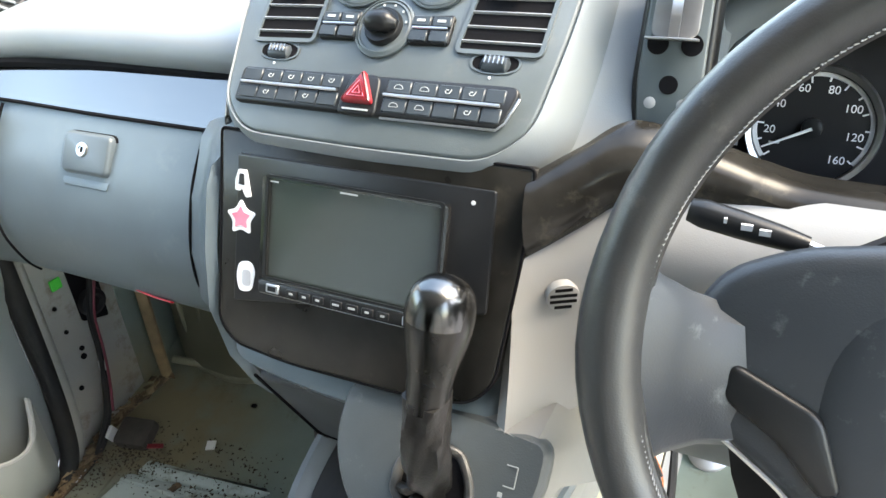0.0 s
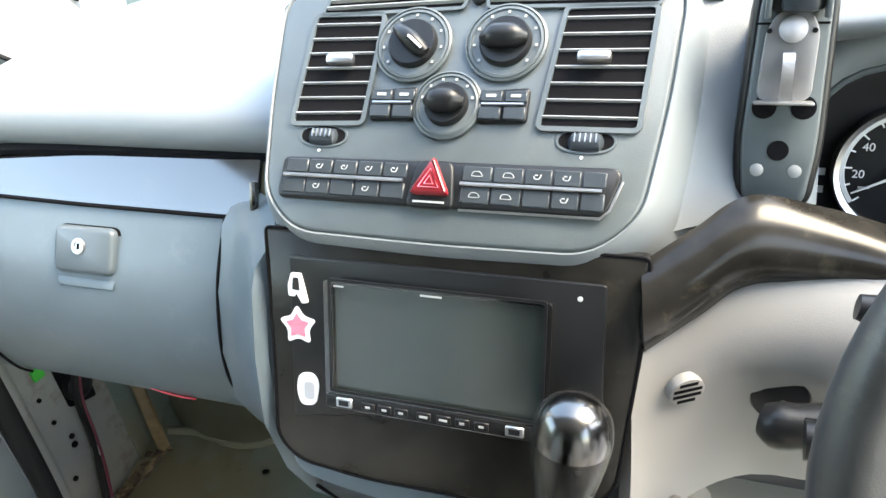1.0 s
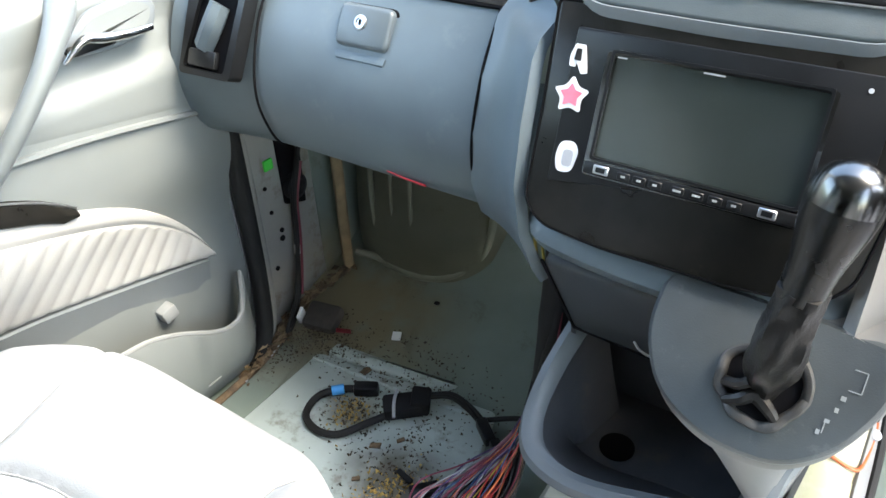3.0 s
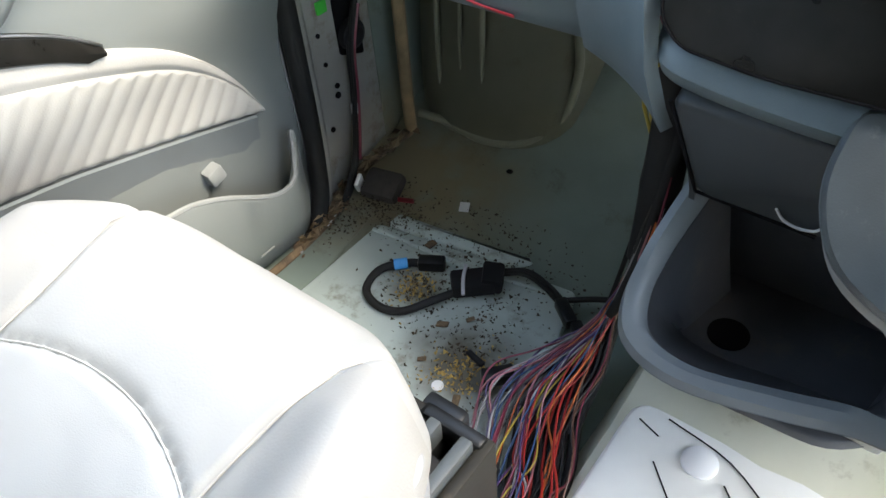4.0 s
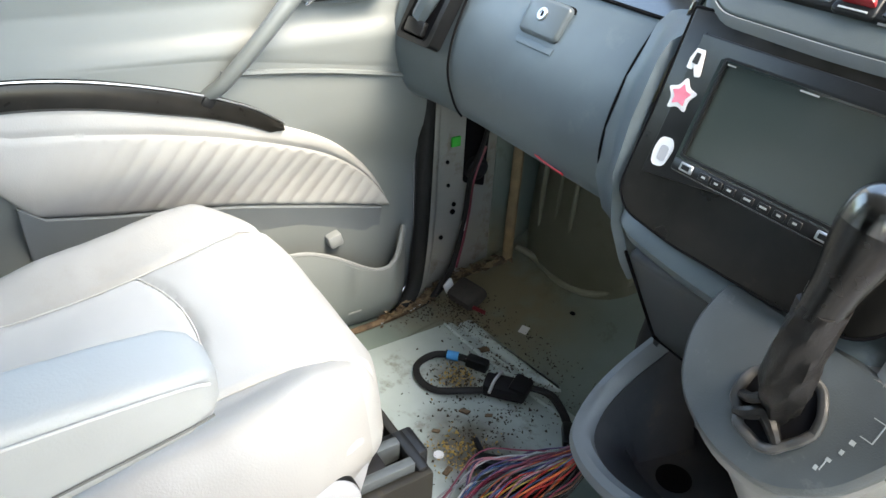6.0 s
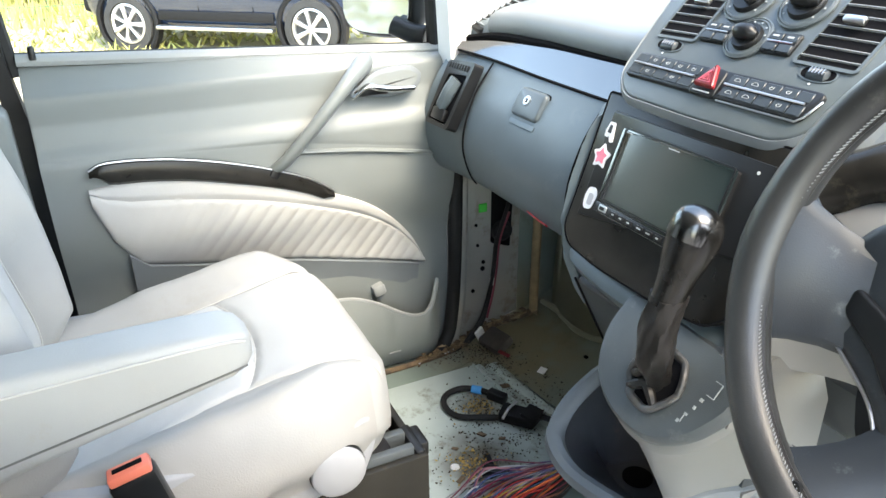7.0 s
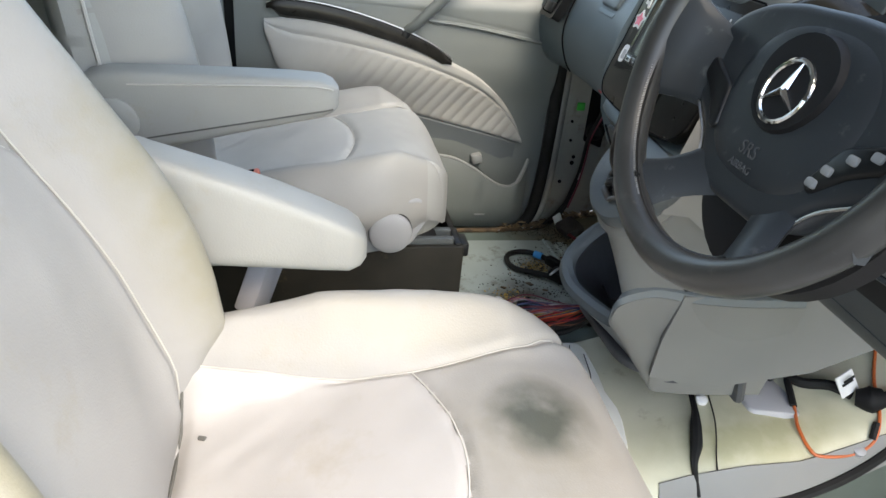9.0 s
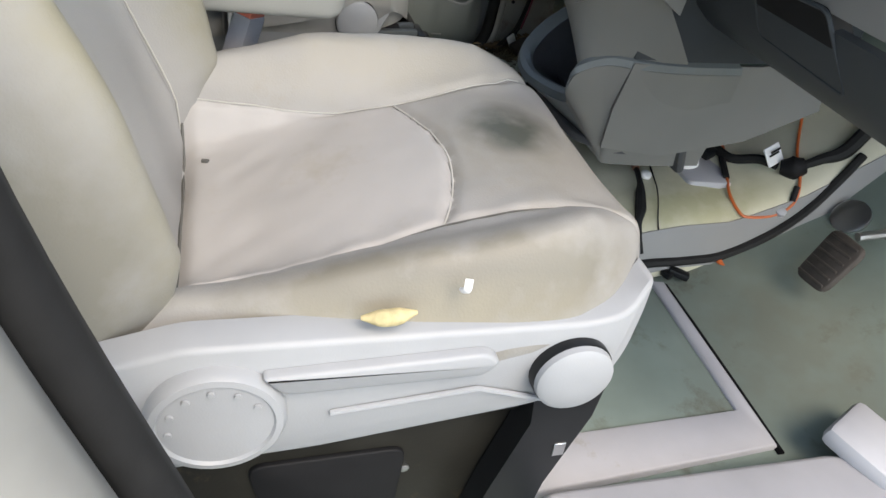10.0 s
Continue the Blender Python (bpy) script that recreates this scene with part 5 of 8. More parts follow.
        part("dot", lathe(B(), FP.p(a - 0.002, b - 0.013, 0), FP.n, [(0.0014, 0), (0.0014, 0.0008)], 10), PRINT, cp)
    # switch bar
    bar = part("switch_bar", slab(B(), FP, rounded([(-0.141, -0.034), (0.132, -0.034), (0.143, 0.004), (-0.141, 0.002)], [0.006, 0.010, 0.012, 0.006], 5), -0.001, 0.006, 0.002), BLACK, cp, "black switch bar with symbols")
    edges = [-0.137, -0.115, -0.0925, -0.070, -0.0475, -0.0255, None, 0.0195, 0.0445, 0.069, 0.091, 0.1125, 0.1310]
    for l, r in zip(edges, edges[1:]):
        if l is None or r is None:
            continue
        m, w = (l + r) / 2, r - l - 0.0012
        part("switch", pbox(B(), FP, m, -0.0065, 0.0050, (w, 0.0125, 0.004), 0.001, 1), SWITCH, bar)
        part("switch", pbox(B(), FP, m, -0.0235, 0.0050, (w, 0.0135, 0.004), 0.001, 1), SWITCH, bar)
    part("chrome_line", tube(B(), [FP.p(-0.136, -0.0150, 0.0082), FP.p(-0.028, -0.0150, 0.0082)], 0.0016, 6, smooth=False), SATIN, bar)
    part("chrome_line", tube(B(), [FP.p(0.020, -0.0150, 0.0082), FP.p(0.128, -0.0150, 0.0082)], 0.0016, 6, smooth=False), SATIN, bar)
    for q in ([FP.p(0.1415, -0.006, 0.004), FP.p(0.1345, -0.028, 0.004), FP.p(0.128, -0.0345, 0.004), FP.p(0.02, -0.0348, 0.003)],):
        part("bright_edge", tube(B(), q, 0.0012, 6, smooth=False), SATIN, bar)
    for m, up, lo in ((-0.104, 1, 1), (-0.081, 1, 0), (-0.059, 1, 1), (-0.0365, 1, 0), (0.032, 2, 2), (0.057, 2, 2), (0.080, 1, 0), (0.102, 1, 1)):
        for on, b in ((up, -0.0065), (lo, -0.0235)):
            k = 0.68
            if on == 2:
                pts = ((-0.006, -0.002), (-0.004, 0.0025), (0.003, 0.0025), (0.006, -0.0005), (0.006, -0.0025), (-0.006, -0.0025))
                part("symbol", tube(B(), [FP.p(m + p * k, b + q * k, 0.0072) for p, q in pts], 0.00036, 5, 2), SYMBOL, bar)
            elif on == 1:
                part("symbol", tube(B(), [FP.p(m + p * k, b + q * k, 0.0072) for p, q in ((-0.005, 0.001), (-0.004, -0.002), (0.001, -0.0024), (0.003, 0.003))], 0.00046, 5, 2), SYMBOL, bar)
                part("symbol", pbox(B(), FP, m - 0.0016, b + 0.0014, 0.0072, (0.0024, 0.0009, 0.0006)), SYMBOL, bar)
    # hazard button
    part("hazard_base", slab(B(), FP, rounded([(-0.024, -0.036), (0.017, -0.036), (0.012, 0.003), (-0.018, 0.003)], 0.008), 0.004, 0.008, 0.002), BLACK, bar)
    tri = rounded([(-0.0205, -0.026), (0.0135, -0.026), (-0.0035, 0.006)], 0.005)
    part("hazard_button", slab(B(), FP, tri, 0.006, 0.014, 0.003), RED, cp, "red triangular hazard button")
    for s in (0.55, 0.25):
        c = Vector((-0.0035, -0.0165))
        p3 = [FP.p(c.x + a * 0.017 * s, c.y + b * 0.017 * s, 0.0145) for a, b in ((-0.9, -0.5), (0.9, -0.5), (0, 1.1))]
        part("hazard_mark", tube(B(), p3 + [p3[0]], 0.0005, 5, smooth=False), PINK, cp)
    part("lettering_bar", pbox(B(), FP, -0.0035, -0.0315, 0.0085, (0.026, 0.0016, 0.0008)), SYMBOL, cp)


build_control_panel()


def build_radio():
    sur = thing("radio_surround", RP.p(0, 0, 0), "dark burr-effect surround panel round the car radio", "panel")
    out = rounded([(-0.150, -0.112), (-0.128, -0.132), (-0.06, -0.138), (0.06, -0.136), (0.130, -0.128), (0.152, -0.105), (0.165, 0.02), (0.166, 0.082), (-0.154, 0.082), (-0.150, -0.03)], [0.02, 0.02, 0.02, 0.02, 0.02, 0.02, 0.02, 0.006, 0.006, 0.02], 4)
    part("panel", slab(B(), RP, out, -0.02, 0.0, 0.003), WOODTRIM, sur)
    ins = rounded([(-0.1285, -0.086), (0.0, -0.066), (0.139, -0.044), (0.137, 0.060), (-0.1285, 0.060)], 0.003, 3)
    part("insert", slab(B(), RP, ins, -0.002, 0.0035, 0.001), BLACK, sur, "plain black mounting plate")
    part("side_joint", tube(B(), [RP.p(q.x, q.y, -0.001) for q in out] + [RP.p(out[0].x, out[0].y, -0.001)], 0.0013, 6, 1, smooth=False), VOID, sur)
    part("pin", lathe(B(), RP.p(0.118, 0.048, 0.003), RP.n, [(0.0022, 0), (0.002, 0.001)], 10), PRINT, sur)
    rad = thing("car_radio", RP.p(0.003, -0.012, 0), "black double-height car radio with a switched-off screen", "radio")
    o, i = rounded(rect(0.003, -0.013, 0.192, 0.113), 0.004, 3), rounded(rect(0.004, -0.007, 0.178, 0.096), 0.003, 3)
    part("bezel", frame_ring(B(), RP, o, i, 0.002, 0.010), GLOSS, rad)
    inner = rounded(rect(0.004, -0.007, 0.1775, 0.0955), 0.003, 3)
    part("screen", slab(B(), RP, inner, 0.003, 0.0065), SCREEN, rad, "dull grey switched-off screen")
    part("screen_frame", frame_ring(B(), RP, rounded(rect(0.0035, -0.0045, 0.184, 0.100), 0.003, 2), rounded(rect(0.0035, -0.0045, 0.179, 0.095), 0.003, 2), 0.009, 0.011), BLACK, rad)
    strip = part("button_strip", pbox(B(), RP, 0.003, -0.0625, 0.009, (0.190, 0.012, 0.006), 0.0015), BLACK, rad)
    for k, x in enumerate((-0.052, -0.037, -0.022, -0.002, 0.015, 0.031, 0.047)):
        part("button", pbox(B(), RP, x, -0.0625, 0.0125, (0.012, 0.007, 0.002), 0.0006, 1), BLACK, strip)
        part("symbol", pbox(B(), RP, x, -0.0625, 0.0138, (0.007 if k in (3, 4) else 0.004, 0.0018, 0.0006)), SYMBOL, strip)
    for x in (-0.074, 0.074):
        part("end_button", pbox(B(), RP, x, -0.062, 0.0125, (0.015, 0.0085, 0.003), 0.0008, 1), SATIN, strip, "bright end button")
        part("symbol", pbox(B(), RP, x, -0.062, 0.0143, (0.009, 0.0045, 0.0006)), BLACK, strip)
    part("brand_bar", pbox(B(), RP, 0.003, 0.0395, 0.0115, (0.018, 0.0014, 0.0006)), SYMBOL, rad)
    part("brand_bar", pbox(B(), RP, -0.078, 0.0395, 0.0115, (0.009, 0.0011, 0.0006)), SYMBOL, rad)
    # stickers
    st = thing("sticker", RP.p(-0.1215, 0.036, 0.004), "torn white letter-shaped sticker on the radio surround", "sticker")
    part("paper", slab(B(), RP, rounded([(-0.1295, 0.0245), (-0.1235, 0.0240), (-0.1225, 0.028), (-0.1165, 0.0185), (-0.1105, 0.020), (-0.1140, 0.034), (-0.1170, 0.045), (-0.1265, 0.045), (-0.130, 0.034)], 0.0015), 0.003, 0.0048), WHITE, st)
    part("letter_hole", slab(B(), RP, rounded([(-0.1255, 0.0305), (-0.1185, 0.0300), (-0.1195, 0.041), (-0.1245, 0.041)], 0.001), 0.0048, 0.0054), GAITER, st)
    star = thing("star_sticker", RP.p(-0.1215, -0.002, 0.004), "pink star sticker with a white edge", "sticker")
    pts = []
    for k in range(10):
        r = 0.0190 if k % 2 == 0 else 0.0108
        a = math.pi / 2 + k * math.pi / 5 + 0.05
        pts.append((-0.1215 + r * math.cos(a), -0.002 + r * math.sin(a)))
    part("backing", slab(B(), RP, rounded(pts, 0.004), 0.003, 0.0046), WHITE, star)
    pts = [((a + 0.1215) * 0.62 - 0.1215, (b + 0.002) * 0.62 - 0.002) for a, b in pts]
    part("star", slab(B(), RP, rounded(pts, 0.0015), 0.0046, 0.0054), PINK, star)
    rs = thing("round_sticker", RP.p(-0.114, -0.059, 0.004), "rounded white sticker with faded print", "sticker")
    part("paper", slab(B(), RP, rounded([(-0.121, -0.075), (-0.106, -0.073), (-0.102, -0.052), (-0.108, -0.043), (-0.122, -0.045), (-0.125, -0.060)], 0.006), 0.003, 0.0046), WHITE, rs)
    part("faded_print", slab(B(), RP, rounded(rect(-0.112, -0.060, 0.010, 0.016), 0.004), 0.0046, 0.0052), PALE_PLASTIC, rs)


build_radio()


def build_stack_lower():
    low = thing("console_lower", (-0.14, 0.60, 0.30), "slate grey lower console with an open storage tray", "console")
    # rounded ledge under the radio surround
    rows = []
    edge = [(-0.300, 0.566), (-0.285, 0.548), (-0.25, 0.538), (-0.14, 0.532), (-0.04, 0.535), (0.005, 0.546), (0.020, 0.568)]
    for x, y in [(q.x, q.y) for q in smooth_path([(a, b, 0) for a, b in edge], 4)]:
        sag = 0.565 - 0.008 * (1 - ((x + 0.14) / 0.16) ** 2)
        rows.append([(x, y + 0.05, sag + 0.016), (x, y + 0.016, sag + 0.010), (x, y + 0.002, sag + 0.001), (x, y - 0.003, sag - 0.014), (x, y + 0.008, sag - 0.030), (x, y + 0.03, sag - 0.040)])
    part("ledge", sheet(B(), rows, -0.008), DASH, low, "rounded slate ledge")
    dp = Plane((-0.14, 0.580, 0.455), (1, 0, 0), (0, -0.42, 0.91))
    part("drawer_front", slab(B(), dp, rounded([(-0.138, 0.070), (-0.118, -0.085), (0.118, -0.090), (0.14, 0.070)], 0.02), -0.03, 0.0, 0.006), TRAY_DARK, low, "dark drawer front")
    part("drawer_joint", tube(B(), [dp.p(-0.136, 0.066, 0.0), dp.p(-0.117, -0.080, 0.0), dp.p(0.0, -0.086, 0)], 0.002, 6, 1, smooth=False), VOID, low)
    part("finger_loop", tube(B(), [dp.p(-0.038, -0.055, 0.001), dp.p(-0.030, -0.066, 0.004), dp.p(-0.016, -0.070, 0.005), dp.p(-0.002, -0.067, 0.004), dp.p(0.006, -0.056, 0.001)], 0.0014, 8, 5), PRINT, low, "pale curved finger edge")
    part("console_flank", sheet(B(), [[(-0.272, 0.600, 0.47), (-0.278, 0.68, 0.47), (-0.282, 0.80, 0.47), (-0.282, 0.98, 0.47)], [(-0.262, 0.630, 0.37), (-0.272, 0.69, 0.37), (-0.276, 0.80, 0.37), (-0.276, 0.98, 0.37)], [(-0.250, 0.66, 0.15), (-0.262, 0.70, 0.15), (-0.266, 0.80, 0.15), (-0.266, 0.98, 0.15)]], 0.006), TRAY_DARK, low, "dark side of the console by the footwell")
    # storage tray: thick walls round an open inside
    rim = [(-0.268, 0.680, 0.376), (-0.273, 0.645, 0.362), (-0.281, 0.580, 0.318), (-0.280, 0.538, 0.275), (-0.258, 0.515, 0.247), (-0.20, 0.511, 0.232), (-0.11, 0.525, 0.240), (-0.045, 0.532, 0.258), (-0.008, 0.508, 0.296), (0.004, 0.512, 0.332), (0.010, 0.560, 0.350), (0.025, 0.62, 0.348), (0.035, 0.70, 0.345), (0.04, 0.80, 0.345)]
    rp = smooth_path(rim, 5)
    c = Vector((-0.13, 0.68, 0))
    outer = []
    for q in rp:
        d = Vector((c.x - q.x, c.y - q.y, 0)).normalized()
        base = Vector((q.x * 0.86 - 0.018, min(max(q.y + 0.035, 0.61), 0.80), 0.135))
        outer.append([base, base.lerp(q, 0.5) - d * 0.006, q - d * 0.004 + Vector((0, 0, -0.014)), q - d * 0.002 + Vector((0, 0, -0.003)), q + d * 0.006 + Vector((0, 0, 0.002)), q + d * 0.016 + Vector((0, 0, 0.0)), q + d * 0.022 + Vector((0, 0, -0.008)),
                      base.lerp(q, 0.45) + d * 0.028, base + d * 0.035 + Vector((0, 0, 0.012)), base + d * 0.06 + Vector((0, 0, 0.008))])
    part("tray", sheet(B(), [row[2:7] for row in outer], -0.003), DASH_TOP, low, "open storage tray with a thick rounded rim")
    part("tray_wall", sheet(B(), [row[:3] for row in outer[:36]], -0.003), DASH_TOP, low)
    part("tray_cheek", sheet(B(), [row[:3] for row in outer[35:]], -0.003), TAUPE, low, "taupe outer side of the console")
    part("tray_lining", sheet(B(), [row[6:] for row in outer], -0.003), TRAY_IN, low, "scuffed dark inside of the tray, sunlight painted on its left wall")
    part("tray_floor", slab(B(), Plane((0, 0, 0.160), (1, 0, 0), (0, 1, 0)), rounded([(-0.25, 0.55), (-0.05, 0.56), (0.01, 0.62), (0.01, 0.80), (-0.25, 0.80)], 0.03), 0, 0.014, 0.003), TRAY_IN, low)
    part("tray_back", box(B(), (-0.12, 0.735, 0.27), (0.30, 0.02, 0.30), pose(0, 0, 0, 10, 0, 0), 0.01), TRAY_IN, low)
    part("tray_hole", lathe(B(), (-0.190, 0.640, 0.1755), (0, 0, 1), [(0.024, 0), (0.024, 0.002), (0.02, 0.0022)], 22), VOID, low)
    part("tray_side", sheet(B(), [[(0.03, 0.60, 0.345), (0.036, 0.70, 0.345), (0.042, 0.84, 0.345), (0.042, 1.0, 0.36)], [(0.024, 0.585, 0.26), (0.034, 0.70, 0.26), (0.042, 0.84, 0.26), (0.042, 1.0, 0.27)], [(0.008, 0.59, 0.175), (0.03, 0.70, 0.165), (0.045, 0.86, 0.20), (0.045, 1.0, 0.26)]], 0.006), TAUPE, low, "taupe side of the console")
    part("console_side", sheet(B(), [[(0.020, 0.61, 0.47), (0.036, 0.70, 0.47), (0.046, 0.84, 0.47), (0.046, 1.02, 0.47)], [(0.026, 0.60, 0.352), (0.034, 0.70, 0.350), (0.040, 0.84, 0.350), (0.042, 1.02, 0.36)]], 0.006), TRAY_DARK, low, "dark slate inner side of the console")
    part("tray_mouth_step", box(B(), (-0.02, 0.66, 0.40), (0.05, 0.10, 0.11), pose(0, 0, 0, 0, 0, -8), 0.012), TRAY_DARK, low)


build_stack_lower()


def build_gear_lever():
    gp = Plane((-0.030, 0.500, 0.520), (1, 0, 0), (0, 0.62, 0.785))
    gl = thing("gear_lever", (-0.03, 0.50, 0.47), "automatic gear lever with a chrome-topped knob and leather gaiter", "gear lever")
    out = rounded([(-0.108, 0.062), (-0.112, 0.0), (-0.085, -0.052), (-0.03, -0.078), (0.030, -0.076), (0.070, -0.045), (0.094, 0.006), (0.094, 0.052), (0.03, 0.058)], [0.02, 0.03, 0.03, 0.03, 0.03, 0.03, 0.03, 0.015, 0.02], 5)
    o2 = [Vector(q) for q in out]
    rings = []
    for d, c in ((-0.012, 0.0), (-0.004, -0.001), (0.0, -0.006), (0.002, -0.016), (-0.002, -0.026)):
        rings.append([gp.p(q.x, q.y, c) for q in inset(o2, d)])
    part("plate", loft(B(), rings), PLATE, gl, "slate grey gear surround")
    rings = []
    for k, dy, dz in ((0.02, 0, 0), (0.015, 0, 0.008), (0.03, 0.002, 0.017), (0.09, 0.006, 0.021)):
        rings.append([gp.p(q.x * (1 - k), q.y * (1 - k), -0.022) + Vector((0, dy, -dz)) for q in o2])
    part("skirt", loft(B(), rings), TAUPE, gl, "taupe lip under the gear surround")
    rings = []
    for k, dy, dz in ((0.30, 0.020, 0.010), (0.36, 0.050, 0.05), (0.46, 0.085, 0.10)):
        rings.append([gp.p(q.x * (1 - k) - 0.01, q.y * (1 - k), -0.022) + Vector((0, dy, -dz)) for q in o2])
    part("tower", loft(B(), rings), TRAY_DARK, gl, "dark body under the gear surround")
    # outer wall falling from the surround to the console's side
    lip = [gp.p(a, b, -0.030) for a, b in ((-0.060, -0.062), (-0.030, -0.074), (0.0, -0.076), (0.030, -0.072), (0.053, -0.056), (0.072, -0.036), (0.086, 0.0), (0.088, 0.026), (0.086, 0.046))]
    foot = [Vector(q) for q in ((-0.014, 0.522, 0.322), (-0.006, 0.515, 0.328), (0.001, 0.520, 0.336), (0.006, 0.540, 0.344), (0.010, 0.560, 0.350), (0.016, 0.585, 0.350), (0.022, 0.610, 0.349), (0.030, 0.650, 0.347), (0.035, 0.700, 0.345))]
    part("outer_wall", sheet(B(), [[p.lerp(q, t) + Vector((0, 0, 0.006 * math.sin(math.pi * t))) for p, q in zip(lip, foot)] for t in (0.0, 0.12, 0.3, 0.5, 0.75, 1.0)], 0.005), TAUPE, gl, "taupe wall of the console under the gear surround")
    rng = random.Random(5)
    part("opening", slab(B(), gp, [(0.033 * math.cos(a), -0.012 + 0.034 * math.sin(a)) for a in np.linspace(0, 2 * math.pi, 25)[:-1]], -0.004, 0.0022), VOID, gl, "dark opening in the gear surround")
    ring = [gp.p(r * math.cos(a), -0.012 + 1.04 * r * math.sin(a), 0.003 + rng.uniform(-0.002, 0.003)) for a, r in [(a, 0.034 + rng.uniform(-0.003, 0.003)) for a in np.linspace(0, 2 * math.pi, 19)[:-1]]]
    part("collar", tube(B(), ring + ring[:1], 0.0052, 10, 4, flat=0.8), GATE, gl, "folded leather ring round the lever")
    fold = [gp.p(-0.026, -0.036, 0.004), gp.p(-0.014, -0.030, 0.010), gp.p(-0.004, -0.022, 0.008), gp.p(0.010, -0.030, 0.008), gp.p(0.020, -0.040, 0.003)]
    part("fold", tube(B(), fold, 0.006, 8, 5, radii=[0.004, 0.006, 0.008, 0.006, 0.004]), GAITER, gl)
    part("fold", tube(B(), [gp.p(-0.030, -0.020, 0.003), gp.p(-0.018, -0.018, 0.014), gp.p(-0.010, -0.012, 0.018)], 0.005, 8, 5), GAITER, gl)
    # shoulder falling back from the plate to the knee panel
    fin = [[gp.p(0.015, 0.050, -0.004), gp.p(0.050, 0.052, 0.000), gp.p(0.080, 0.046, -0.002), gp.p(0.093, 0.020, -0.006), gp.p(0.090, -0.010, -0.020)],
           [Vector((0.006, 0.580, 0.562)), Vector((0.030, 0.582, 0.568)), Vector((0.054, 0.574, 0.566)), Vector((0.070, 0.560, 0.540)), Vector((0.070, 0.545, 0.500))],
           [Vector((0.018, 0.620, 0.548)), Vector((0.038, 0.622, 0.558)), Vector((0.052, 0.617, 0.560)), Vector((0.076, 0.600, 0.530)), Vector((0.082, 0.585, 0.470))],
           [Vector((0.030, 0.650, 0.530)), Vector((0.044, 0.652, 0.536)), Vector((0.058, 0.646, 0.540)), Vector((0.084, 0.630, 0.515)), Vector((0.094, 0.615, 0.450))]]
    part("shoulder", sheet(B(), fin, -0.008), TAUPE, gl, "taupe shoulder behind the gear surround")
    # gaiter: folded leather cone
    base, top = gp.p(0.0, -0.012, 0.0), Vector((-0.022, 0.484, 0.628))
    rings = []
    for i in range(21):
        t = i / 20
        c = base.lerp(top, t) + Vector((0, -0.010 * math.sin(math.pi * t), 0))
        r0 = lerp_table(t, [(0, 0.0150), (0.12, 0.0170), (0.35, 0.0215), (0.6, 0.0205), (0.85, 0.0190), (1, 0.0190)])
        ax = gp.n.lerp((top - base).normalized(), min(1, t * 1.6))
        ring = []
        for k, q in enumerate(ring_points(c, ax, 1.0, 28, (1, 0, 0))):
            w = 1 + (0.05 + 0.05 * math.exp(-(t / 0.3) ** 2)) * math.sin(k * 2 * math.pi / 28 * 4 + 5 * t) + 0.07 * math.sin(k * 2 * math.pi / 28 * 7 - 11 * t) + 0.10 * noise.noise((k * 0.7, t * 9, 3.1))
            ring.append(c + (q - c) * r0 * w)
        rings.append(ring)
    part("gaiter", loft(B(), rings), GAITER, gl, "creased dark leather gaiter")
    tip = Vector((-0.012, 0.506, 0.722))
    ax = (tip - top).normalized()
    egg = [(0.0175, 0), (0.0180, 0.014), (0.0200, 0.034), (0.0245, 0.056), (0.0272, 0.074), (0.0275, 0.087), (0.0248, 0.099), (0.0190, 0.107), (0.010, 0.112), (0.002, 0.1135)]
    prof = [(q.x, q.y) for q in smooth_path([(r, h, 0) for r, h in egg], 3)]
    part("knob_body", lathe(B(), top - ax * 0.012, ax, prof, 32), KNOB, gl, "dark knob body")
    toward = (Vector((0.10, -0.75, 0.62)) - ax * Vector((0.10, -0.75, 0.62)).dot(ax)).normalized()
    part("knob_cap", lathe(B(), top - ax * 0.012 + toward * 0.0055 + ax * 0.0020, ax, [(r * 0.91, h) for r, h in prof[13:]], 32), DARK_CHROME, gl, "chrome knob cap")
    # printed gate
    for a, b, w, h in ((0.060, 0.000, 0.004, 0.004), (0.058, -0.011, 0.003, 0.004), (0.054, -0.022, 0.004, 0.003), (0.050, -0.033, 0.003, 0.004), (0.066, 0.026, 0.010, 0.0009), (0.071, 0.017, 0.0009, 0.018), (0.066, 0.008, 0.010, 0.0009), (0.053, -0.028, 0.0009, 0.010)):
        part("gate_mark", pbox(B(), gp, a, b, 0.0005, (w, h, 0.0012)), SYMBOL, gl)


build_gear_lever()
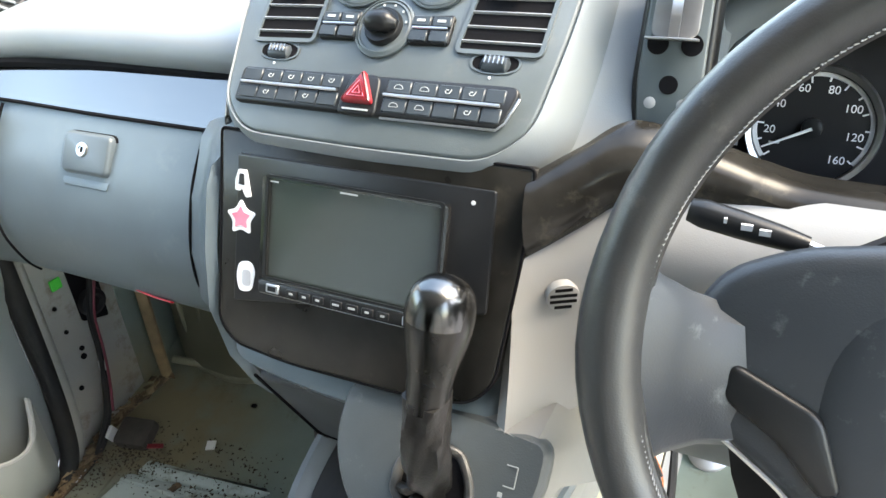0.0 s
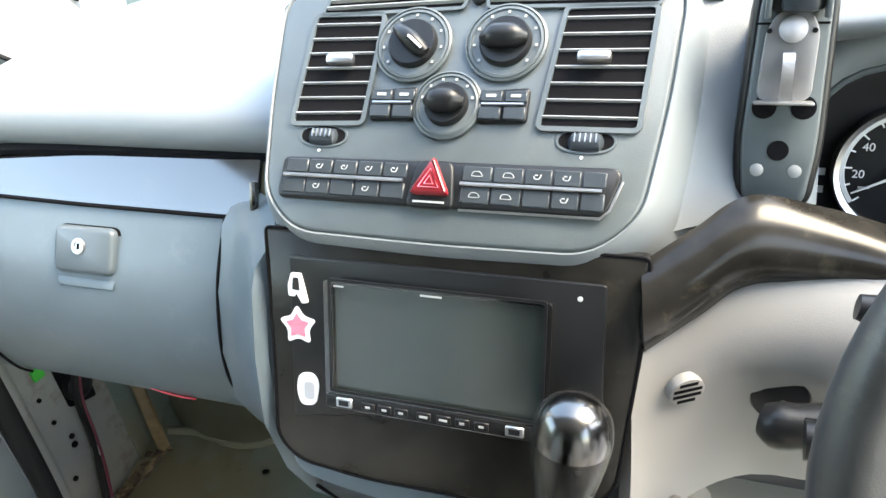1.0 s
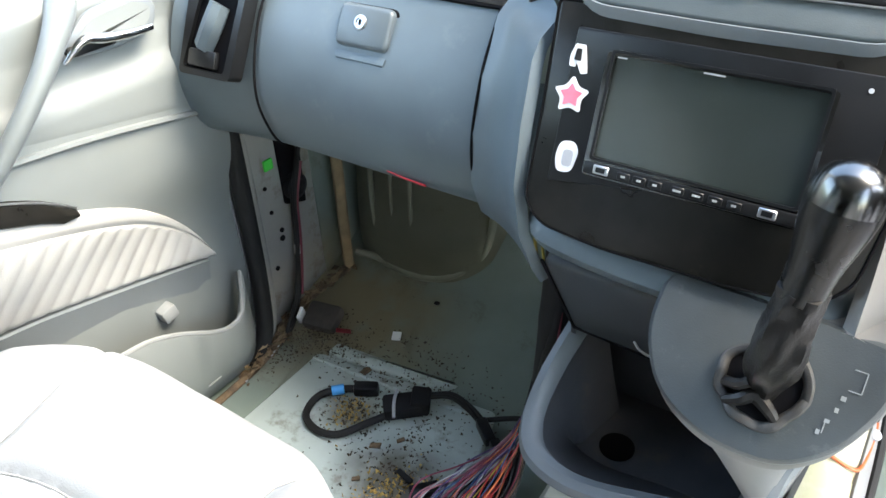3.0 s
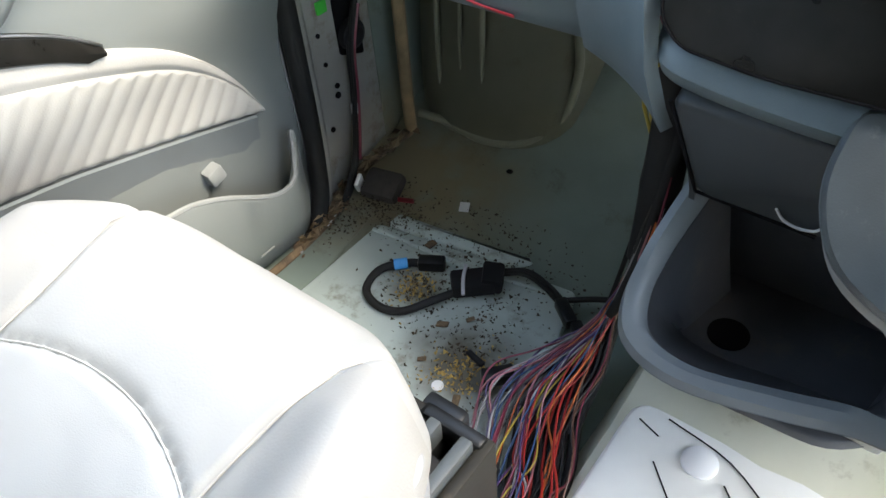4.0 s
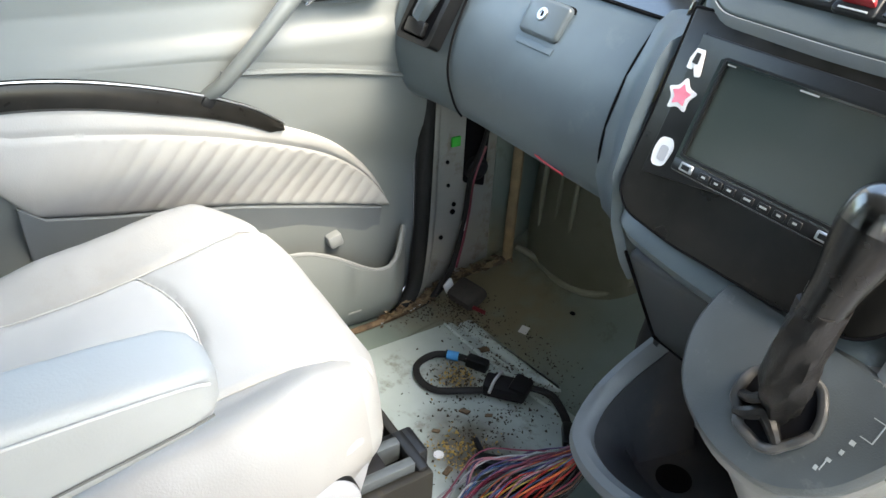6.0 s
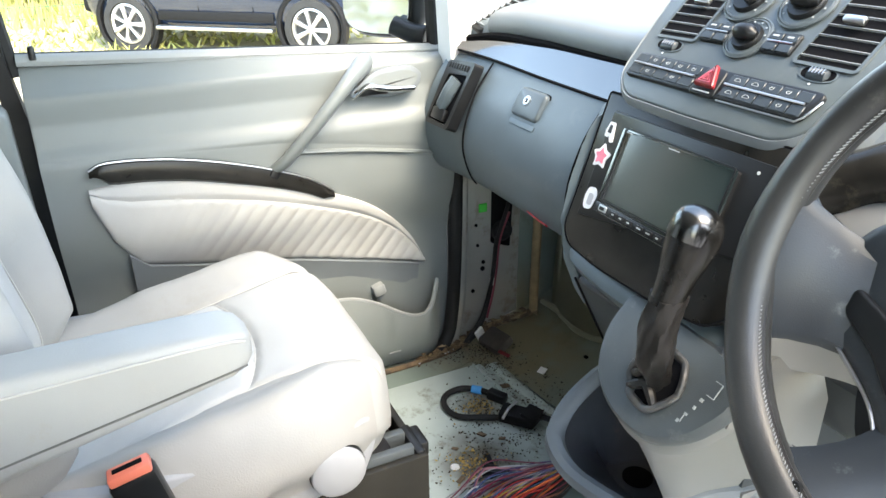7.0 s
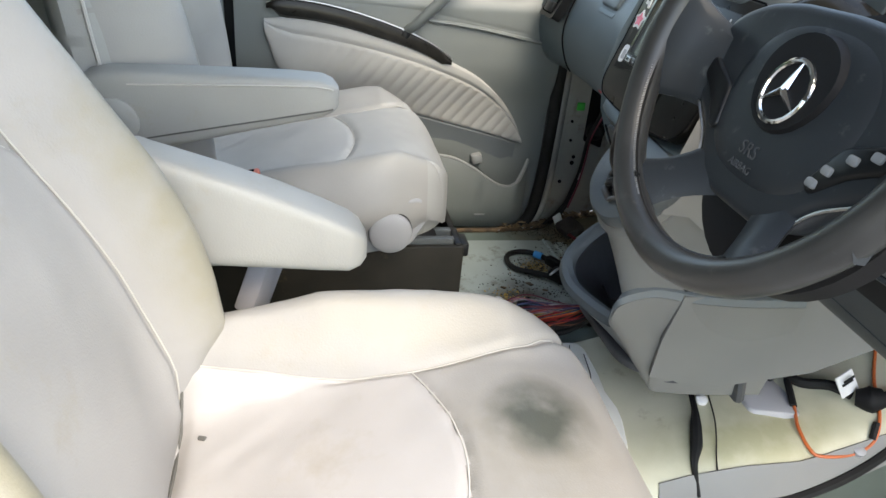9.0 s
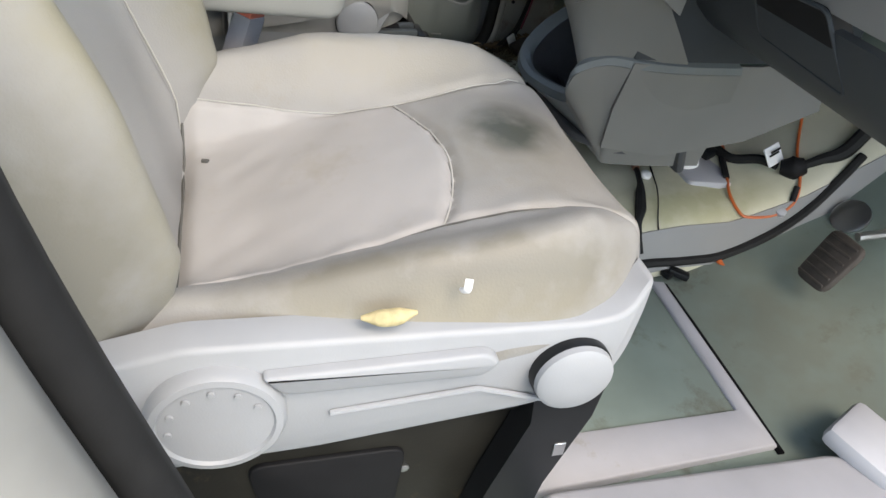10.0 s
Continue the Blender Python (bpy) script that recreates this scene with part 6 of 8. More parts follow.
# ---------------------------------------------------------------- driver's controls
def build_phone_holder():
    hp = Plane((0.104, 0.712, 0.862), (1, 0, 0), (0, 0.27, 0.963))
    h = thing("phone_holder", hp.p(0, -0.08, 0), "grey plastic phone cradle base with a bare metal plate", "phone holder")
    out = rounded([(-0.026, -0.087), (0.026, -0.087), (0.031, -0.04), (0.030, 0.07), (0.020, 0.096), (-0.014, 0.096), (-0.026, 0.07), (-0.031, -0.04)], 0.014, 5)
    part("back_shell", slab(B(), hp, out, -0.03, 0.004, 0.004), BLACK, h)
    o2 = inset([Vector(q) for q in out], -0.005)
    part("front_plate", slab(B(), hp, o2, 0.002, 0.008, 0.002), FASCIA, h)
    part("joint", pbox(B(), hp, 0, 0.048, 0.0082, (0.048, 0.0016, 0.001)), VOID, h)
    part("top_clip", pbox(B(), hp, 0.002, 0.074, 0.012, (0.034, 0.036, 0.010), 0.003), BLACK, h)
    part("top_clip", pbox(B(), hp, 0.003, 0.066, 0.019, (0.024, 0.022, 0.010), 0.004), SWITCH, h)
    for a in (-0.017, 0.021):
        part("clip_rail", pbox(B(), hp, a, 0.068, 0.016, (0.004, 0.034, 0.010), 0.0015), FASCIA, h)
    mp = part("metal_plate", slab(B(), hp, rounded([(-0.0195, -0.006), (0.0175, -0.006), (0.0185, 0.044), (0.010, 0.058), (-0.008, 0.058), (-0.0165, 0.044)], 0.009, 5), 0.008, 0.0105, 0.001), HOLDER_METAL, h, "bare metal plate")
    part("ball", lathe(B(), hp.p(0.001, 0.044, 0.010), hp.n, [(0.0095, 0), (0.0092, 0.002), (0.008, 0.005), (0.005, 0.0075), (0.001, 0.0085)], 22), PALE_PLASTIC, mp, "pale rubber ball")
    for a in (-0.0145, 0.0150):
        part("screw", lathe(B(), hp.p(a, 0.043, 0.0105), hp.n, [(0.002, 0), (0.0018, 0.001)], 10), BLACK, mp)
    part("tongue", loft(B(), [[hp.p(a, b, c) for a, c in ((-0.004, c0), (0.004, c0), (0.004, c0 + 0.0015), (-0.004, c0 + 0.0015))] for b, c0 in ((0.028, 0.0105), (0.022, 0.0150), (0.008, 0.0165), (-0.005, 0.0175))]), SATIN, mp)
    part("tongue_hole", slab(B(), hp, rounded(rect(0.0, 0.0245, 0.007, 0.005), 0.002), 0.0100, 0.0112), VOID, mp)
    part("shelf", pbox(B(), hp, -0.001, -0.0065, 0.0165, (0.040, 0.0022, 0.017), 0.001), SATIN, mp)
    for a in (-0.0125, 0.0140):
        part("round_hole", lathe(B(), hp.p(a, -0.0105, 0.0074), hp.n, [(0.0085, 0), (0.0085, 0.0014)], 20), VOID, h)
    part("round_hole", lathe(B(), hp.p(0.0, -0.042, 0.0072), hp.n, [(0.0075, 0), (0.0075, 0.0016)], 20), VOID, h)
    for a in (-0.013, 0.013):
        part("stud", lathe(B(), hp.p(a, -0.057, 0.007), hp.n, [(0.0048, 0), (0.0048, 0.0015), (0.003, 0.0022)], 14), SLAT, h)


build_phone_holder()


def build_cluster():
    cl = thing("instrument_cluster", (0.36, 0.80, 0.68), "black instrument cluster with a white-ringed speedometer", "instruments")
    ip = Plane((0.36, 0.800, 0.770), (1, 0, 0), (0, 0.22, 0.975))
    o, i = rounded(rect(0.0, -0.01, 0.458, 0.185), 0.07, 7), rounded(rect(0.0, -0.01, 0.438, 0.165), 0.06, 7)
    part("backplate", slab(B(), ip, o, -0.03, -0.008), BLACK_MATT, cl)
    part("bezel", frame_ring(B(), ip, o, i, -0.01, 0.030), BLACK_MATT, cl)
    part("bezel_edge", tube(B(), [ip.p(q.x, q.y, 0.031) for q in o] + [ip.p(o[0].x, o[0].y, 0.031)], 0.003, 8, 1, smooth=False), FASCIA, cl, "bright thin edge")
    cowl = []
    for d, c in ((0.0, 0.026), (0.006, 0.040), (0.016, 0.047), (0.030, 0.044), (0.046, 0.026), (0.060, -0.02)):
        cowl.append([ip.p(q.x, max(q.y, -0.085), c) for q in inset([Vector(v) for v in o], d)])
    part("cowl", loft(B(), cowl, caps=False), DASH_TOP, cl, "rounded slate hood round the instruments", angle=60)
    cb, r = -0.009, 0.050
    for cx in (-0.145, 0.145):
        d = part("gauge", lathe(B(), ip.p(cx, cb, -0.008), ip.n, [(r, 0), (r, 0.004), (r - 0.002, 0.0045), (r * 0.5, 0.0045)], 48), GAUGE, cl, "round black gauge face")
        ring = [[ip.p(cx + rr * math.sin(w), cb + rr * math.cos(w), c) for w in np.linspace(0, 2 * math.pi, 64, endpoint=False)] for rr, c in ((r, -0.007), (r + 0.0005, 0.003), (r + 0.005, 0.005), (r + 0.007, -0.007))]
        part("gauge_ring", loft_loop(B(), ring), SATIN, d, "pale ring")
        band = [[ip.p(cx + rr * math.sin(w), cb + rr * math.cos(w), c) for rr, c in ((r - 0.0045, -0.0034), (r - 0.0040, -0.0026), (r - 0.0006, -0.0026))] for w in np.linspace(radians(-128), radians(128), 60)]
        part("scale_band", sheet(B(), band, 0.0004, ip.n), PRINT, d, "pale scale band")
        for k in range(14):
            w = radians(-128 + 256 * k / 13)
            l = 0.006 if k % 2 == 0 else 0.004
            s, c = math.sin(w), math.cos(w)
            part("tick", tube(B(), [ip.p(cx + s * (r - 0.004), cb + c * (r - 0.004), -0.003), ip.p(cx + s * (r - 0.004 - l), cb + c * (r - 0.004 - l), -0.003)], 0.0008, 5, smooth=False), WHITE, d)
        if cx < 0:
            for word, turn in (("20", -97), ("40", -58), ("60", -20), ("80", 20), ("100", 58), ("120", 98), ("160", 137)):
                w = radians(turn)
                text_part("numeral", word, ip, cx + math.sin(w) * (r - 0.0150), cb + math.cos(w) * (r - 0.0135), 0.0100, WHITE, d, -0.0026)
            part("unit_bar", pbox(B(), ip, cx - 0.029, cb - 0.016, -0.0028, (0.009, 0.0018, 0.0008)), PRINT, d)
        w = radians(-118)
        part("needle", tube(B(), [ip.p(cx, cb, 0.004), ip.p(cx + math.sin(w) * (r - 0.006), cb + math.cos(w) * (r - 0.006), 0.001)], 0.0012, 6, smooth=False, radii=[0.0016, 0.0008]), WHITE, d)
        part("needle_cap", lathe(B(), ip.p(cx, cb, -0.003), ip.n, [(0.009, 0), (0.0085, 0.005), (0.005, 0.006)], 18), BLACK, d)
    # cover plate across the foot of the gauges
    part("foot_cover", slab(B(), ip, rounded([(-0.20, -0.102), (0.20, -0.102), (0.195, -0.066), (-0.195, -0.062)], 0.006), -0.006, 0.006, 0.003), BLACK_MATT, cl)
    for b in (-0.013, -0.029):
        part("warning_mark", pbox(B(), ip, -0.208, b, -0.0065, (0.006, 0.006, 0.0015)), PRINT, cl)


build_cluster()

WC, WT = Vector((0.330, 0.429, 0.779)), radians(21.2)
WP = Plane(WC, (1, 0, 0), (0, math.sin(WT), math.cos(WT)))


def build_steering():
    st = thing("steering_wheel", WC, "worn black leather steering wheel with a dark plastic hub", "steering wheel")
    R = 0.199
    rings = []
    for k in range(72):
        a = 2 * math.pi * k / 72
        d = WP.u * math.cos(a) + WP.v * math.sin(a)
        thick = 0.0165 + 0.0025 * (math.exp(-((math.degrees(a) % 360 - 185) / 14) ** 2) + math.exp(-(((math.degrees(a) + 5) % 360 - 0) / 14) ** 2))
        rings.append([WC + d * R + thick * (d * math.cos(b) + WP.n * math.sin(b) * 1.08) for b in [2 * math.pi * j / 16 for j in range(16)]])
    bm = B()
    vr = [[bm.verts.new(p) for p in r] for r in rings]
    for k in range(72):
        a, b = vr[k], vr[(k + 1) % 72]
        for j in range(16):
            face(bm, (a[j], a[(j + 1) % 16], b[(j + 1) % 16], b[j]))
    part("rim", bm, WHEEL_LEATHER, st, "worn black leather rim")
    seam = [WC + (WP.u * math.cos(a) + WP.v * math.sin(a)) * (R - 0.0158) + WP.n * 0.0035 for a in np.linspace(0, 2 * math.pi, 97)]
    part("seam", tube(B(), seam, 0.0016, 5, 1, smooth=False), GAITER, st)
    rng = random.Random(3)
    bm = B()
    for k in range(150):
        a = radians(110 + 140 * k / 150)
        c = WC + (WP.u * math.cos(a) + WP.v * math.sin(a)) * (R - 0.0155) + WP.n * (0.0055 + 0.001 * rng.random())
        t = (WP.v * math.cos(a) - WP.u * math.sin(a))
        tube(bm, [c - t * 0.0016 - WP.n * 0.002, c + t * 0.0016 + WP.n * 0.002], 0.0005, 4, smooth=False)
    tagged(part("stitching", bm, SLAT, st, "frayed stitching"), kind="stuff")
    HP = Plane(WC - WP.n * 0.022, WP.u, WP.v)
    # hub pad, set back behind the rim, with two horns that reach it
    half = [(0.0, 0.058), (0.070, 0.055), (0.115, 0.046), (0.150, 0.028), (0.165, 0.000), (0.163, -0.052), (0.128, -0.074), (0.094, -0.096), (0.076, -0.124), (0.035, -0.136)]
    out = rounded(half + [(-a, b) for a, b in half[:0:-1]], 0.014, 4)
    o2 = [Vector(q) for q in out]

    rings = [[HP.p(q.x, q.y, c) for q in inset(o2, d)] for d, c in ((-0.012, -0.075), (-0.004, -0.045), (0.0, -0.028), (-0.002, -0.020), (-0.006, -0.016), (-0.012, -0.014))]
    hub = part("hub_pad", loft(B(), rings), HUB, st, "dark slate airbag cover")
    rings = [[HP.p(0.094 * k * math.copysign(abs(math.cos(a)) ** 0.8, math.cos(a)), -0.035 + 0.076 * k * math.copysign(abs(math.sin(a)) ** 0.8, math.sin(a)), c) for a in np.linspace(0, 2 * math.pi, 48, endpoint=False)] for k, c in ((1.0, -0.0165), (0.96, -0.0135), (0.85, -0.0105), (0.7, -0.0085), (0.4, -0.0065), (0.1, -0.006))]
    part("hub_swell", loft(B(), rings), HUB, hub)
    for s in (-1, 1):
        groove = [HP.p(s * a, b, -0.0185) for a, b in ((0.162, 0.004), (0.1650, -0.025), (0.161, -0.052), (0.128, -0.073), (0.096, -0.095), (0.077, -0.122))]
        part("edge_line", tube(B(), groove, 0.0016, 6, 5), SATIN, hub, "bright edge line")
    # emblem: chrome ring with three arms
    EO = -0.0235
    part("emblem_ring", tube(B(), [HP.p(0.0285 * math.cos(a), EO + 0.0285 * math.sin(a), -0.0015) for a in np.linspace(0, 2 * math.pi, 33)], 0.0028, 8, 1, smooth=False), CHROME, hub, "chrome ring badge")
    part("emblem_base", lathe(B(), HP.p(0, EO, -0.006), HP.n, [(0.027, 0), (0.027, 0.002), (0.01, 0.003)], 32), HUB, hub)
    for k in range(3):
        a = math.pi / 2 + k * 2 * math.pi / 3
        part("emblem_arm", tube(B(), [HP.p(0, EO, 0.000), HP.p(0.027 * math.cos(a), EO + 0.027 * math.sin(a), -0.0015)], 0.003, 6, 4, radii=[0.0046, 0.001], smooth=False), CHROME, hub)
    text_part("raised_lettering", "SRS", HP, -0.004, -0.082, 0.018, SWITCH_WORN, hub, -0.0070)
    text_part("raised_lettering", "AIRBAG", HP, -0.004, -0.098, 0.010, SWITCH_WORN, hub, -0.0080)
    # horns to the rim at the sides, and two lower spokes
    for s in (-1, 1):
        rings = []
        for a, b0, b1, c0, c1 in ((0.125, -0.072, 0.004, -0.062, -0.040), (0.148, -0.074, 0.008, -0.052, -0.030), (0.164, -0.078, 0.014, -0.036, -0.014), (0.180, -0.086, 0.024, -0.016, 0.004), (0.192, -0.100, 0.038, -0.010, 0.008)):
            rings.append([WP.p(s * a, b, c) for b, c in ((b0, c0), (b0 - 0.002, (c0 + c1) / 2), (b0 + 0.006, c1), ((b0 + b1) / 2, c1 + 0.003), (b1 - 0.006, c1), (b1 + 0.002, (c0 + c1) / 2), (b1, c0))])
        part("spoke", loft(B(), rings), HUB, st, "worn dark spoke")
        rings = []
        for t in np.linspace(0, 1, 7):
            c = WP.p(s * 0.052, -0.112, -0.050).lerp(WP.p(s * 0.098, -0.172, -0.006), float(t))
            w = 0.034 - 0.008 * math.sin(math.pi * float(t))
            dd = (WP.u * s * 0.79 + WP.v * 0.61)
            rings.append([c - dd * w, c - dd * w * 0.6 + WP.n * 0.010, c + dd * w * 0.6 + WP.n * 0.010, c + dd * w, c + dd * w * 0.5 - WP.n * 0.012, c - dd * w * 0.5 - WP.n * 0.012])
        part("lower_spoke", loft(B(), rings), HUB, st)
        part("rivet", lathe(B(), WP.p(s * 0.092, -0.163, 0.002), WP.n, [(0.006, 0), (0.006, 0.005), (0.003, 0.006)], 14), BLACK, st)
        pod = [(s * 0.088, -0.040), (s * 0.138, -0.020), (s * 0.140, -0.042), (s * 0.108, -0.060), (s * 0.082, -0.086), (s * 0.072, -0.080)]
        pd = part("button_pod", slab(B(), WP, rounded(pod, 0.008), -0.047, -0.031, 0.003), BLACK, st, "black button pod")
        if s > 0:
            for a, b in ((0.125, -0.036), (0.106, -0.046), (0.090, -0.062), (0.083, -0.076)):
                part("button", slab(B(), WP, rounded(rect(a, b, 0.011, 0.008), 0.003), -0.032, -0.028, 0.001), SLAT, pd)
    # Added disc, not a wheel part: makes the openings round the hub look dark.
    part("gap_backing", lathe(B(), WP.p(0, -0.062, -0.120), WP.n, [(0.10, 0), (0.135, 0.012), (0.135, 0.034), (0.11, 0.040)], 40), BLACK_MATT, st, "black disc added behind the hub to darken its gaps")
    # column cover
    ax = -WP.n
    rings = []
    for t, r in ((0.02, 0.050), (0.05, 0.062), (0.10, 0.070), (0.18, 0.075), (0.30, 0.080)):
        c = WC + ax * t + Vector((0, 0, -0.01))
        rings.append([c + WP.u * r * math.cos(a) * 0.95 + WP.v * r * math.sin(a) * (0.8 if math.sin(a) > 0 else 1.0) for a in np.linspace(0, 2 * math.pi, 28, endpoint=False)])
    solo("column_cover", loft(B(), rings), BLACK_MATT, "black plastic steering column cover", "cover", at=None)
    # wiper stalk on the column's left
    ws = thing("wiper_stalk", WC + ax * 0.10, "black wiper stalk with a metal shaft and printed symbols", "stalk")
    p0, p1, p2 = Vector((0.275, 0.535, 0.765)), Vector((0.222, 0.555, 0.772)), Vector((0.148, 0.560, 0.783))
    part("shaft", tube(B(), [p0, p1], 0.004, 8, smooth=False), SATIN, ws)
    part("grip", tube(B(), [p1, p1.lerp(p2, 0.3), p1.lerp(p2, 0.8), p2], 0.01, 12, 4, radii=[0.006, 0.008, 0.0095, 0.0100, 0.008]), BLACK, ws)
    for t in (0.35, 0.5, 0.68):
        c = p1.lerp(p2, t) + Vector((0, -0.0082, 0.004))
        part("symbol", box(B(), c, (0.007 if t < 0.6 else 0.002, 0.002, 0.004)), PRINT, ws)
    ls = thing("lower_stalk", WC + ax * 0.10, "short black lever below the wiper stalk", "stalk")
    q0, q1 = Vector((0.285, 0.530, 0.700)), Vector((0.130, 0.535, 0.692))
    part("grip", tube(B(), [q0, q0.lerp(q1, 0.5), q1], 0.01, 12, 4, radii=[0.009, 0.011, 0.013, 0.014]), BLACK, ls)
    for t in (0.3, 0.45, 0.55):
        part("symbol", box(B(), q0.lerp(q1, t) + Vector((0, -0.0115, 0.004)), (0.006, 0.002, 0.004)), PRINT, ls)
    ig = thing("ignition_lever", (0.135, 0.60, 0.68), "black ignition switch with a grey grip", "switch")
    part("barrel", lathe(B(), (0.122, 0.630, 0.660), (-0.02, -0.85, 0.15), [(0.024, 0), (0.024, 0.02), (0.020, 0.03)], 24), BLACK, ig)
    part("grip", tube(B(), [(0.108, 0.575, 0.667), (0.125, 0.570, 0.668), (0.160, 0.575, 0.672)], 0.016, 14, 5, radii=[0.012, 0.018, 0.016, 0.016]), BLACK, ig)


build_steering()


# ---------------------------------------------------------------- passenger door
def build_door():
    door = thing("passenger_door", (-0.95, 0.25, -0.04), "closed grey passenger door with a cream insert and dark trim", "car door")

    def xface(y, z):
        """Depth of the panel: belt leans out, a soft swell under it."""
        k = min(1.0, max(0.0, (0.46 - z) / 0.18))
        return -0.930 - 0.040 * k * k * (3 - 2 * k) + lerp_table(z, [(-0.05, 0.004), (0.15, 0.012), (0.35, 0.006), (0.50, 0.012), (0.590, 0.010), (0.604, 0.004), (0.62, -0.006), (0.66, -0.016), (0.698, -0.015), (0.710, -0.016), (0.722, -0.030), (0.745, -0.054), (0.76, -0.07)])

    def belt(y):
        return 0.764 - 0.042 * (y + 0.137) / 0.79
    ys = np.linspace(-0.135, 0.680, 30)
    grid = []
    for y in ys:
        top = belt(y)
        bottom = -0.035 + 0.06 * max(0, (y - 0.60) / 0.08) ** 2
        grid.append([(xface(y, z), y, z) for z in np.linspace(bottom, top, 90)])
    part("panel", sheet(B(), grid, 0.02, (1, 0, 0)), DOOR_GREY, door, "grey moulded door panel")
    # lighter upper part
    up = []
    for y in np.linspace(-0.133, 0.675, 24):
        lo = lerp_table(y, [(-0.14, 0.60), (0.30, 0.58), (0.68, 0.52)])
        up.append([(xface(y, z) + 0.0045 * math.sin(math.pi * min(1, max(0, (z - lo) / (belt(y) - lo)))) ** 0.5, y, z) for z in np.linspace(lo, belt(y) - 0.002, 36)])
    part("upper_panel", sheet(B(), up, 0.004, (1, 0, 0)), DOOR_GREY, door)
    part("belt_rail", tube(B(), [(-0.992, y, belt(y) + 0.004) for y in np.linspace(-0.135, 0.675, 6)], 0.012, 8, 3, flat=0.8), DOOR_LIGHT, door)
    part("window_seal", tube(B(), [(-1.004, y, belt(y) + 0.010) for y in np.linspace(-0.135, 0.675, 6)], 0.006, 6, 3), RUBBER, door)
    part("lock_pin", lathe(B(), (-0.985, -0.108, belt(-0.1) + 0.006), (0, 0, 1), [(0.006, 0), (0.006, 0.02), (0.004, 0.024)], 12), BLACK, door)
    # window frame and pane
    bm = B()
    tube(bm, [(-1.0, -0.145, 0.74), (-0.995, -0.160, 0.95), (-0.965, -0.165, 1.20), (-0.93, -0.14, 1.34), (-0.92, 0.1, 1.37), (-0.925, 0.45, 1.35), (-0.95, 0.58, 1.25), (-0.985, 0.645, 1.0), (-1.0, 0.668, 0.72)], 0.014, 8, 8)
    part("window_frame", bm, RUBBER, door, "black window frame")
    pl = Plane((-1.008, 0, 0.72), (0, 1, 0), (0.13, 0, 1))
    pane = part("pane", slab(B(), pl, rounded([(-0.145, 0.0), (0.665, 0.0), (0.62, 0.35), (0.45, 0.62), (-0.16, 0.62)], 0.02), -0.002, 0.002), PANE, door, "clear side window")
    pane.visible_shadow = False
    part("door_edge", sheet(B(), [[(-0.945, 0.684, z), (-0.950, 0.700, z), (-0.975, 0.712, z), (-1.03, 0.716, z)] for z in (-0.04, 0.2, 0.45, 0.72)], -0.012), RUBBER, door, "black sealing edge of the door")
    # dark trim bow
    def xo(y, z, d):
        return (xface(y, z) + d, y, z)
    tp = [(-0.060, 0.575), (-0.03, 0.586), (0.05, 0.582), (0.14, 0.566), (0.25, 0.535), (0.34, 0.498), (0.392, 0.462)]
    rows = []
    for q in smooth_path([(a, b, 0) for a, b in tp], 4):
        h = 0.043 * (1 - 0.25 * max(0, (q.x - 0.2) / 0.2)) * min(1, max(0.25, (q.x + 0.066) / 0.04)) * min(1, max(0.35, (0.402 - q.x) / 0.035))
        rows.append([xo(q.x, q.y + 0.004, 0.000), xo(q.x, q.y, 0.012), xo(q.x, q.y - h * 0.4, 0.017), xo(q.x, q.y - h * 0.8, 0.014), xo(q.x, q.y - h, 0.002)])
    part("wood_trim", sheet(B(), rows, -0.004), WOODTRIM, door, "dark burr-effect trim bow")
    part("trim_edge", tube(B(), [xo(a, b + 0.004, 0.012) for a, b in tp], 0.0018, 6, 5), SATIN, door, "bright upper edge")
    # cream insert with slanting pleats
    def insert_top(y):
        return soft_table(y, [(-0.07, 0.541), (0.0, 0.546), (0.11, 0.535), (0.24, 0.508), (0.36, 0.470), (0.46, 0.425), (0.53, 0.370), (0.585, 0.305), (0.618, 0.240)])

    def insert_low(y):
        return lerp_table(y, [(-0.07, 0.520), (-0.04, 0.43), (0.0, 0.370), (0.1, 0.345), (0.3, 0.310), (0.5, 0.262), (0.618, 0.232)])
    rows = []
    for y in np.linspace(-0.066, 0.617, 200):
        lo, hi = insert_low(y), insert_top(y)
        row = []
        for k in range(40):
            t = k / 39
            z = lo + (hi - lo) * t
            puff = 0.010 * (math.sin(math.pi * min(1, max(0.0, t))) ** 0.35)
            ple = 0.0034 * abs(math.sin((y * 1.0 - z * 0.72) * math.pi / 0.034)) ** 0.7 * min(1, max(0, (y - 0.04) / 0.12)) + 0.0034 * (1 - min(1, max(0, (y - 0.04) / 0.12))) if t < 0.76 else 0.0034 - 0.004 * math.exp(-((t - 0.80) / 0.03) ** 2)
            row.append((xface(y, z) + puff + ple, y, z))
        rows.append(row)
    part("insert", sheet(B(), rows, 0.006, (1, 0, 0)), INSERT, door, "cream insert with slanting pleats")
    # arm ledge between insert and pocket
    rows = []
    for y in np.linspace(-0.02, 0.60, 20):
        z1 = insert_low(y) - 0.004
        z0 = lerp_table(y, [(-0.02, 0.26), (0.2, 0.22), (0.44, 0.205), (0.52, 0.17), (0.58, 0.14), (0.60, 0.16)])
        rows.append([(xface(y, z1) + 0.012, y, z1), (xface(y, z1) + 0.006, y, z1 - 0.02), (xface(y, z0) - 0.004, y, z0 + 0.01), (xface(y, z0) - 0.006, y, z0 - 0.02)])
    part("pocket_back", sheet(B(), rows, -0.006), DASH_TOP, door, "dark grey back of the door pocket")
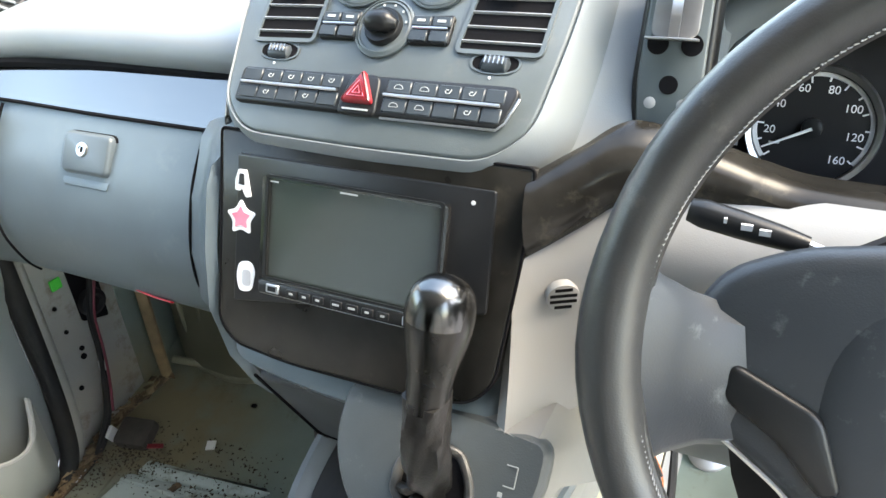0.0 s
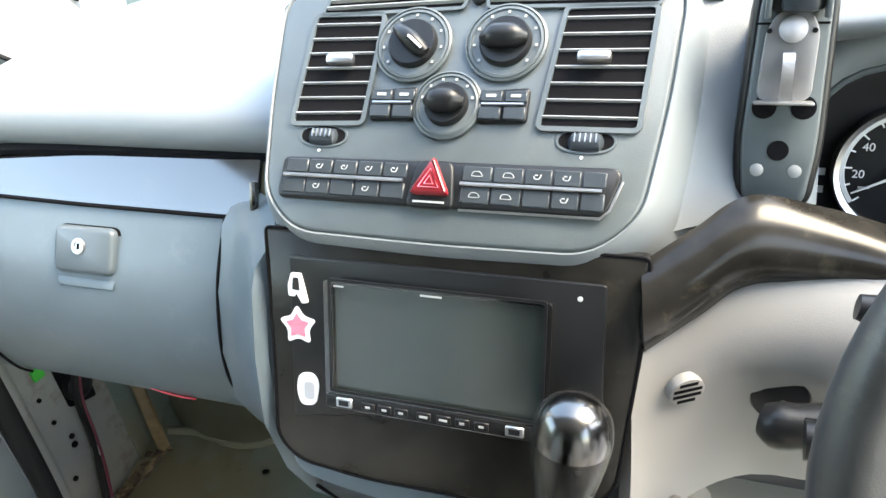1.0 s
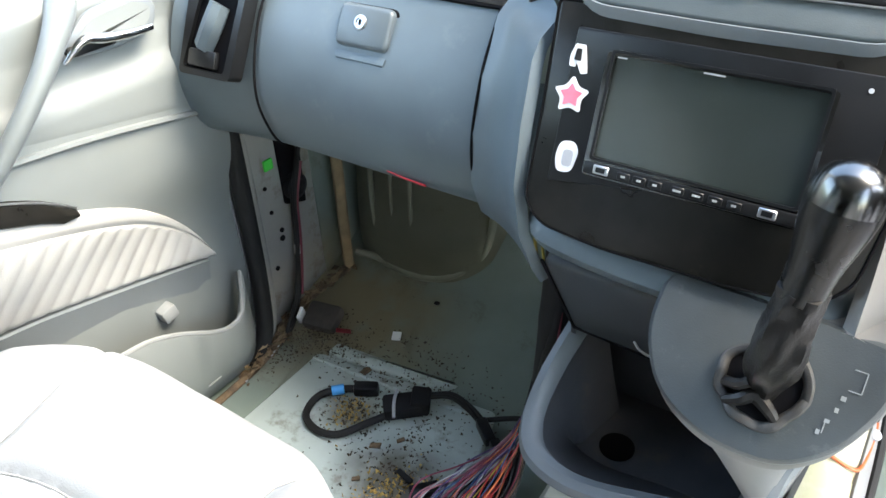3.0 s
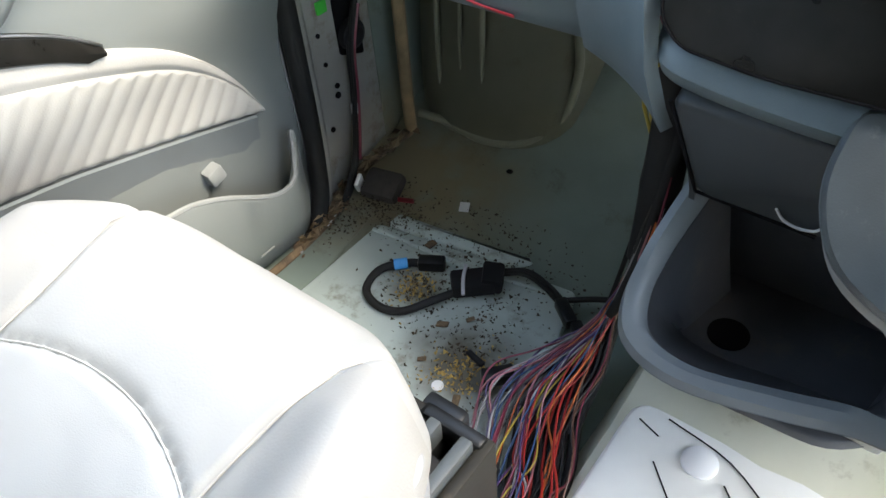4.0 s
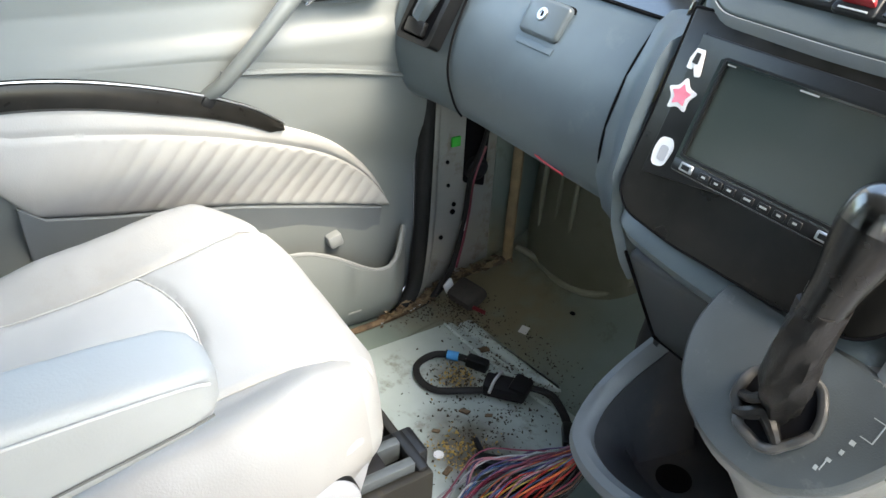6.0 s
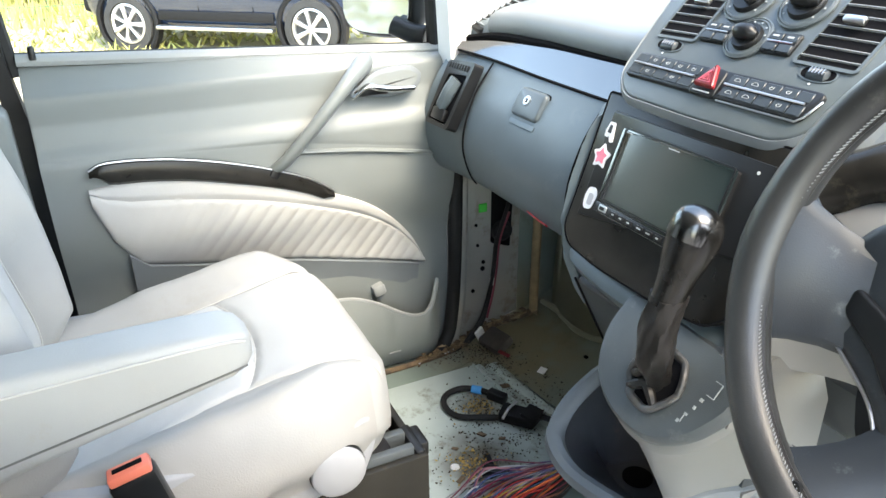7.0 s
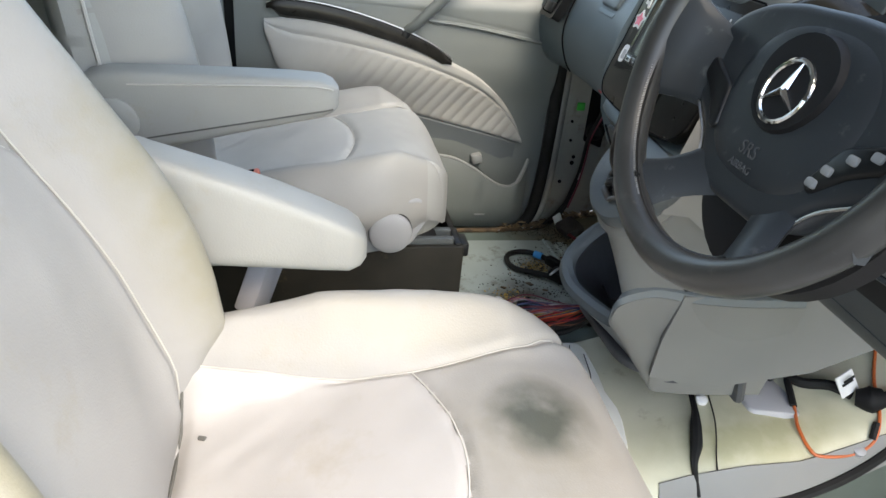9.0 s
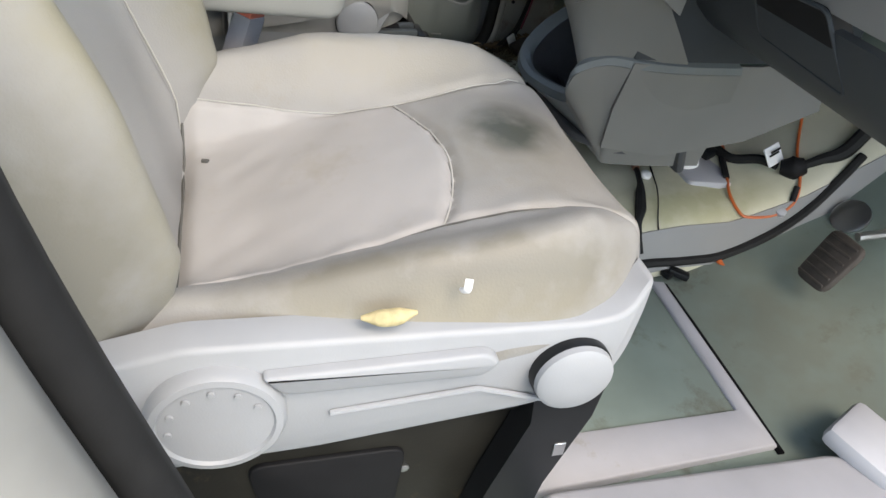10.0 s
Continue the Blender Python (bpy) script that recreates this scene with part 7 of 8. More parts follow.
    # pocket front with a scooped lip
    def lip(y):
        return lerp_table(y, [(-0.10, 0.26), (0.15, 0.232), (0.34, 0.222), (0.42, 0.210), (0.48, 0.178), (0.53, 0.142), (0.575, 0.127), (0.61, 0.145), (0.63, 0.20)])
    rows = []
    for y in np.linspace(-0.10, 0.635, 34):
        e = min(1.0, (0.655 - y) / 0.06)
        d = 0.075 * e ** 0.5
        rows.append([(xface(y, 0.1) + 0.004, y, -0.03), (xface(y, 0.1) + d * 0.7, y, 0.0), (xface(y, 0.1) + d, y, 0.06), (xface(y, 0.2) + d, y, lip(y) - 0.006), (xface(y, 0.2) + d - 0.004, y, lip(y)), (xface(y, 0.2) + d - 0.012, y, lip(y) - 0.006), (xface(y, 0.1) + d - 0.012, y, 0.06), (xface(y, 0.1), y, 0.03)])
    part("pocket", sheet(B(), rows, -0.002), DOOR_GREY, door, "grey door pocket with a scooped lip")
    part("lip_bead", tube(B(), [(xface(y, 0.2) + 0.075 * min(1.0, (0.655 - y) / 0.06) ** 0.5 - 0.003, y, lip(y) + 0.001) for y in np.linspace(-0.10, 0.632, 24)], 0.004, 6, 2), DOOR_LIGHT, door)
    part("pocket_tab", box(B(), (-0.955, 0.495, 0.186), (0.03, 0.030, 0.028), pose(0, 0, 0, 15, 0, 0), 0.005), DOOR_LIGHT, door)
    part("scuff", box(B(), (xface(0.5, 0.05) + 0.0755, 0.505, 0.045), (0.002, 0.03, 0.004), None, 0.0008, 1), DOOR_LIGHT, door)
    # grab handle
    bm = B()
    tube(bm, [(-0.918, 0.276, 0.528), (-0.898, 0.298, 0.552), (-0.882, 0.345, 0.606), (-0.880, 0.395, 0.658), (-0.892, 0.432, 0.692), (-0.918, 0.462, 0.708), (-0.95, 0.485, 0.712)], 0.017, 14, 6, radii=[0.016, 0.0165, 0.0175, 0.019, 0.022, 0.026, 0.028], flat=0.7)
    part("grab_handle", bm, DOOR_GREY, door, "slanting grab handle")
    part("handle_foot", box(B(), (-0.912, 0.272, 0.522), (0.022, 0.020, 0.020), pose(0, 0, 0, -40, 0, 0), 0.004), BLACK, door)
    # inner door release in its cup
    hp = Plane((-0.922, 0.52, 0.672), (0, 1, 0), (-0.12, 0, 1))
    cup = rounded([(-0.085, -0.015), (0.0, -0.024), (0.07, -0.016), (0.088, 0.016), (0.06, 0.038), (-0.02, 0.032)], 0.02, 5)
    part("handle_cup", slab(B(), hp, cup, -0.006, 0.0035, 0.002), DASH_TOP, door, "recessed handle cup")
    part("handle_shadow", slab(B(), hp, inset([Vector(q) for q in cup], -0.010), 0.0036, 0.0042), DOOR_GREY, door)
    part("release_handle", tube(B(), [hp.p(-0.075, -0.020, 0.008), hp.p(-0.045, 0.002, 0.018), hp.p(-0.02, -0.002, 0.02), hp.p(0.02, -0.008, 0.018), hp.p(0.06, -0.010, 0.014)], 0.006, 10, 5, radii=[0.003, 0.006, 0.007, 0.006, 0.005]), CHROME, door, "chrome release lever")
    part("release_back", pbox(B(), hp, -0.03, -0.010, 0.006, (0.07, 0.014, 0.006), 0.003), BLACK, door)
    part("crease", tube(B(), [xo(0.30, 0.560, 0.003), xo(0.45, 0.545, 0.004), xo(0.60, 0.52, 0.003), xo(0.675, 0.505, 0.002)], 0.005, 6, 4), DOOR_GREY, door)
    # wing mirror outside the pane
    mc = Vector((-1.135, 0.600, 0.815))
    hs = B()
    rings = []
    for dy, s in ((-0.012, 0.92), (0.0, 1.0), (0.03, 1.0), (0.07, 0.86), (0.095, 0.55), (0.105, 0.2)):
        rings.append([mc + Vector((0.85, 0.53, 0)) * (0.105 * s * math.copysign(abs(math.cos(a)) ** 0.65, math.cos(a))) + Vector((-0.53, 0.85, 0)) * dy + Vector((0, 0, 0.082 * s * math.copysign(abs(math.sin(a)) ** 0.65, math.sin(a)))) for a in np.linspace(0, 2 * math.pi, 28, endpoint=False)])
    mh = part("mirror_housing", loft(hs, rings), BLACK, door, "black wing mirror housing")
    mp = Plane(mc + Vector((0.53, -0.85, 0)) * 0.016, (0.85, 0.53, 0), (-0.03, 0.042, 1))
    part("mirror_glass", slab(B(), mp, [(0.092 * math.copysign(abs(math.cos(a)) ** 0.65, math.cos(a)), 0.070 * math.copysign(abs(math.sin(a)) ** 0.65, math.sin(a))) for a in np.linspace(0, 2 * math.pi, 28, endpoint=False)], -0.006, 0.004), MIRROR, mh, "mirror glass")
    part("mirror_arm", tube(B(), [(-1.06, 0.60, 0.77), (-1.03, 0.63, 0.755), (-1.01, 0.655, 0.75)], 0.022, 10, 4), BLACK, mh)


build_door()


# ---------------------------------------------------------------- seats
def build_seat(at, worn, arm_side, arm_profile, lean_deg, label):
    """Local places: x across, y forward from the knob's line, z from the floor."""
    seat = thing("bucket_seat", at, label, "seat", "front seats")
    CUSH, BACK = (LEATHER_WORN, BACK_WORN) if worn else (LEATHER, LEATHER)

    def P(name, bm, mat, parent=seat, lab=""):
        return part(name, bm, mat, parent, lab, local=True)

    def across(k):
        """Columns from side to side, with one on each seam and more beside it."""
        k = min(0.92, k)
        mid = [k * math.copysign(1 - (1 - abs(v)) ** 1.5, v) for v in [float(q) for q in np.linspace(-1, 1, 57)]]
        end = [k + (1 - k) * v ** 1.4 * (1 - v) + (1 - k) * v * v for v in [float(q) for q in np.linspace(0, 1, 26)][1:]]
        return [-v for v in end[::-1]] + mid + end

    def width(y):
        return soft_table(y, [(-0.47, 0.21), (-0.40, 0.245), (-0.25, 0.262), (-0.05, 0.268), (0.015, 0.254), (0.055, 0.235), (0.085, 0.207), (0.108, 0.166), (0.124, 0.108), (0.133, 0.04)])

    def crown(y):
        return soft_table(y, [(-0.47, 0.300), (-0.40, 0.300), (-0.30, 0.318), (-0.15, 0.362), (-0.03, 0.388), (0.03, 0.390), (0.075, 0.380), (0.105, 0.358), (0.124, 0.330), (0.133, 0.300)])

    def seam_x(y):
        return soft_table(y, [(-0.40, 0.170), (-0.28, 0.160), (-0.18, 0.146), (-0.10, 0.138), (0.0, 0.146), (0.07, 0.165), (0.14, 0.19)])

    def seam_y(x):
        return (-0.112 if worn else -0.098) + 0.036 * (1 - (x / 0.138) ** 2)

    def top(x, y):
        w = width(y)
        u = min(1.0, abs(x) / w)
        ends = min(1, max(0, (y + 0.47) / 0.1)) * min(1, max(0, (0.13 - y) / 0.12))
        bol = 0.034 * ends * math.exp(-((u - 0.80) / 0.17) ** 2) * (1.0 if y < 0.0 else 1 - 0.6 * y / 0.13)
        bol += 0.018 * max(0, min(1, (-0.1 - y) / 0.25)) * (1 if u > 0.62 else (u / 0.62) ** 6)
        if worn and x < 0:
            bol += 0.050 * min(1, max(0, (u - 0.55) / 0.2)) * min(1, max(0, (0.0 - y) / 0.22)) * min(1, max(0, (y + 0.47) / 0.08))
        fall = 0.075 * max(0, (u - 0.80) / 0.20) ** 2.2
        g = math.exp(-((abs(x) - seam_x(y)) / 0.0055) ** 2) * min(1, max(0, (0.115 - y) / 0.03))
        if abs(x) < seam_x(y):
            g = max(g, math.exp(-((y - seam_y(x)) / 0.0055) ** 2), 1.6 * math.exp(-((y + 0.375) / 0.010) ** 2))
        near = min(abs(abs(x) - seam_x(y)), abs(y - seam_y(x)) if abs(x) < 0.15 else 1)
        pucker = 0.0020 * math.exp(-(near / 0.03) ** 2) * noise.noise((x * 38, y * 38, 3.3 + worn))
        gather = math.exp(-((y + 0.30) / 0.07) ** 2) * min(1.0, max(0.0, (abs(x) - 0.03) / 0.05)) * (1 if abs(x) < seam_x(y) else 0.25)
        pucker += 0.0045 * gather * noise.noise((x * 30 + y * 22, y * 6, 6.2 + worn))
        wrinkle = 0.0034 * noise.noise((x * 9, y * 12, 0.3 + worn)) + 0.0012 * noise.noise((x * 26, y * 30, 2.1)) + pucker
        return crown(y) + bol - fall + wrinkle - 0.0068 * g
    ys = np.concatenate([np.linspace(-0.47, 0.09, 100), np.linspace(0.094, 0.133, 12)])
    rings = []
    for y in [float(v) for v in ys]:
        w = width(y)
        row = [Vector((u * w, y, top(u * w, y))) for u in across(seam_x(y) / w)]
        zlow = lerp_table(y, [(-0.47, 0.24), (0.05, 0.26), (0.133, 0.265)])
        side = [Vector((w * 0.985, y, row[-1].z - 0.02)), Vector((w * 0.955, y, (row[-1].z + zlow) / 2)), Vector((w * 0.92, y, zlow))]
        rings.append(row + side + [Vector((-v.x, v.y, v.z)) for v in side[::-1]])
    cushion = P("cushion", loft(B(), rings), CUSH, seat, "stained pale leather seat cushion" if worn else "pale grey leather seat cushion")
    reface(cushion, WORN_INSERT if worn else PALE_INSERT, lambda c: c.z > 0.28 and abs(c.x) < seam_x(c.y) and c.y < seam_y(c.x))
    if not worn:
        reface(cushion, BOLSTER, lambda c: abs(c.x) > seam_x(c.y) and c.y < 0.06)

    def on(x, y, lift=0.0020):
        return Vector((x, y, top(x, y) + lift))
    for s in (-1, 1):
        P("seam", tube(B(), [on(s * seam_x(y), y) for y in np.linspace(-0.39, 0.10, 15)], 0.0011, 5, 2), CREASE if s > 0 and worn else PIPING, cushion, "stitched seam")
    P("seam", tube(B(), [on(x, seam_y(x)) for x in np.linspace(-0.137, 0.137, 11)], 0.0011, 5, 2), PIPING, cushion, "stitched seam")
    P("seam", tube(B(), [on(x, -0.375, 0.0005) for x in np.linspace(-0.168, 0.168, 9)], 0.0022, 5, 2), CREASE, cushion, "deep seam")
    if worn:
        P("mark", tube(B(), [on(-0.107, -0.352, 0.001), on(-0.103, -0.345, 0.001)], 0.003, 6, smooth=False), CREASE, cushion)
        P("chip", tube(B(), [(0.256, -0.126, 0.386), (0.262, -0.124, 0.392), (0.258, -0.122, 0.400)], 0.004, 6, 3, flat=0.6), WHITE, cushion, "white chip in the leather")
        P("chip", tube(B(), [(0.258, -0.214, 0.366), (0.263, -0.190, 0.368), (0.261, -0.166, 0.370)], 0.007, 10, 5, radii=[0.002, 0.008, 0.008, 0.002]), FOAM, cushion, "worn-through yellow foam")
    # backrest
    lean = radians(lean_deg)
    bp = Plane((0, -0.375, 0.30), (1, 0, 0), (0, -math.sin(lean), math.cos(lean)))
    fwd = -bp.n if bp.n.y < 0 else bp.n

    def bwidth(s):
        return soft_table(s, [(0.0, 0.215), (0.06, 0.245), (0.18, 0.262), (0.32, 0.258), (0.45, 0.235), (0.55, 0.205), (0.62, 0.180), (0.66, 0.150), (0.69, 0.09)])

    def bseam_x(s):
        return soft_table(s, [(0.0, 0.150), (0.15, 0.148), (0.30, 0.138), (0.45, 0.118), (0.58, 0.10), (0.68, 0.085)])

    def bseam_s(x):
        return 0.36 + 0.085 * (1 - (x / 0.125) ** 2)

    def bfront(x, s):
        u = min(1.0, abs(x) / bwidth(s))
        ends = min(1, s / 0.08) * min(1, max(0.0, (0.66 - s) / 0.15))
        base = 0.020 * math.sin(math.pi * min(1, s / 0.5)) - 0.045 * max(0, (s - 0.56) / 0.13) ** 2
        bol = (0.066 + (0.016 * math.exp(-((s - 0.20) / 0.13) ** 2) if worn else 0)) * ends * math.exp(-((u - 0.78) / 0.18) ** 2) * (0.45 + 0.55 * min(1, s / 0.5) if worn and x > 0 else 1)
        fall = 0.09 * max(0, (u - 0.80) / 0.20) ** 2.2
        g = math.exp(-((abs(x) - bseam_x(s)) / 0.0070) ** 2)
        if abs(x) < bseam_x(s):
            g = max(g, math.exp(-((s - bseam_s(x)) / 0.006) ** 2))
        return base + bol - fall + 0.003 * noise.noise((x * 9, s * 10, 5.5 + worn)) + 0.001 * noise.noise((x * 26, s * 26, 7.5 + worn)) - 0.0105 * g
    rings = []
    for s in [float(v) for v in np.concatenate([np.linspace(0.0, 0.62, 80), np.linspace(0.626, 0.69, 12)])]:
        w = bwidth(s)
        row = [bp.p(u * w, s, 0) + fwd * bfront(u * w, s) for u in across(bseam_x(s) / w)]
        back = -0.115 + 0.05 * max(0, (s - 0.55) / 0.14) ** 2
        side = [bp.p(w * 1.0 + 0.003, s, 0) + fwd * (back * 0.45 - 0.03), bp.p(w * 0.97, s, 0) + fwd * back * 0.85, bp.p(w * 0.85, s, 0) + fwd * back]
        rings.append(row + side + [Vector((-v.x, v.y, v.z)) for v in side[::-1]])
    rest = P("backrest", loft(B(), rings), BACK, seat, "worn pale leather backrest" if worn else "pale grey leather backrest")
    if not worn:
        up = bp.p(0, 0, 0)
        reface(rest, BOLSTER, lambda c: abs(c.x) > bseam_x((c - up).dot(bp.v)) and abs(c.x) < 0.99 * bwidth((c - up).dot(bp.v)))
        reface(rest, PALE_INSERT, lambda c: (c - up).dot(fwd) > -0.06 and abs(c.x) < bseam_x((c - up).dot(bp.v)) and (c - up).dot(bp.v) < bseam_s(c.x))

    def onb(x, s, lift=0.0022):
        return bp.p(x, s, 0) + fwd * (bfront(x, s) + lift)
    for s in (-1, 1):
        P("seam", tube(B(), [onb(s * bseam_x(b), b) for b in np.linspace(0.02, 0.66, 15)], 0.0011, 5, 2), PIPING, rest, "stitched seam")
        P("piping", tube(B(), [bp.p(s * (bwidth(b) * 0.998 + 0.002), b, 0) + fwd * (-0.048 if b < 0.6 else -0.055) for b in (0.05, 0.15, 0.28, 0.40, 0.52, 0.60, 0.655)], 0.003, 6, 5), PIPING, rest, "pale piping")
    P("seam", tube(B(), [onb(x, bseam_s(x)) for x in np.linspace(-0.124, 0.124, 11)], 0.0011, 5, 2), PIPING, rest, "stitched seam")
    # headrest on two posts
    hc = bp.p(0, 0.845, 0) + fwd * -0.03
    rings = []
    for i in range(13):
        a = math.pi * i / 12
        w, h = 0.135 * max(0.02, math.sin(a)) ** 0.45, 0
        rings.append([hc + bp.v * (-math.cos(a)) * 0.095 + Vector((w * math.copysign(abs(math.cos(b)) ** 0.7, math.cos(b)), 0, 0)) + fwd * 0.052 * max(0.05, math.sin(a)) ** 0.5 * math.sin(b) for b in np.linspace(0, 2 * math.pi, 24, endpoint=False)])
    head = P("headrest", loft(B(), rings), CUSH if not worn else LEATHER, seat)
    for x in (-0.055, 0.055):
        P("post", tube(B(), [bp.p(x, 0.665, 0) + fwd * -0.045, bp.p(x, 0.79, 0) + fwd * -0.03], 0.007, 10, smooth=False), CHROME, head)
        P("post_socket", lathe(B(), bp.p(x, 0.672, 0) + fwd * -0.045, bp.v, [(0.018, 0), (0.018, 0.018), (0.012, 0.022)], 16), SEAT_PLASTIC, head)
    # armrest: a flat-sided padded bar, deep at its pivot and thin at its tip
    s = arm_side
    rings = []
    for y, hi, lo in arm_profile:
        w = soft_table(y, [(arm_profile[0][0], 0.026), (arm_profile[0][0] + 0.03, 0.033), (arm_profile[-1][0] - 0.05, 0.036), (arm_profile[-1][0] - 0.012, 0.031), (arm_profile[-1][0], 0.018)])
        h, c = (hi - lo) / 2, Vector((s * 0.292, y, (hi + lo) / 2))
        rings.append([c + Vector((w * math.copysign(abs(math.cos(b)) ** 0.32, math.cos(b)), 0, h * math.copysign(abs(math.sin(b)) ** 0.32, math.sin(b)))) for b in np.linspace(0, 2 * math.pi, 40, endpoint=False)])
    arm = P("armrest", loft(B(), rings), ARM_WORN, seat, "padded folding armrest")
    pv = Vector((s * 0.326, arm_profile[3][0] + 0.012, (arm_profile[3][1] * 0.46 + arm_profile[3][2] * 0.54)))
    P("pivot_cap", lathe(B(), pv, (s, 0, 0), [(0.036, 0), (0.036, 0.004), (0.031, 0.007), (0.01, 0.008)], 28), ARM_WORN, arm, "round pivot cap")
    for k, mat in ((0.36, PIPING), (-0.30, CREASE)):
        P("seam", tube(B(), [(s * (0.292 + soft_table(y, [(arm_profile[0][0], 0.028), (arm_profile[4][0], 0.0335), (arm_profile[-3][0], 0.0365), (arm_profile[-1][0], 0.019)])), y, (hi + lo) / 2 + k * (hi - lo)) for y, hi, lo in arm_profile[4:-1]], 0.0013, 6, 3), mat, arm, "stitched seam")
    # side shields
    d = 0.0 if worn else 0.020
    for s in (-1, 1):
        sp = Plane((s * (0.252 - d), 0, 0), (0, s, 0), (0, 0, 1))
        out = rounded([(s * -0.45, 0.335), (s * -0.36, 0.355), (s * -0.10, 0.346), (s * 0.0, 0.343), (s * 0.04, 0.348), (s * 0.082, 0.366 if worn else 0.322), (s * 0.084, 0.332 if worn else 0.312), (s * 0.064, 0.286), (s * 0.035, 0.252), (s * -0.05, 0.234), (s * -0.25, 0.212), (s * -0.42, 0.205), (s * -0.46, 0.25)], 0.012, 4)
        bm = slab(B(), sp, out, -0.02, 0.016, 0.006)
        for v in bm.verts:
            v.co.x -= s * (9.0 if worn else 13.0) * max(0.0, v.co.y - 0.018) ** 2
        sh = P("side_shield", bm, SEAT_PLASTIC, seat, "grey plastic side shield")
        if s > 0:
            P("height_knob", lathe(B(), (0.262 - d, -0.008, 0.285), (1, 0.0, 0.0), [(0.041, 0), (0.041, 0.014), (0.040, 0.016)], 32), BLACK, sh, "black rim")
            P("knob_face", lathe(B(), (0.278 - d, -0.008, 0.285), (1, 0, 0), [(0.040, 0), (0.039, 0.006), (0.034, 0.010), (0.01, 0.011)], 32), SEAT_PLASTIC, sh, "round grey knob")
            if worn:
                P("recline_wheel", lathe(B(), (0.262, -0.338, 0.276), (1, 0, 0), [(0.060, 0), (0.060, 0.014), (0.056, 0.020), (0.050, 0.021), (0.048, 0.018), (0.02, 0.019)], 40), SEAT_PLASTIC, sh, "round recliner wheel")
                for k in range(6):
                    a = 0.5 + k * 0.55
                    P("stud", lathe(B(), (0.281, -0.338 + 0.040 * math.cos(a), 0.276 + 0.040 * math.sin(a)), (1, 0, 0), [(0.0035, 0), (0.003, 0.002)], 10), SEAT_PLASTIC, sh)
                P("lever", slab(B(), Plane((0.268, 0, 0), (0, 1, 0), (0, 0, 1)), rounded([(-0.30, 0.325), (-0.10, 0.328), (-0.085, 0.315), (-0.10, 0.300), (-0.28, 0.302)], 0.008), 0, 0.012, 0.004), SEAT_PLASTIC, sh)
                P("groove", tube(B(), [(0.2685, -0.24, 0.262), (0.2685, -0.10, 0.272), (0.2685, 0.0, 0.235)], 0.003, 6, smooth=False), SEAT_PLASTIC, sh)
    P("hinge_cover", slab(B(), Plane((0.245, 0, 0), (0, 1, 0), (0, 0, 1)), rounded([(-0.60, 0.26), (-0.455, 0.25), (-0.450, 0.34), (-0.475, 0.43), (-0.50, 0.50), (-0.57, 0.50)], 0.03, 4), -0.02, 0.014, 0.006), SEAT_PLASTIC)
    return seat


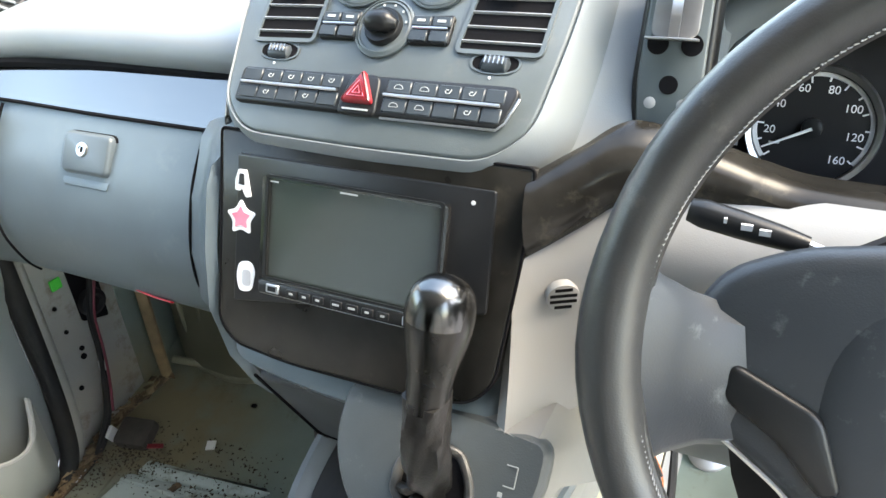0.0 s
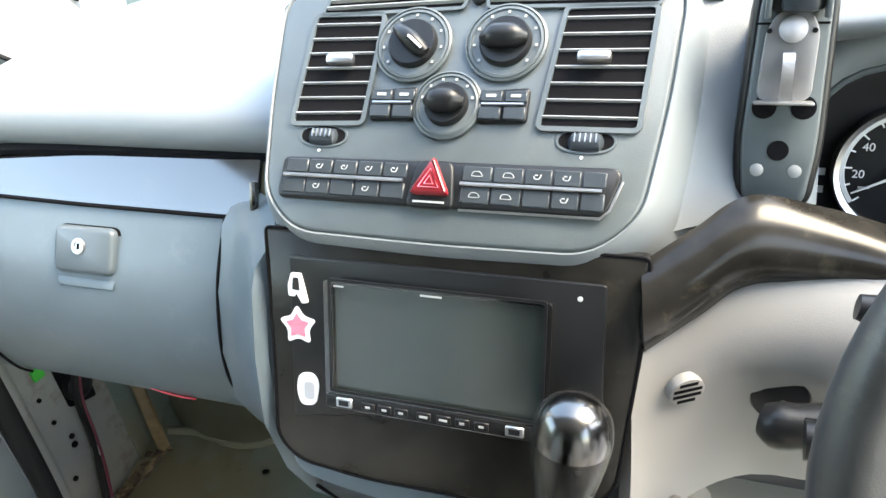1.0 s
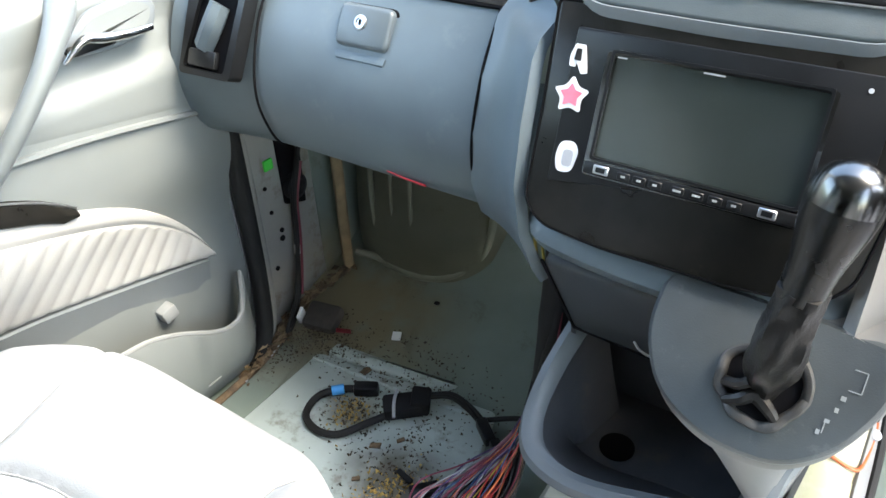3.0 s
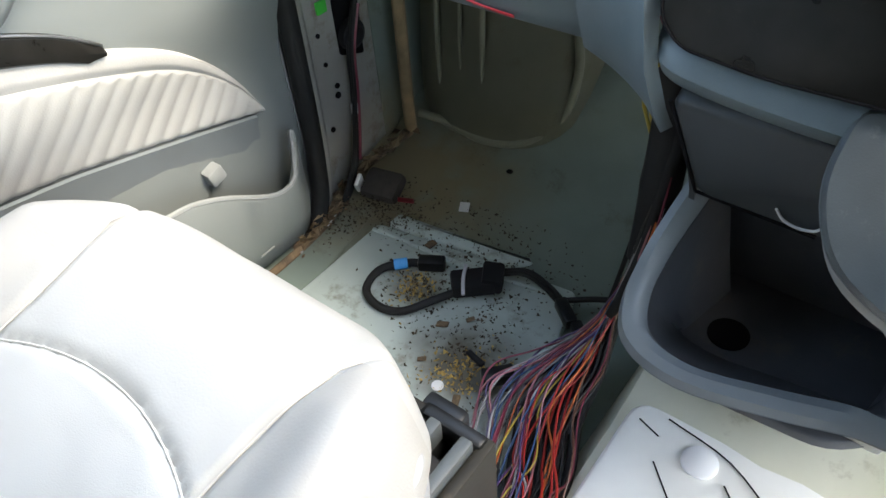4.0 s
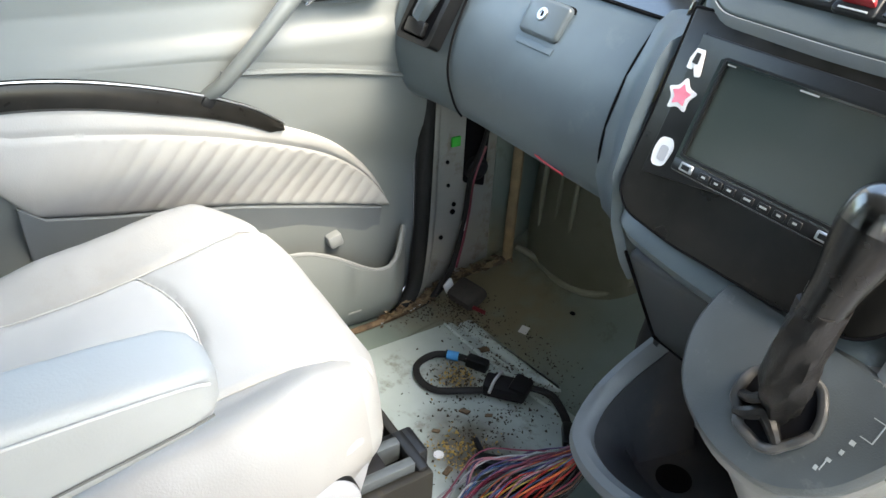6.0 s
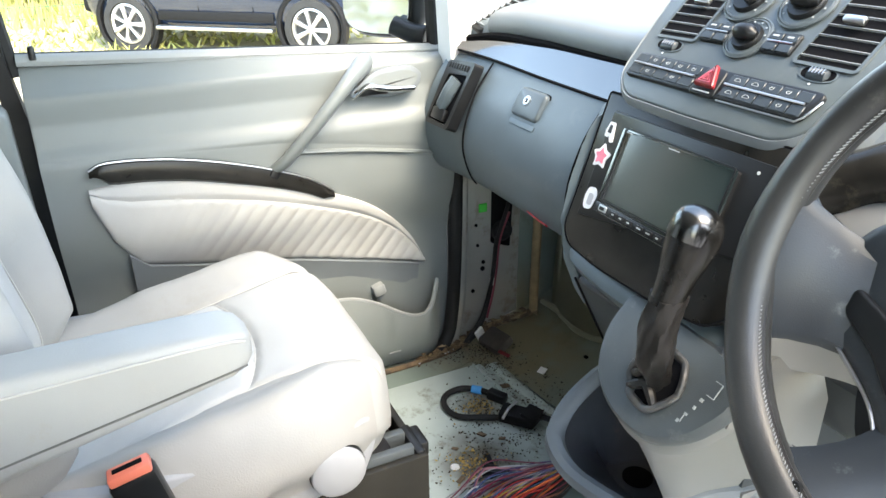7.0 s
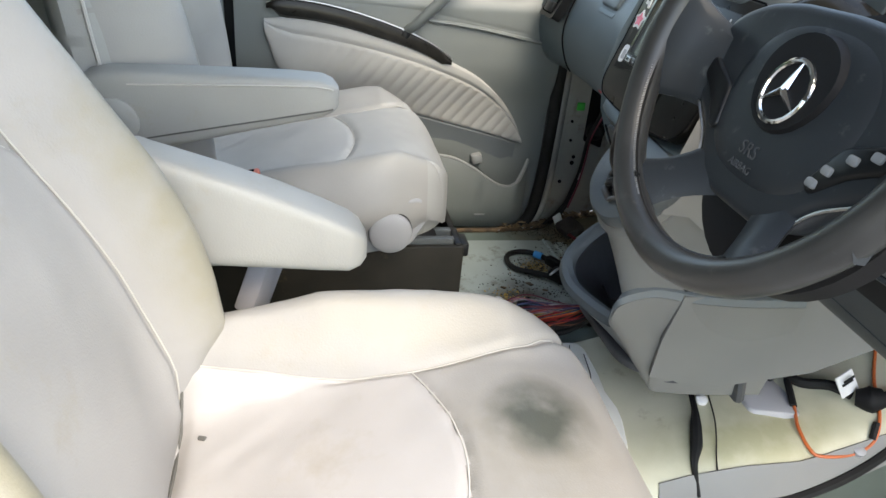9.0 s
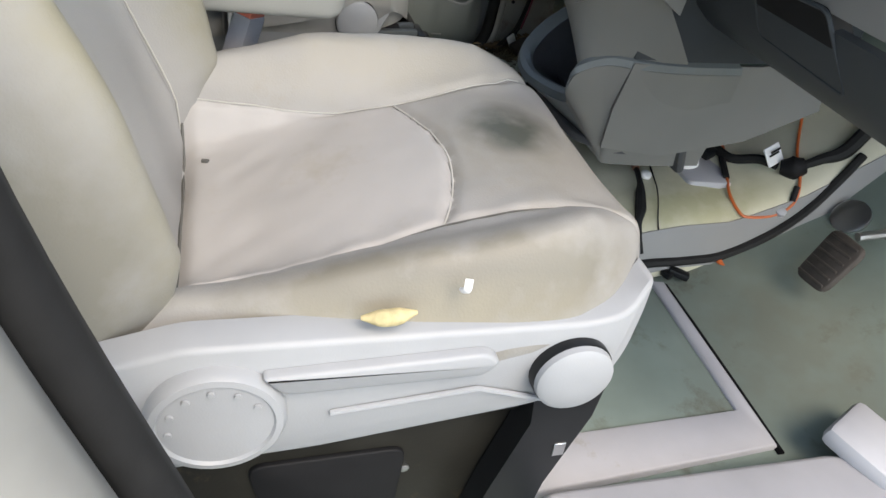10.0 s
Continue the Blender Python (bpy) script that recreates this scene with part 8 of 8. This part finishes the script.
def build_seat_base(seat, label, tall=False):
    base = part("seat_base", box(B(), (0, -0.16 if tall else -0.215, 0.192), (0.46, 0.58 if tall else 0.46, 0.014), None, 0.004), SEATBOX, seat, label, local=True)

    def P(name, bm, mat, parent=base, lab=""):
        return part(name, bm, mat, parent, lab, local=True)
    P("front_board", box(B(), (0, 0.125 if tall else 0.02, 0.10), (0.46, 0.012, 0.17), None, 0.004), SEATBOX)
    P("side_board", box(B(), (-0.225, -0.16 if tall else -0.215, 0.10), (0.012, 0.56 if tall else 0.45, 0.19), None, 0.004), SEATBOX)
    P("side_board", box(B(), (0.215, -0.16 if tall else -0.215, 0.10), (0.012, 0.56 if tall else 0.45, 0.17), None, 0.004), SEATBOX)
    P("back_board", box(B(), (0, -0.44, 0.10), (0.46, 0.012, 0.19), None, 0.004), SEATBOX)
    for x in (-0.17, 0.17):
        r = base
        e = 0.15 if tall else 0.03
        P("rail", box(B(), (x, e / 2 - 0.18, 0.214), (0.045, e + 0.36, 0.028), None, 0.006), BLACK)
        P("rail_slide", box(B(), (x, e / 2 - 0.18, 0.234), (0.025, e + 0.34, 0.016), None, 0.004), BLACK, r)
        P("rail_end", box(B(), (x, e, 0.213), (0.05, 0.02, 0.03), None, 0.005), BLACK, r)
    P("under_tray", box(B(), (0, -0.14 if tall else -0.19, 0.245), (0.44, 0.46 if tall else 0.40, 0.03), None, 0.01), BLACK_MATT)
    if tall:
        # plain closed box with open rails on top
        P("box_side", box(B(), (0.236, -0.16, 0.127), (0.014, 0.596, 0.239), None, 0.004), SEATBOX)
        P("box_front", box(B(), (0.0, 0.132, 0.122), (0.47, 0.014, 0.229), None, 0.004), SEATBOX)
        for x in (0.185, 0.222):
            P("rail_strip", box(B(), (x, 0.02, 0.243), (0.014, 0.20, 0.030), None, 0.003), PLATE, base, "scuffed dark metal rail")
        P("rail_bridge", box(B(), (0.20, 0.128, 0.236), (0.07, 0.016, 0.030), None, 0.004), BLACK)
        for z in (0.13, 0.15):
            P("hole", lathe(B(), (0.243, 0.085, z), (1, 0, 0), [(0.005, 0), (0.005, 0.0015)], 10), VOID)
        return base
    P("front_leg", loft(B(), [[(0.225, y0, z), (0.262, y0, z), (0.262, y1, z), (0.225, y1, z)] for y0, y1, z in ((-0.035, 0.046, 0.262), (-0.030, 0.040, 0.20), (-0.062, 0.005, 0.09), (-0.088, -0.012, -0.02))]), BLACK, base, "black steel front leg")
    for y, z in ((0.012, 0.150), (-0.030, 0.045)):
        P("leg_hole", box(B(), (0.2625, y, z), (0.002, 0.014, 0.020), None, 0.0006, 1), SATIN, base)
    P("side_window", slab(B(), Plane((0.2215, 0, 0), (0, 1, 0), (0, 0, 1)), rounded([(-0.30, 0.02), (-0.16, 0.02), (-0.15, 0.14), (-0.32, 0.14)], 0.02), 0, 0.006, 0.002), BLACK_MATT)
    for y in (-0.13, -0.20):
        P("bolt", lathe(B(), (0.2215, y - 0.02, 0.10), (1, 0, 0), [(0.006, 0), (0.006, 0.003), (0.003, 0.004)], 8), SATIN)
    return base


PS, DS = (-0.546, 0.190, 0.008), (0.357, 0.263, 0.0)
P_ARM = [(-0.500, 0.545, 0.480), (-0.494, 0.563, 0.463), (-0.480, 0.575, 0.452), (-0.455, 0.581, 0.446), (-0.420, 0.583, 0.452), (-0.34, 0.583, 0.472), (-0.25, 0.583, 0.494), (-0.18, 0.582, 0.511), (-0.135, 0.579, 0.522), (-0.118, 0.573, 0.528), (-0.109, 0.563, 0.536)]
D_ARM = [(-0.470, 0.560, 0.490), (-0.463, 0.580, 0.470), (-0.448, 0.590, 0.456), (-0.425, 0.590, 0.446), (-0.390, 0.578, 0.442), (-0.33, 0.558, 0.440), (-0.27, 0.536, 0.437), (-0.215, 0.512, 0.434), (-0.180, 0.495, 0.433), (-0.166, 0.484, 0.438), (-0.158, 0.472, 0.446)]
P_SEAT = build_seat(PS, False, 1, P_ARM, 9.5, "clean pale grey leather passenger seat with a raised armrest")
D_SEAT = build_seat(DS, True, -1, D_ARM, 21, "worn and stained pale leather driver's seat with an armrest")
build_seat_base(P_SEAT, "black metal seat box", True)
build_seat_base(D_SEAT, "dirty black metal seat box")


def build_buckle(at, turn, lab, shell=None):
    b = thing("seat_buckle", at, lab, "buckle", "seat buckles")
    t = pose(0, 0, 0, *turn)

    def P(name, bm, mat, l=""):
        bmesh.ops.transform(bm, matrix=t, verts=bm.verts[:])
        return part(name, bm, mat, b, l, local=True)
    P("body", box(B(), (0, 0, -0.04), (0.030, 0.055, 0.085), None, 0.006), shell or BLACK)
    P("button", box(B(), (0, 0, 0.006), (0.026, 0.050, 0.014), None, 0.004), BUCKLE, "faded red release button")
    P("slot", box(B(), (0.0, 0.0, 0.0135), (0.006, 0.034, 0.003)), VOID)
    P("stalk", tube(B(), [(0, 0, -0.08), (0, -0.01, -0.13), (0, -0.01, -0.19)], 0.010, 8, 4), SATIN)


build_buckle((-0.272, -0.070, 0.402), (12, 0, 0), "black seat belt buckle with a faded red button")
build_buckle((0.002, -0.02, 0.405), (-14, 14, 60), "pale seat belt buckle with a red top beside the driver's seat", PALE_PLASTIC)


# ---------------------------------------------------------------- wires, plugs and dirt
def build_wires():
    har = thing("wiring_harness", (-0.36, 0.45, 0.0), "loose bundle of coloured wires spilling over the bare floor", "wiring")
    rng = random.Random(11)
    cols = [("red", (0.40, 0.025, 0.02)), ("orange", (0.58, 0.13, 0.035)), ("yellow", (0.45, 0.32, 0.05)), ("purple", (0.075, 0.04, 0.12)), ("blue", (0.025, 0.07, 0.17)), ("black", (0.012, 0.012, 0.012)), ("grey", (0.26, 0.26, 0.26)), ("brown", (0.12, 0.05, 0.03)), ("pink", (0.34, 0.13, 0.15)), ("green", (0.05, 0.16, 0.08)), ("maroon", (0.16, 0.02, 0.04)), ("white", (0.55, 0.55, 0.55))]
    mats = {n: surface(n + "_wire", c, 0.4, vary=0.1, bump=0) for n, c in cols}
    # from the cool, dull wires on the floor panel's side to the red ones and the black ones by the tunnel
    names = ["maroon", "purple", "grey", "black", "pink", "purple", "maroon", "grey", "black", "pink", "grey", "maroon", "purple", "black", "blue", "grey", "white", "pink", "black", "blue", "maroon", "yellow", "white", "black", "yellow", "blue", "purple", "red", "grey", "yellow", "black", "purple", "orange", "maroon", "purple", "red", "black", "pink", "red", "grey", "red", "black", "orange", "black", "blue", "black", "red", "black", "orange", "black", "red", "black", "black", "red", "black", "brown", "black", "maroon", "black", "black", "brown", "black", "black"]
    left = [(-0.350, 0.662, 0.105), (-0.362, 0.640, 0.070), (-0.402, 0.570, 0.046), (-0.424, 0.500, 0.028), (-0.404, 0.430, 0.018), (-0.375, 0.360, 0.014), (-0.355, 0.270, 0.012)]
    right = [(-0.338, 0.662, 0.110), (-0.336, 0.640, 0.085), (-0.325, 0.590, 0.060), (-0.312, 0.520, 0.044), (-0.290, 0.450, 0.044), (-0.268, 0.390, 0.050), (-0.262, 0.290, 0.052)]
    spread = (0.006, 0.008, 0.015, 0.024, 0.028, 0.028, 0.026)
    for k, n in enumerate(names):
        f = min(1.0, max(0.0, k / (len(names) - 1) + rng.uniform(-0.10, 0.10)))
        pts = [(-0.322 + rng.uniform(-0.008, 0.008), 0.735 + rng.uniform(-0.01, 0.01), 0.36), (-0.326 + rng.uniform(-0.010, 0.010), 0.695 + rng.uniform(-0.01, 0.01), 0.22)]
        drift = rng.uniform(-1, 1)
        for p, q, s in zip(left, right, spread):
            drift = 0.55 * drift + 0.75 * rng.uniform(-1, 1)
            c = Vector(p).lerp(Vector(q), f)
            lift = 0.0 if n == "black" else abs(rng.uniform(0, 1.1)) * s
            pts.append((c.x + drift * s, c.y + rng.uniform(-s, s) * 0.5, c.z + lift))
        part("wire", tube(B(), pts, rng.uniform(0.0011, 0.0018), 6, 6), mats[n], har)
    for k in range(7):
        f = 0.40 + 0.10 * k
        pts = [Vector(p).lerp(Vector(q), f) + Vector((rng.uniform(-0.006, 0.006), 0, -0.012)) for p, q in zip(left, right)]
        part("sleeve", tube(B(), pts, 0.0075, 8, 6), RUBBER, har, "black wire sleeve")
    part("sleeve", tube(B(), [(-0.322, 0.735, 0.37), (-0.325, 0.700, 0.24), (-0.334, 0.672, 0.14), (-0.344, 0.655, 0.095)], 0.012, 10, 5, radii=[0.012, 0.0105, 0.0095, 0.007]), RUBBER, har, "black taped bundle")
    part("sleeve", tube(B(), [(-0.345, 0.765, 0.47), (-0.338, 0.745, 0.38), (-0.332, 0.725, 0.28), (-0.335, 0.69, 0.18)], 0.02, 10, 5, radii=[0.030, 0.024, 0.026, 0.012]), RUBBER, har, "black taped bundle")
    part("plug", box(B(), (-0.440, 0.524, 0.030), (0.046, 0.022, 0.020), pose(0, 0, 0, 0, 0, 46), 0.003), BLACK, har, "black plug")
    for k in range(9):
        j = lambda s: rng.uniform(-s, s)
        part("wire", tube(B(), [(-0.36 + j(0.05), 0.78 + j(0.04), 0.46), (-0.35 + j(0.04), 0.74 + j(0.03), 0.38 + j(0.03)), (-0.335 + j(0.02), 0.73 + j(0.02), 0.28 + j(0.03)), (-0.32, 0.70, 0.20)], 0.0022, 6, 5), mats[rng.choice(["black", "grey", "maroon", "black", "purple", "yellow"])], har)
    # loop of cable with a blue band
    cb = thing("floor_cable", (-0.62, 0.60, 0.0), "black cable loop with a blue band lying on the floor panel", "cable")
    loop = [(-0.655, 0.662, 0.012), (-0.70, 0.638, 0.012), (-0.728, 0.60, 0.012), (-0.718, 0.555, 0.012), (-0.68, 0.538, 0.012), (-0.64, 0.55, 0.012), (-0.61, 0.598, 0.014), (-0.59, 0.63, 0.016)]
    part("cable", tube(B(), loop, 0.0068, 10, 8), RUBBER, cb)
    part("band", tube(B(), [(-0.716, 0.622, 0.012), (-0.700, 0.638, 0.012)], 0.0095, 10, smooth=False), BLUE_TAPE, cb, "blue tape band")
    part("plug", box(B(), (-0.664, 0.658, 0.014), (0.045, 0.022, 0.022), pose(0, 0, 0, 0, 0, 30), 0.004), BLACK, cb)
    part("connector", box(B(), (-0.578, 0.655, 0.022), (0.070, 0.044, 0.026), pose(0, 0, 0, 0, 0, 42), 0.006), BLACK_MATT, cb, "flat black connector block")
    part("connector", box(B(), (-0.556, 0.678, 0.026), (0.035, 0.045, 0.03), pose(0, 0, 0, 0, 8, 30), 0.005), BLACK_MATT, cb)
    part("connector_clip", tube(B(), [(-0.60, 0.668, 0.038), (-0.585, 0.640, 0.040), (-0.568, 0.616, 0.034)], 0.003, 6, 3), PALE_PLASTIC, cb)
    for o in (0.0, 0.008):
        part("lead", tube(B(), [(-0.555, 0.69 + o, 0.024), (-0.52, 0.715 + o, 0.022), (-0.48, 0.71 + o, 0.02), (-0.445, 0.695 + o, 0.02), (-0.42, 0.685, 0.02)], 0.0042, 8, 6), RUBBER, cb)
    part("end_plug", box(B(), (-0.425, 0.682, 0.022), (0.05, 0.02, 0.02), pose(0, 0, 0, 0, 0, -38), 0.004), BLACK, cb)
    part("end_plug", box(B(), (-0.39, 0.662, 0.020), (0.035, 0.018, 0.018), pose(0, 0, 0, 0, 0, -38), 0.004), BLACK, cb)
    part("lead", tube(B(), [(-0.445, 0.70, 0.02), (-0.40, 0.725, 0.028), (-0.35, 0.73, 0.05), (-0.32, 0.70, 0.10)], 0.0045, 8, 6), RUBBER, cb)
    # thin vertical cable beside the console
    solo("thin_cable", tube(B(), [(-0.335, 0.72, 0.38), (-0.350, 0.72, 0.22), (-0.365, 0.715, 0.10), (-0.37, 0.70, 0.05)], 0.0035, 8, 6), RUBBER, "thin black cable hanging beside the console", "cable")
    # loom down the door post
    lm = thing("post_loom", (-0.94, 0.80, 0.0), "taped wire loom hanging down the door post", "wiring")
    path = [(-0.925, 0.848, 0.42), (-0.935, 0.83, 0.33), (-0.935, 0.805, 0.26), (-0.938, 0.80, 0.18), (-0.938, 0.79, 0.11), (-0.93, 0.77, 0.05), (-0.915, 0.72, 0.0), (-0.90, 0.63, -0.012), (-0.895, 0.50, -0.012)]
    part("loom", tube(B(), path, 0.0055, 8, 6), RUBBER, lm)
    part("wire", tube(B(), [Vector(p) + Vector((0.008, 0.004, 0)) for p in path[1:6]], 0.0028, 6, 6), mats["maroon"], lm)
    part("loom", tube(B(), [Vector(p) + Vector((0.006, -0.010 + 0.008 * math.sin(7 * k), 0)) for k, p in enumerate(path[:7])], 0.0045, 8, 6), RUBBER, lm)
    part("tape", tube(B(), [(-0.938, 0.797, 0.155), (-0.938, 0.795, 0.135)], 0.0075, 8, smooth=False), PALE_PLASTIC, lm)
    # tunnel cables in front of the driver's seat
    tc = thing("tunnel_cables", (0.0, 0.80, 0.05), "black and orange cables over the bare tunnel", "wiring")
    part("strap", tube(B(), [(-0.11, 0.720, 0.092), (-0.054, 0.715, 0.093), (0.0, 0.700, 0.090), (0.031, 0.687, 0.086), (0.065, 0.674, 0.074), (0.093, 0.661, 0.056), (0.118, 0.669, 0.008)], 0.007, 8, 5, radii=[0.005, 0.005, 0.006, 0.010, 0.011, 0.006, 0.004]), RUBBER, tc)
    part("strap_end", tube(B(), [(-0.13, 0.73, 0.094), (-0.085, 0.719, 0.096), (-0.045, 0.712, 0.095)], 0.0075, 8, 5), mats["brown"], tc)
    part("lead", tube(B(), [(-0.060, 0.752, 0.090), (-0.028, 0.743, 0.089), (0.02, 0.728, 0.087), (0.058, 0.713, 0.080), (0.097, 0.700, 0.056), (0.122, 0.714, 0.0)], 0.0014, 6, 5), RUBBER, tc)
    part("orange_cable", tube(B(), [(-0.15, 0.95, 0.15), (-0.102, 0.932, 0.124), (-0.055, 0.912, 0.116), (-0.015, 0.891, 0.106)], 0.0035, 8, 6), mats["orange"], tc)
    part("orange_cable", tube(B(), [(-0.015, 0.893, 0.106), (0.02, 0.880, 0.100), (0.054, 0.867, 0.091), (0.090, 0.870, 0.075), (0.104, 0.886, 0.068), (0.110, 0.940, 0.074), (0.105, 0.977, 0.098), (0.078, 0.994, 0.132), (0.025, 1.015, 0.155), (-0.023, 1.045, 0.175), (-0.08, 1.08, 0.22)], 0.0030, 8, 6), mats["orange"], tc)
    part("taped_end", tube(B(), [(-0.045, 0.902, 0.112), (-0.012, 0.890, 0.107), (0.015, 0.880, 0.102)], 0.0065, 8, 5), RUBBER, tc)
    part("taped_end", tube(B(), [(0.088, 0.985, 0.122), (0.104, 0.972, 0.100)], 0.0055, 8, smooth=False), RUBBER, tc)
    part("lead", tube(B(), [(-0.10, 0.905, 0.116), (-0.034, 0.913, 0.118), (0.001, 0.951, 0.134), (0.033, 0.970, 0.138)], 0.010, 8, 6), RUBBER, tc)
    part("connector", tube(B(), [(0.040, 0.972, 0.138), (0.054, 0.990, 0.144), (0.060, 1.008, 0.152)], 0.021, 12, 4, radii=[0.014, 0.024, 0.016]), BLACK_MATT, tc)
    part("lead", tube(B(), [(0.060, 1.005, 0.152), (0.065, 1.036, 0.168), (0.074, 1.074, 0.19), (0.06, 1.13, 0.25)], 0.011, 8, 6, radii=[0.008, 0.010, 0.014, 0.014]), RUBBER, tc)
    part("connector", box(B(), (-0.077, 0.883, 0.112), (0.038, 0.030, 0.022), pose(0, 0, 0, 10, 8, 20), 0.004), BLACK, tc)
    part("paper_label", box(B(), (0.026, 0.958, 0.158), (0.004, 0.045, 0.038), pose(0, 0, 0, 12, -35, 15), 0.001, 1), WHITE, tc, "white paper label")
    for dz in (-0.008, 0.002, 0.010):
        part("lettering_bar", box(B(), (0.0285, 0.957, 0.159 + dz), (0.002, 0.028, 0.0035), pose(0, 0, 0, 12, -35, 15)), BLACK, tc)
    part("end_plug", box(B(), (0.144, 0.745, -0.026), (0.040, 0.018, 0.014), pose(0, 0, 0, 0, 10, 60), 0.003), BLACK, tc)
    part("end_plug", box(B(), (0.141, 0.722, -0.028), (0.022, 0.016, 0.012), pose(0, 0, 0, 0, 0, 20), 0.003), BLACK, tc)
    part("strap_end", tube(B(), [(0.118, 0.838, -0.004), (0.136, 0.834, -0.012), (0.160, 0.842, -0.015)], 0.0045, 8, 4, radii=[0.008, 0.006, 0.002]), mats["orange"], tc)
    part("lead", tube(B(), [(0.150, 0.842, -0.014), (0.172, 0.838, -0.014), (0.190, 0.830, -0.016)], 0.0022, 6, 4), RUBBER, tc)
    dk = [(-0.16 + 0.02 * k, 1.06 - 0.008 * k, 0.205 - 0.006 * k) for k in range(5)]
    for k, q in enumerate(dk):
        part("wire", tube(B(), [(q[0], q[1] + 0.03, 0.40), (q[0] + 0.01, q[1], 0.30), (q[0], q[1], 0.22), (q[0] + 0.03, q[1] - 0.03, 0.185)], 0.005, 6, 5), mats["green" if k == 2 else "black"], tc)
    solo("white_cup", lathe(B(), (-0.066, 0.826, 0.088), (0.15, 0.05, 1), [(0.034, 0), (0.034, 0.014), (0.030, 0.024), (0.012, 0.027)], 24), WHITE, "round white plastic cup on the tunnel", "cup")
    pl = Plane((-0.03, 0.845, 0.094), (1, -0.1, 0.0), (0, 1, 0.06))
    solo("tunnel_bracket", slab(B(), pl, rounded([(-0.095, -0.030), (-0.03, -0.048), (0.045, -0.040), (0.062, 0.045), (-0.06, 0.055)], 0.012), -0.010, 0.004, 0.003), PALE_PLASTIC, "pale folded metal bracket on the tunnel", "bracket")
    solo("white_clip", lathe(B(), (-0.027, 0.726, 0.087), (0.2, 0, 1), [(0.011, 0), (0.011, 0.007), (0.007, 0.009)], 16), WHITE, "small white plastic clip", "clip")
    solo("clear_clip", lathe(B(), (0.108, 0.952, 0.076), (0.4, -0.2, 1), [(0.010, 0), (0.010, 0.008), (0.006, 0.010)], 14), PALE_PLASTIC, "small dull plastic clip on the tunnel's edge", "clip")
    solo("round_disc", lathe(B(), (0.165, 1.06, 0.10), (0.1, -0.7, 0.7), [(0.035, 0), (0.035, 0.004), (0.03, 0.006)], 28), SATIN, "round pale metal disc on the bulkhead", "disc")


build_wires()


def build_debris():
    rng = random.Random(21)

    def crumbs(name, spots, count, size, mat, label):
        bm = B()
        for _ in range(count):
            cx, cy, sx, sy, z = rng.choice(spots)
            x, y = rng.gauss(cx, sx), rng.gauss(cy, sy)
            zz = z if y < 0.70 else max(z, -0.010 + (0.04 if y > 0.9 else 0.03 * (y - 0.7) / 0.2))
            if x < -0.90 or x > -0.38 or y > 0.95 or y < 0.35:
                continue
            s = rng.uniform(0.4, 1.0) * size
            vs = [bm.verts.new((x + rng.uniform(-s, s), y + rng.uniform(-s, s), zz + h)) for h in (0, 0, 0, s * 0.9)]
            for t in ((0, 1, 3), (1, 2, 3), (2, 0, 3), (0, 2, 1)):
                bm.faces.new([vs[i] for i in t])
        solo(name, bm, mat, label, "dirt", "stuff", smooth=False)
    spots = [(-0.50, 0.54, 0.05, 0.06, 0.003), (-0.56, 0.60, 0.06, 0.07, 0.003), (-0.66, 0.62, 0.03, 0.03, 0.003), (-0.60, 0.72, 0.12, 0.03, 0.003), (-0.62, 0.80, 0.12, 0.06, 0.012), (-0.86, 0.70, 0.02, 0.05, 0.004), (-0.80, 0.72, 0.04, 0.03, 0.006)]
    crumbs("dirt", spots, 1900, 0.0042, DIRT, "dark crumbs of dirt scattered over the floor panel")
    crumbs("dry_crumbs", [(-0.665, 0.605, 0.018, 0.02, 0.003), (-0.515, 0.505, 0.02, 0.022, 0.003), (-0.48, 0.52, 0.02, 0.03, 0.003)], 380, 0.0050, GOLD, "yellow leaf crumbs and husks on the floor")
    solo("paper_bit", box(B(), (-0.703, 0.802, 0.014), (0.018, 0.02, 0.003), pose(0, 0, 0, 14, 0, 25), 0.0006, 1), WHITE, "small white paper bit on the floor", "paper")
    solo("round_token", lathe(B(), (-0.512, 0.476, 0.003), (0, 0, 1), [(0.009, 0), (0.009, 0.002), (0.007, 0.0024)], 20), WHITE, "small round white disc on the floor", "disc")
    solo("leaf", box(B(), (-0.80, 0.755, 0.018), (0.03, 0.012, 0.003), pose(0, 0, 0, 0, 15, 40), 0.001, 1), RED, "curled dark red leaf by the sill", "leaf")
    solo("dark_scrap", box(B(), (-0.495, 0.545, 0.006), (0.035, 0.010, 0.006), pose(0, 0, 0, 0, 0, -15), 0.002, 1), BLACK_MATT, "dark strip of rubber among the crumbs", "scrap")
    for x, y, w in ((-0.575, 0.570, 0.020), (-0.545, 0.602, 0.014), (-0.700, 0.700, 0.022), (-0.475, 0.470, 0.018), (-0.560, 0.500, 0.014)):
        solo("dry_leaf", box(B(), (x, y, 0.005), (w, w * 0.6, 0.003), pose(0, 0, 0, 8, 10, 900 * x), 0.001, 1), RUST, "curled brown scrap of dry leaf on the floor panel", "leaf")
    solo("stone", box(B(), (-0.675, 0.905, 0.038), (0.012, 0.010, 0.007), pose(0, 0, 0, 0, 0, 20), 0.003, 1), VOID, "dark pebble on the footwell floor", "stone")


build_debris()
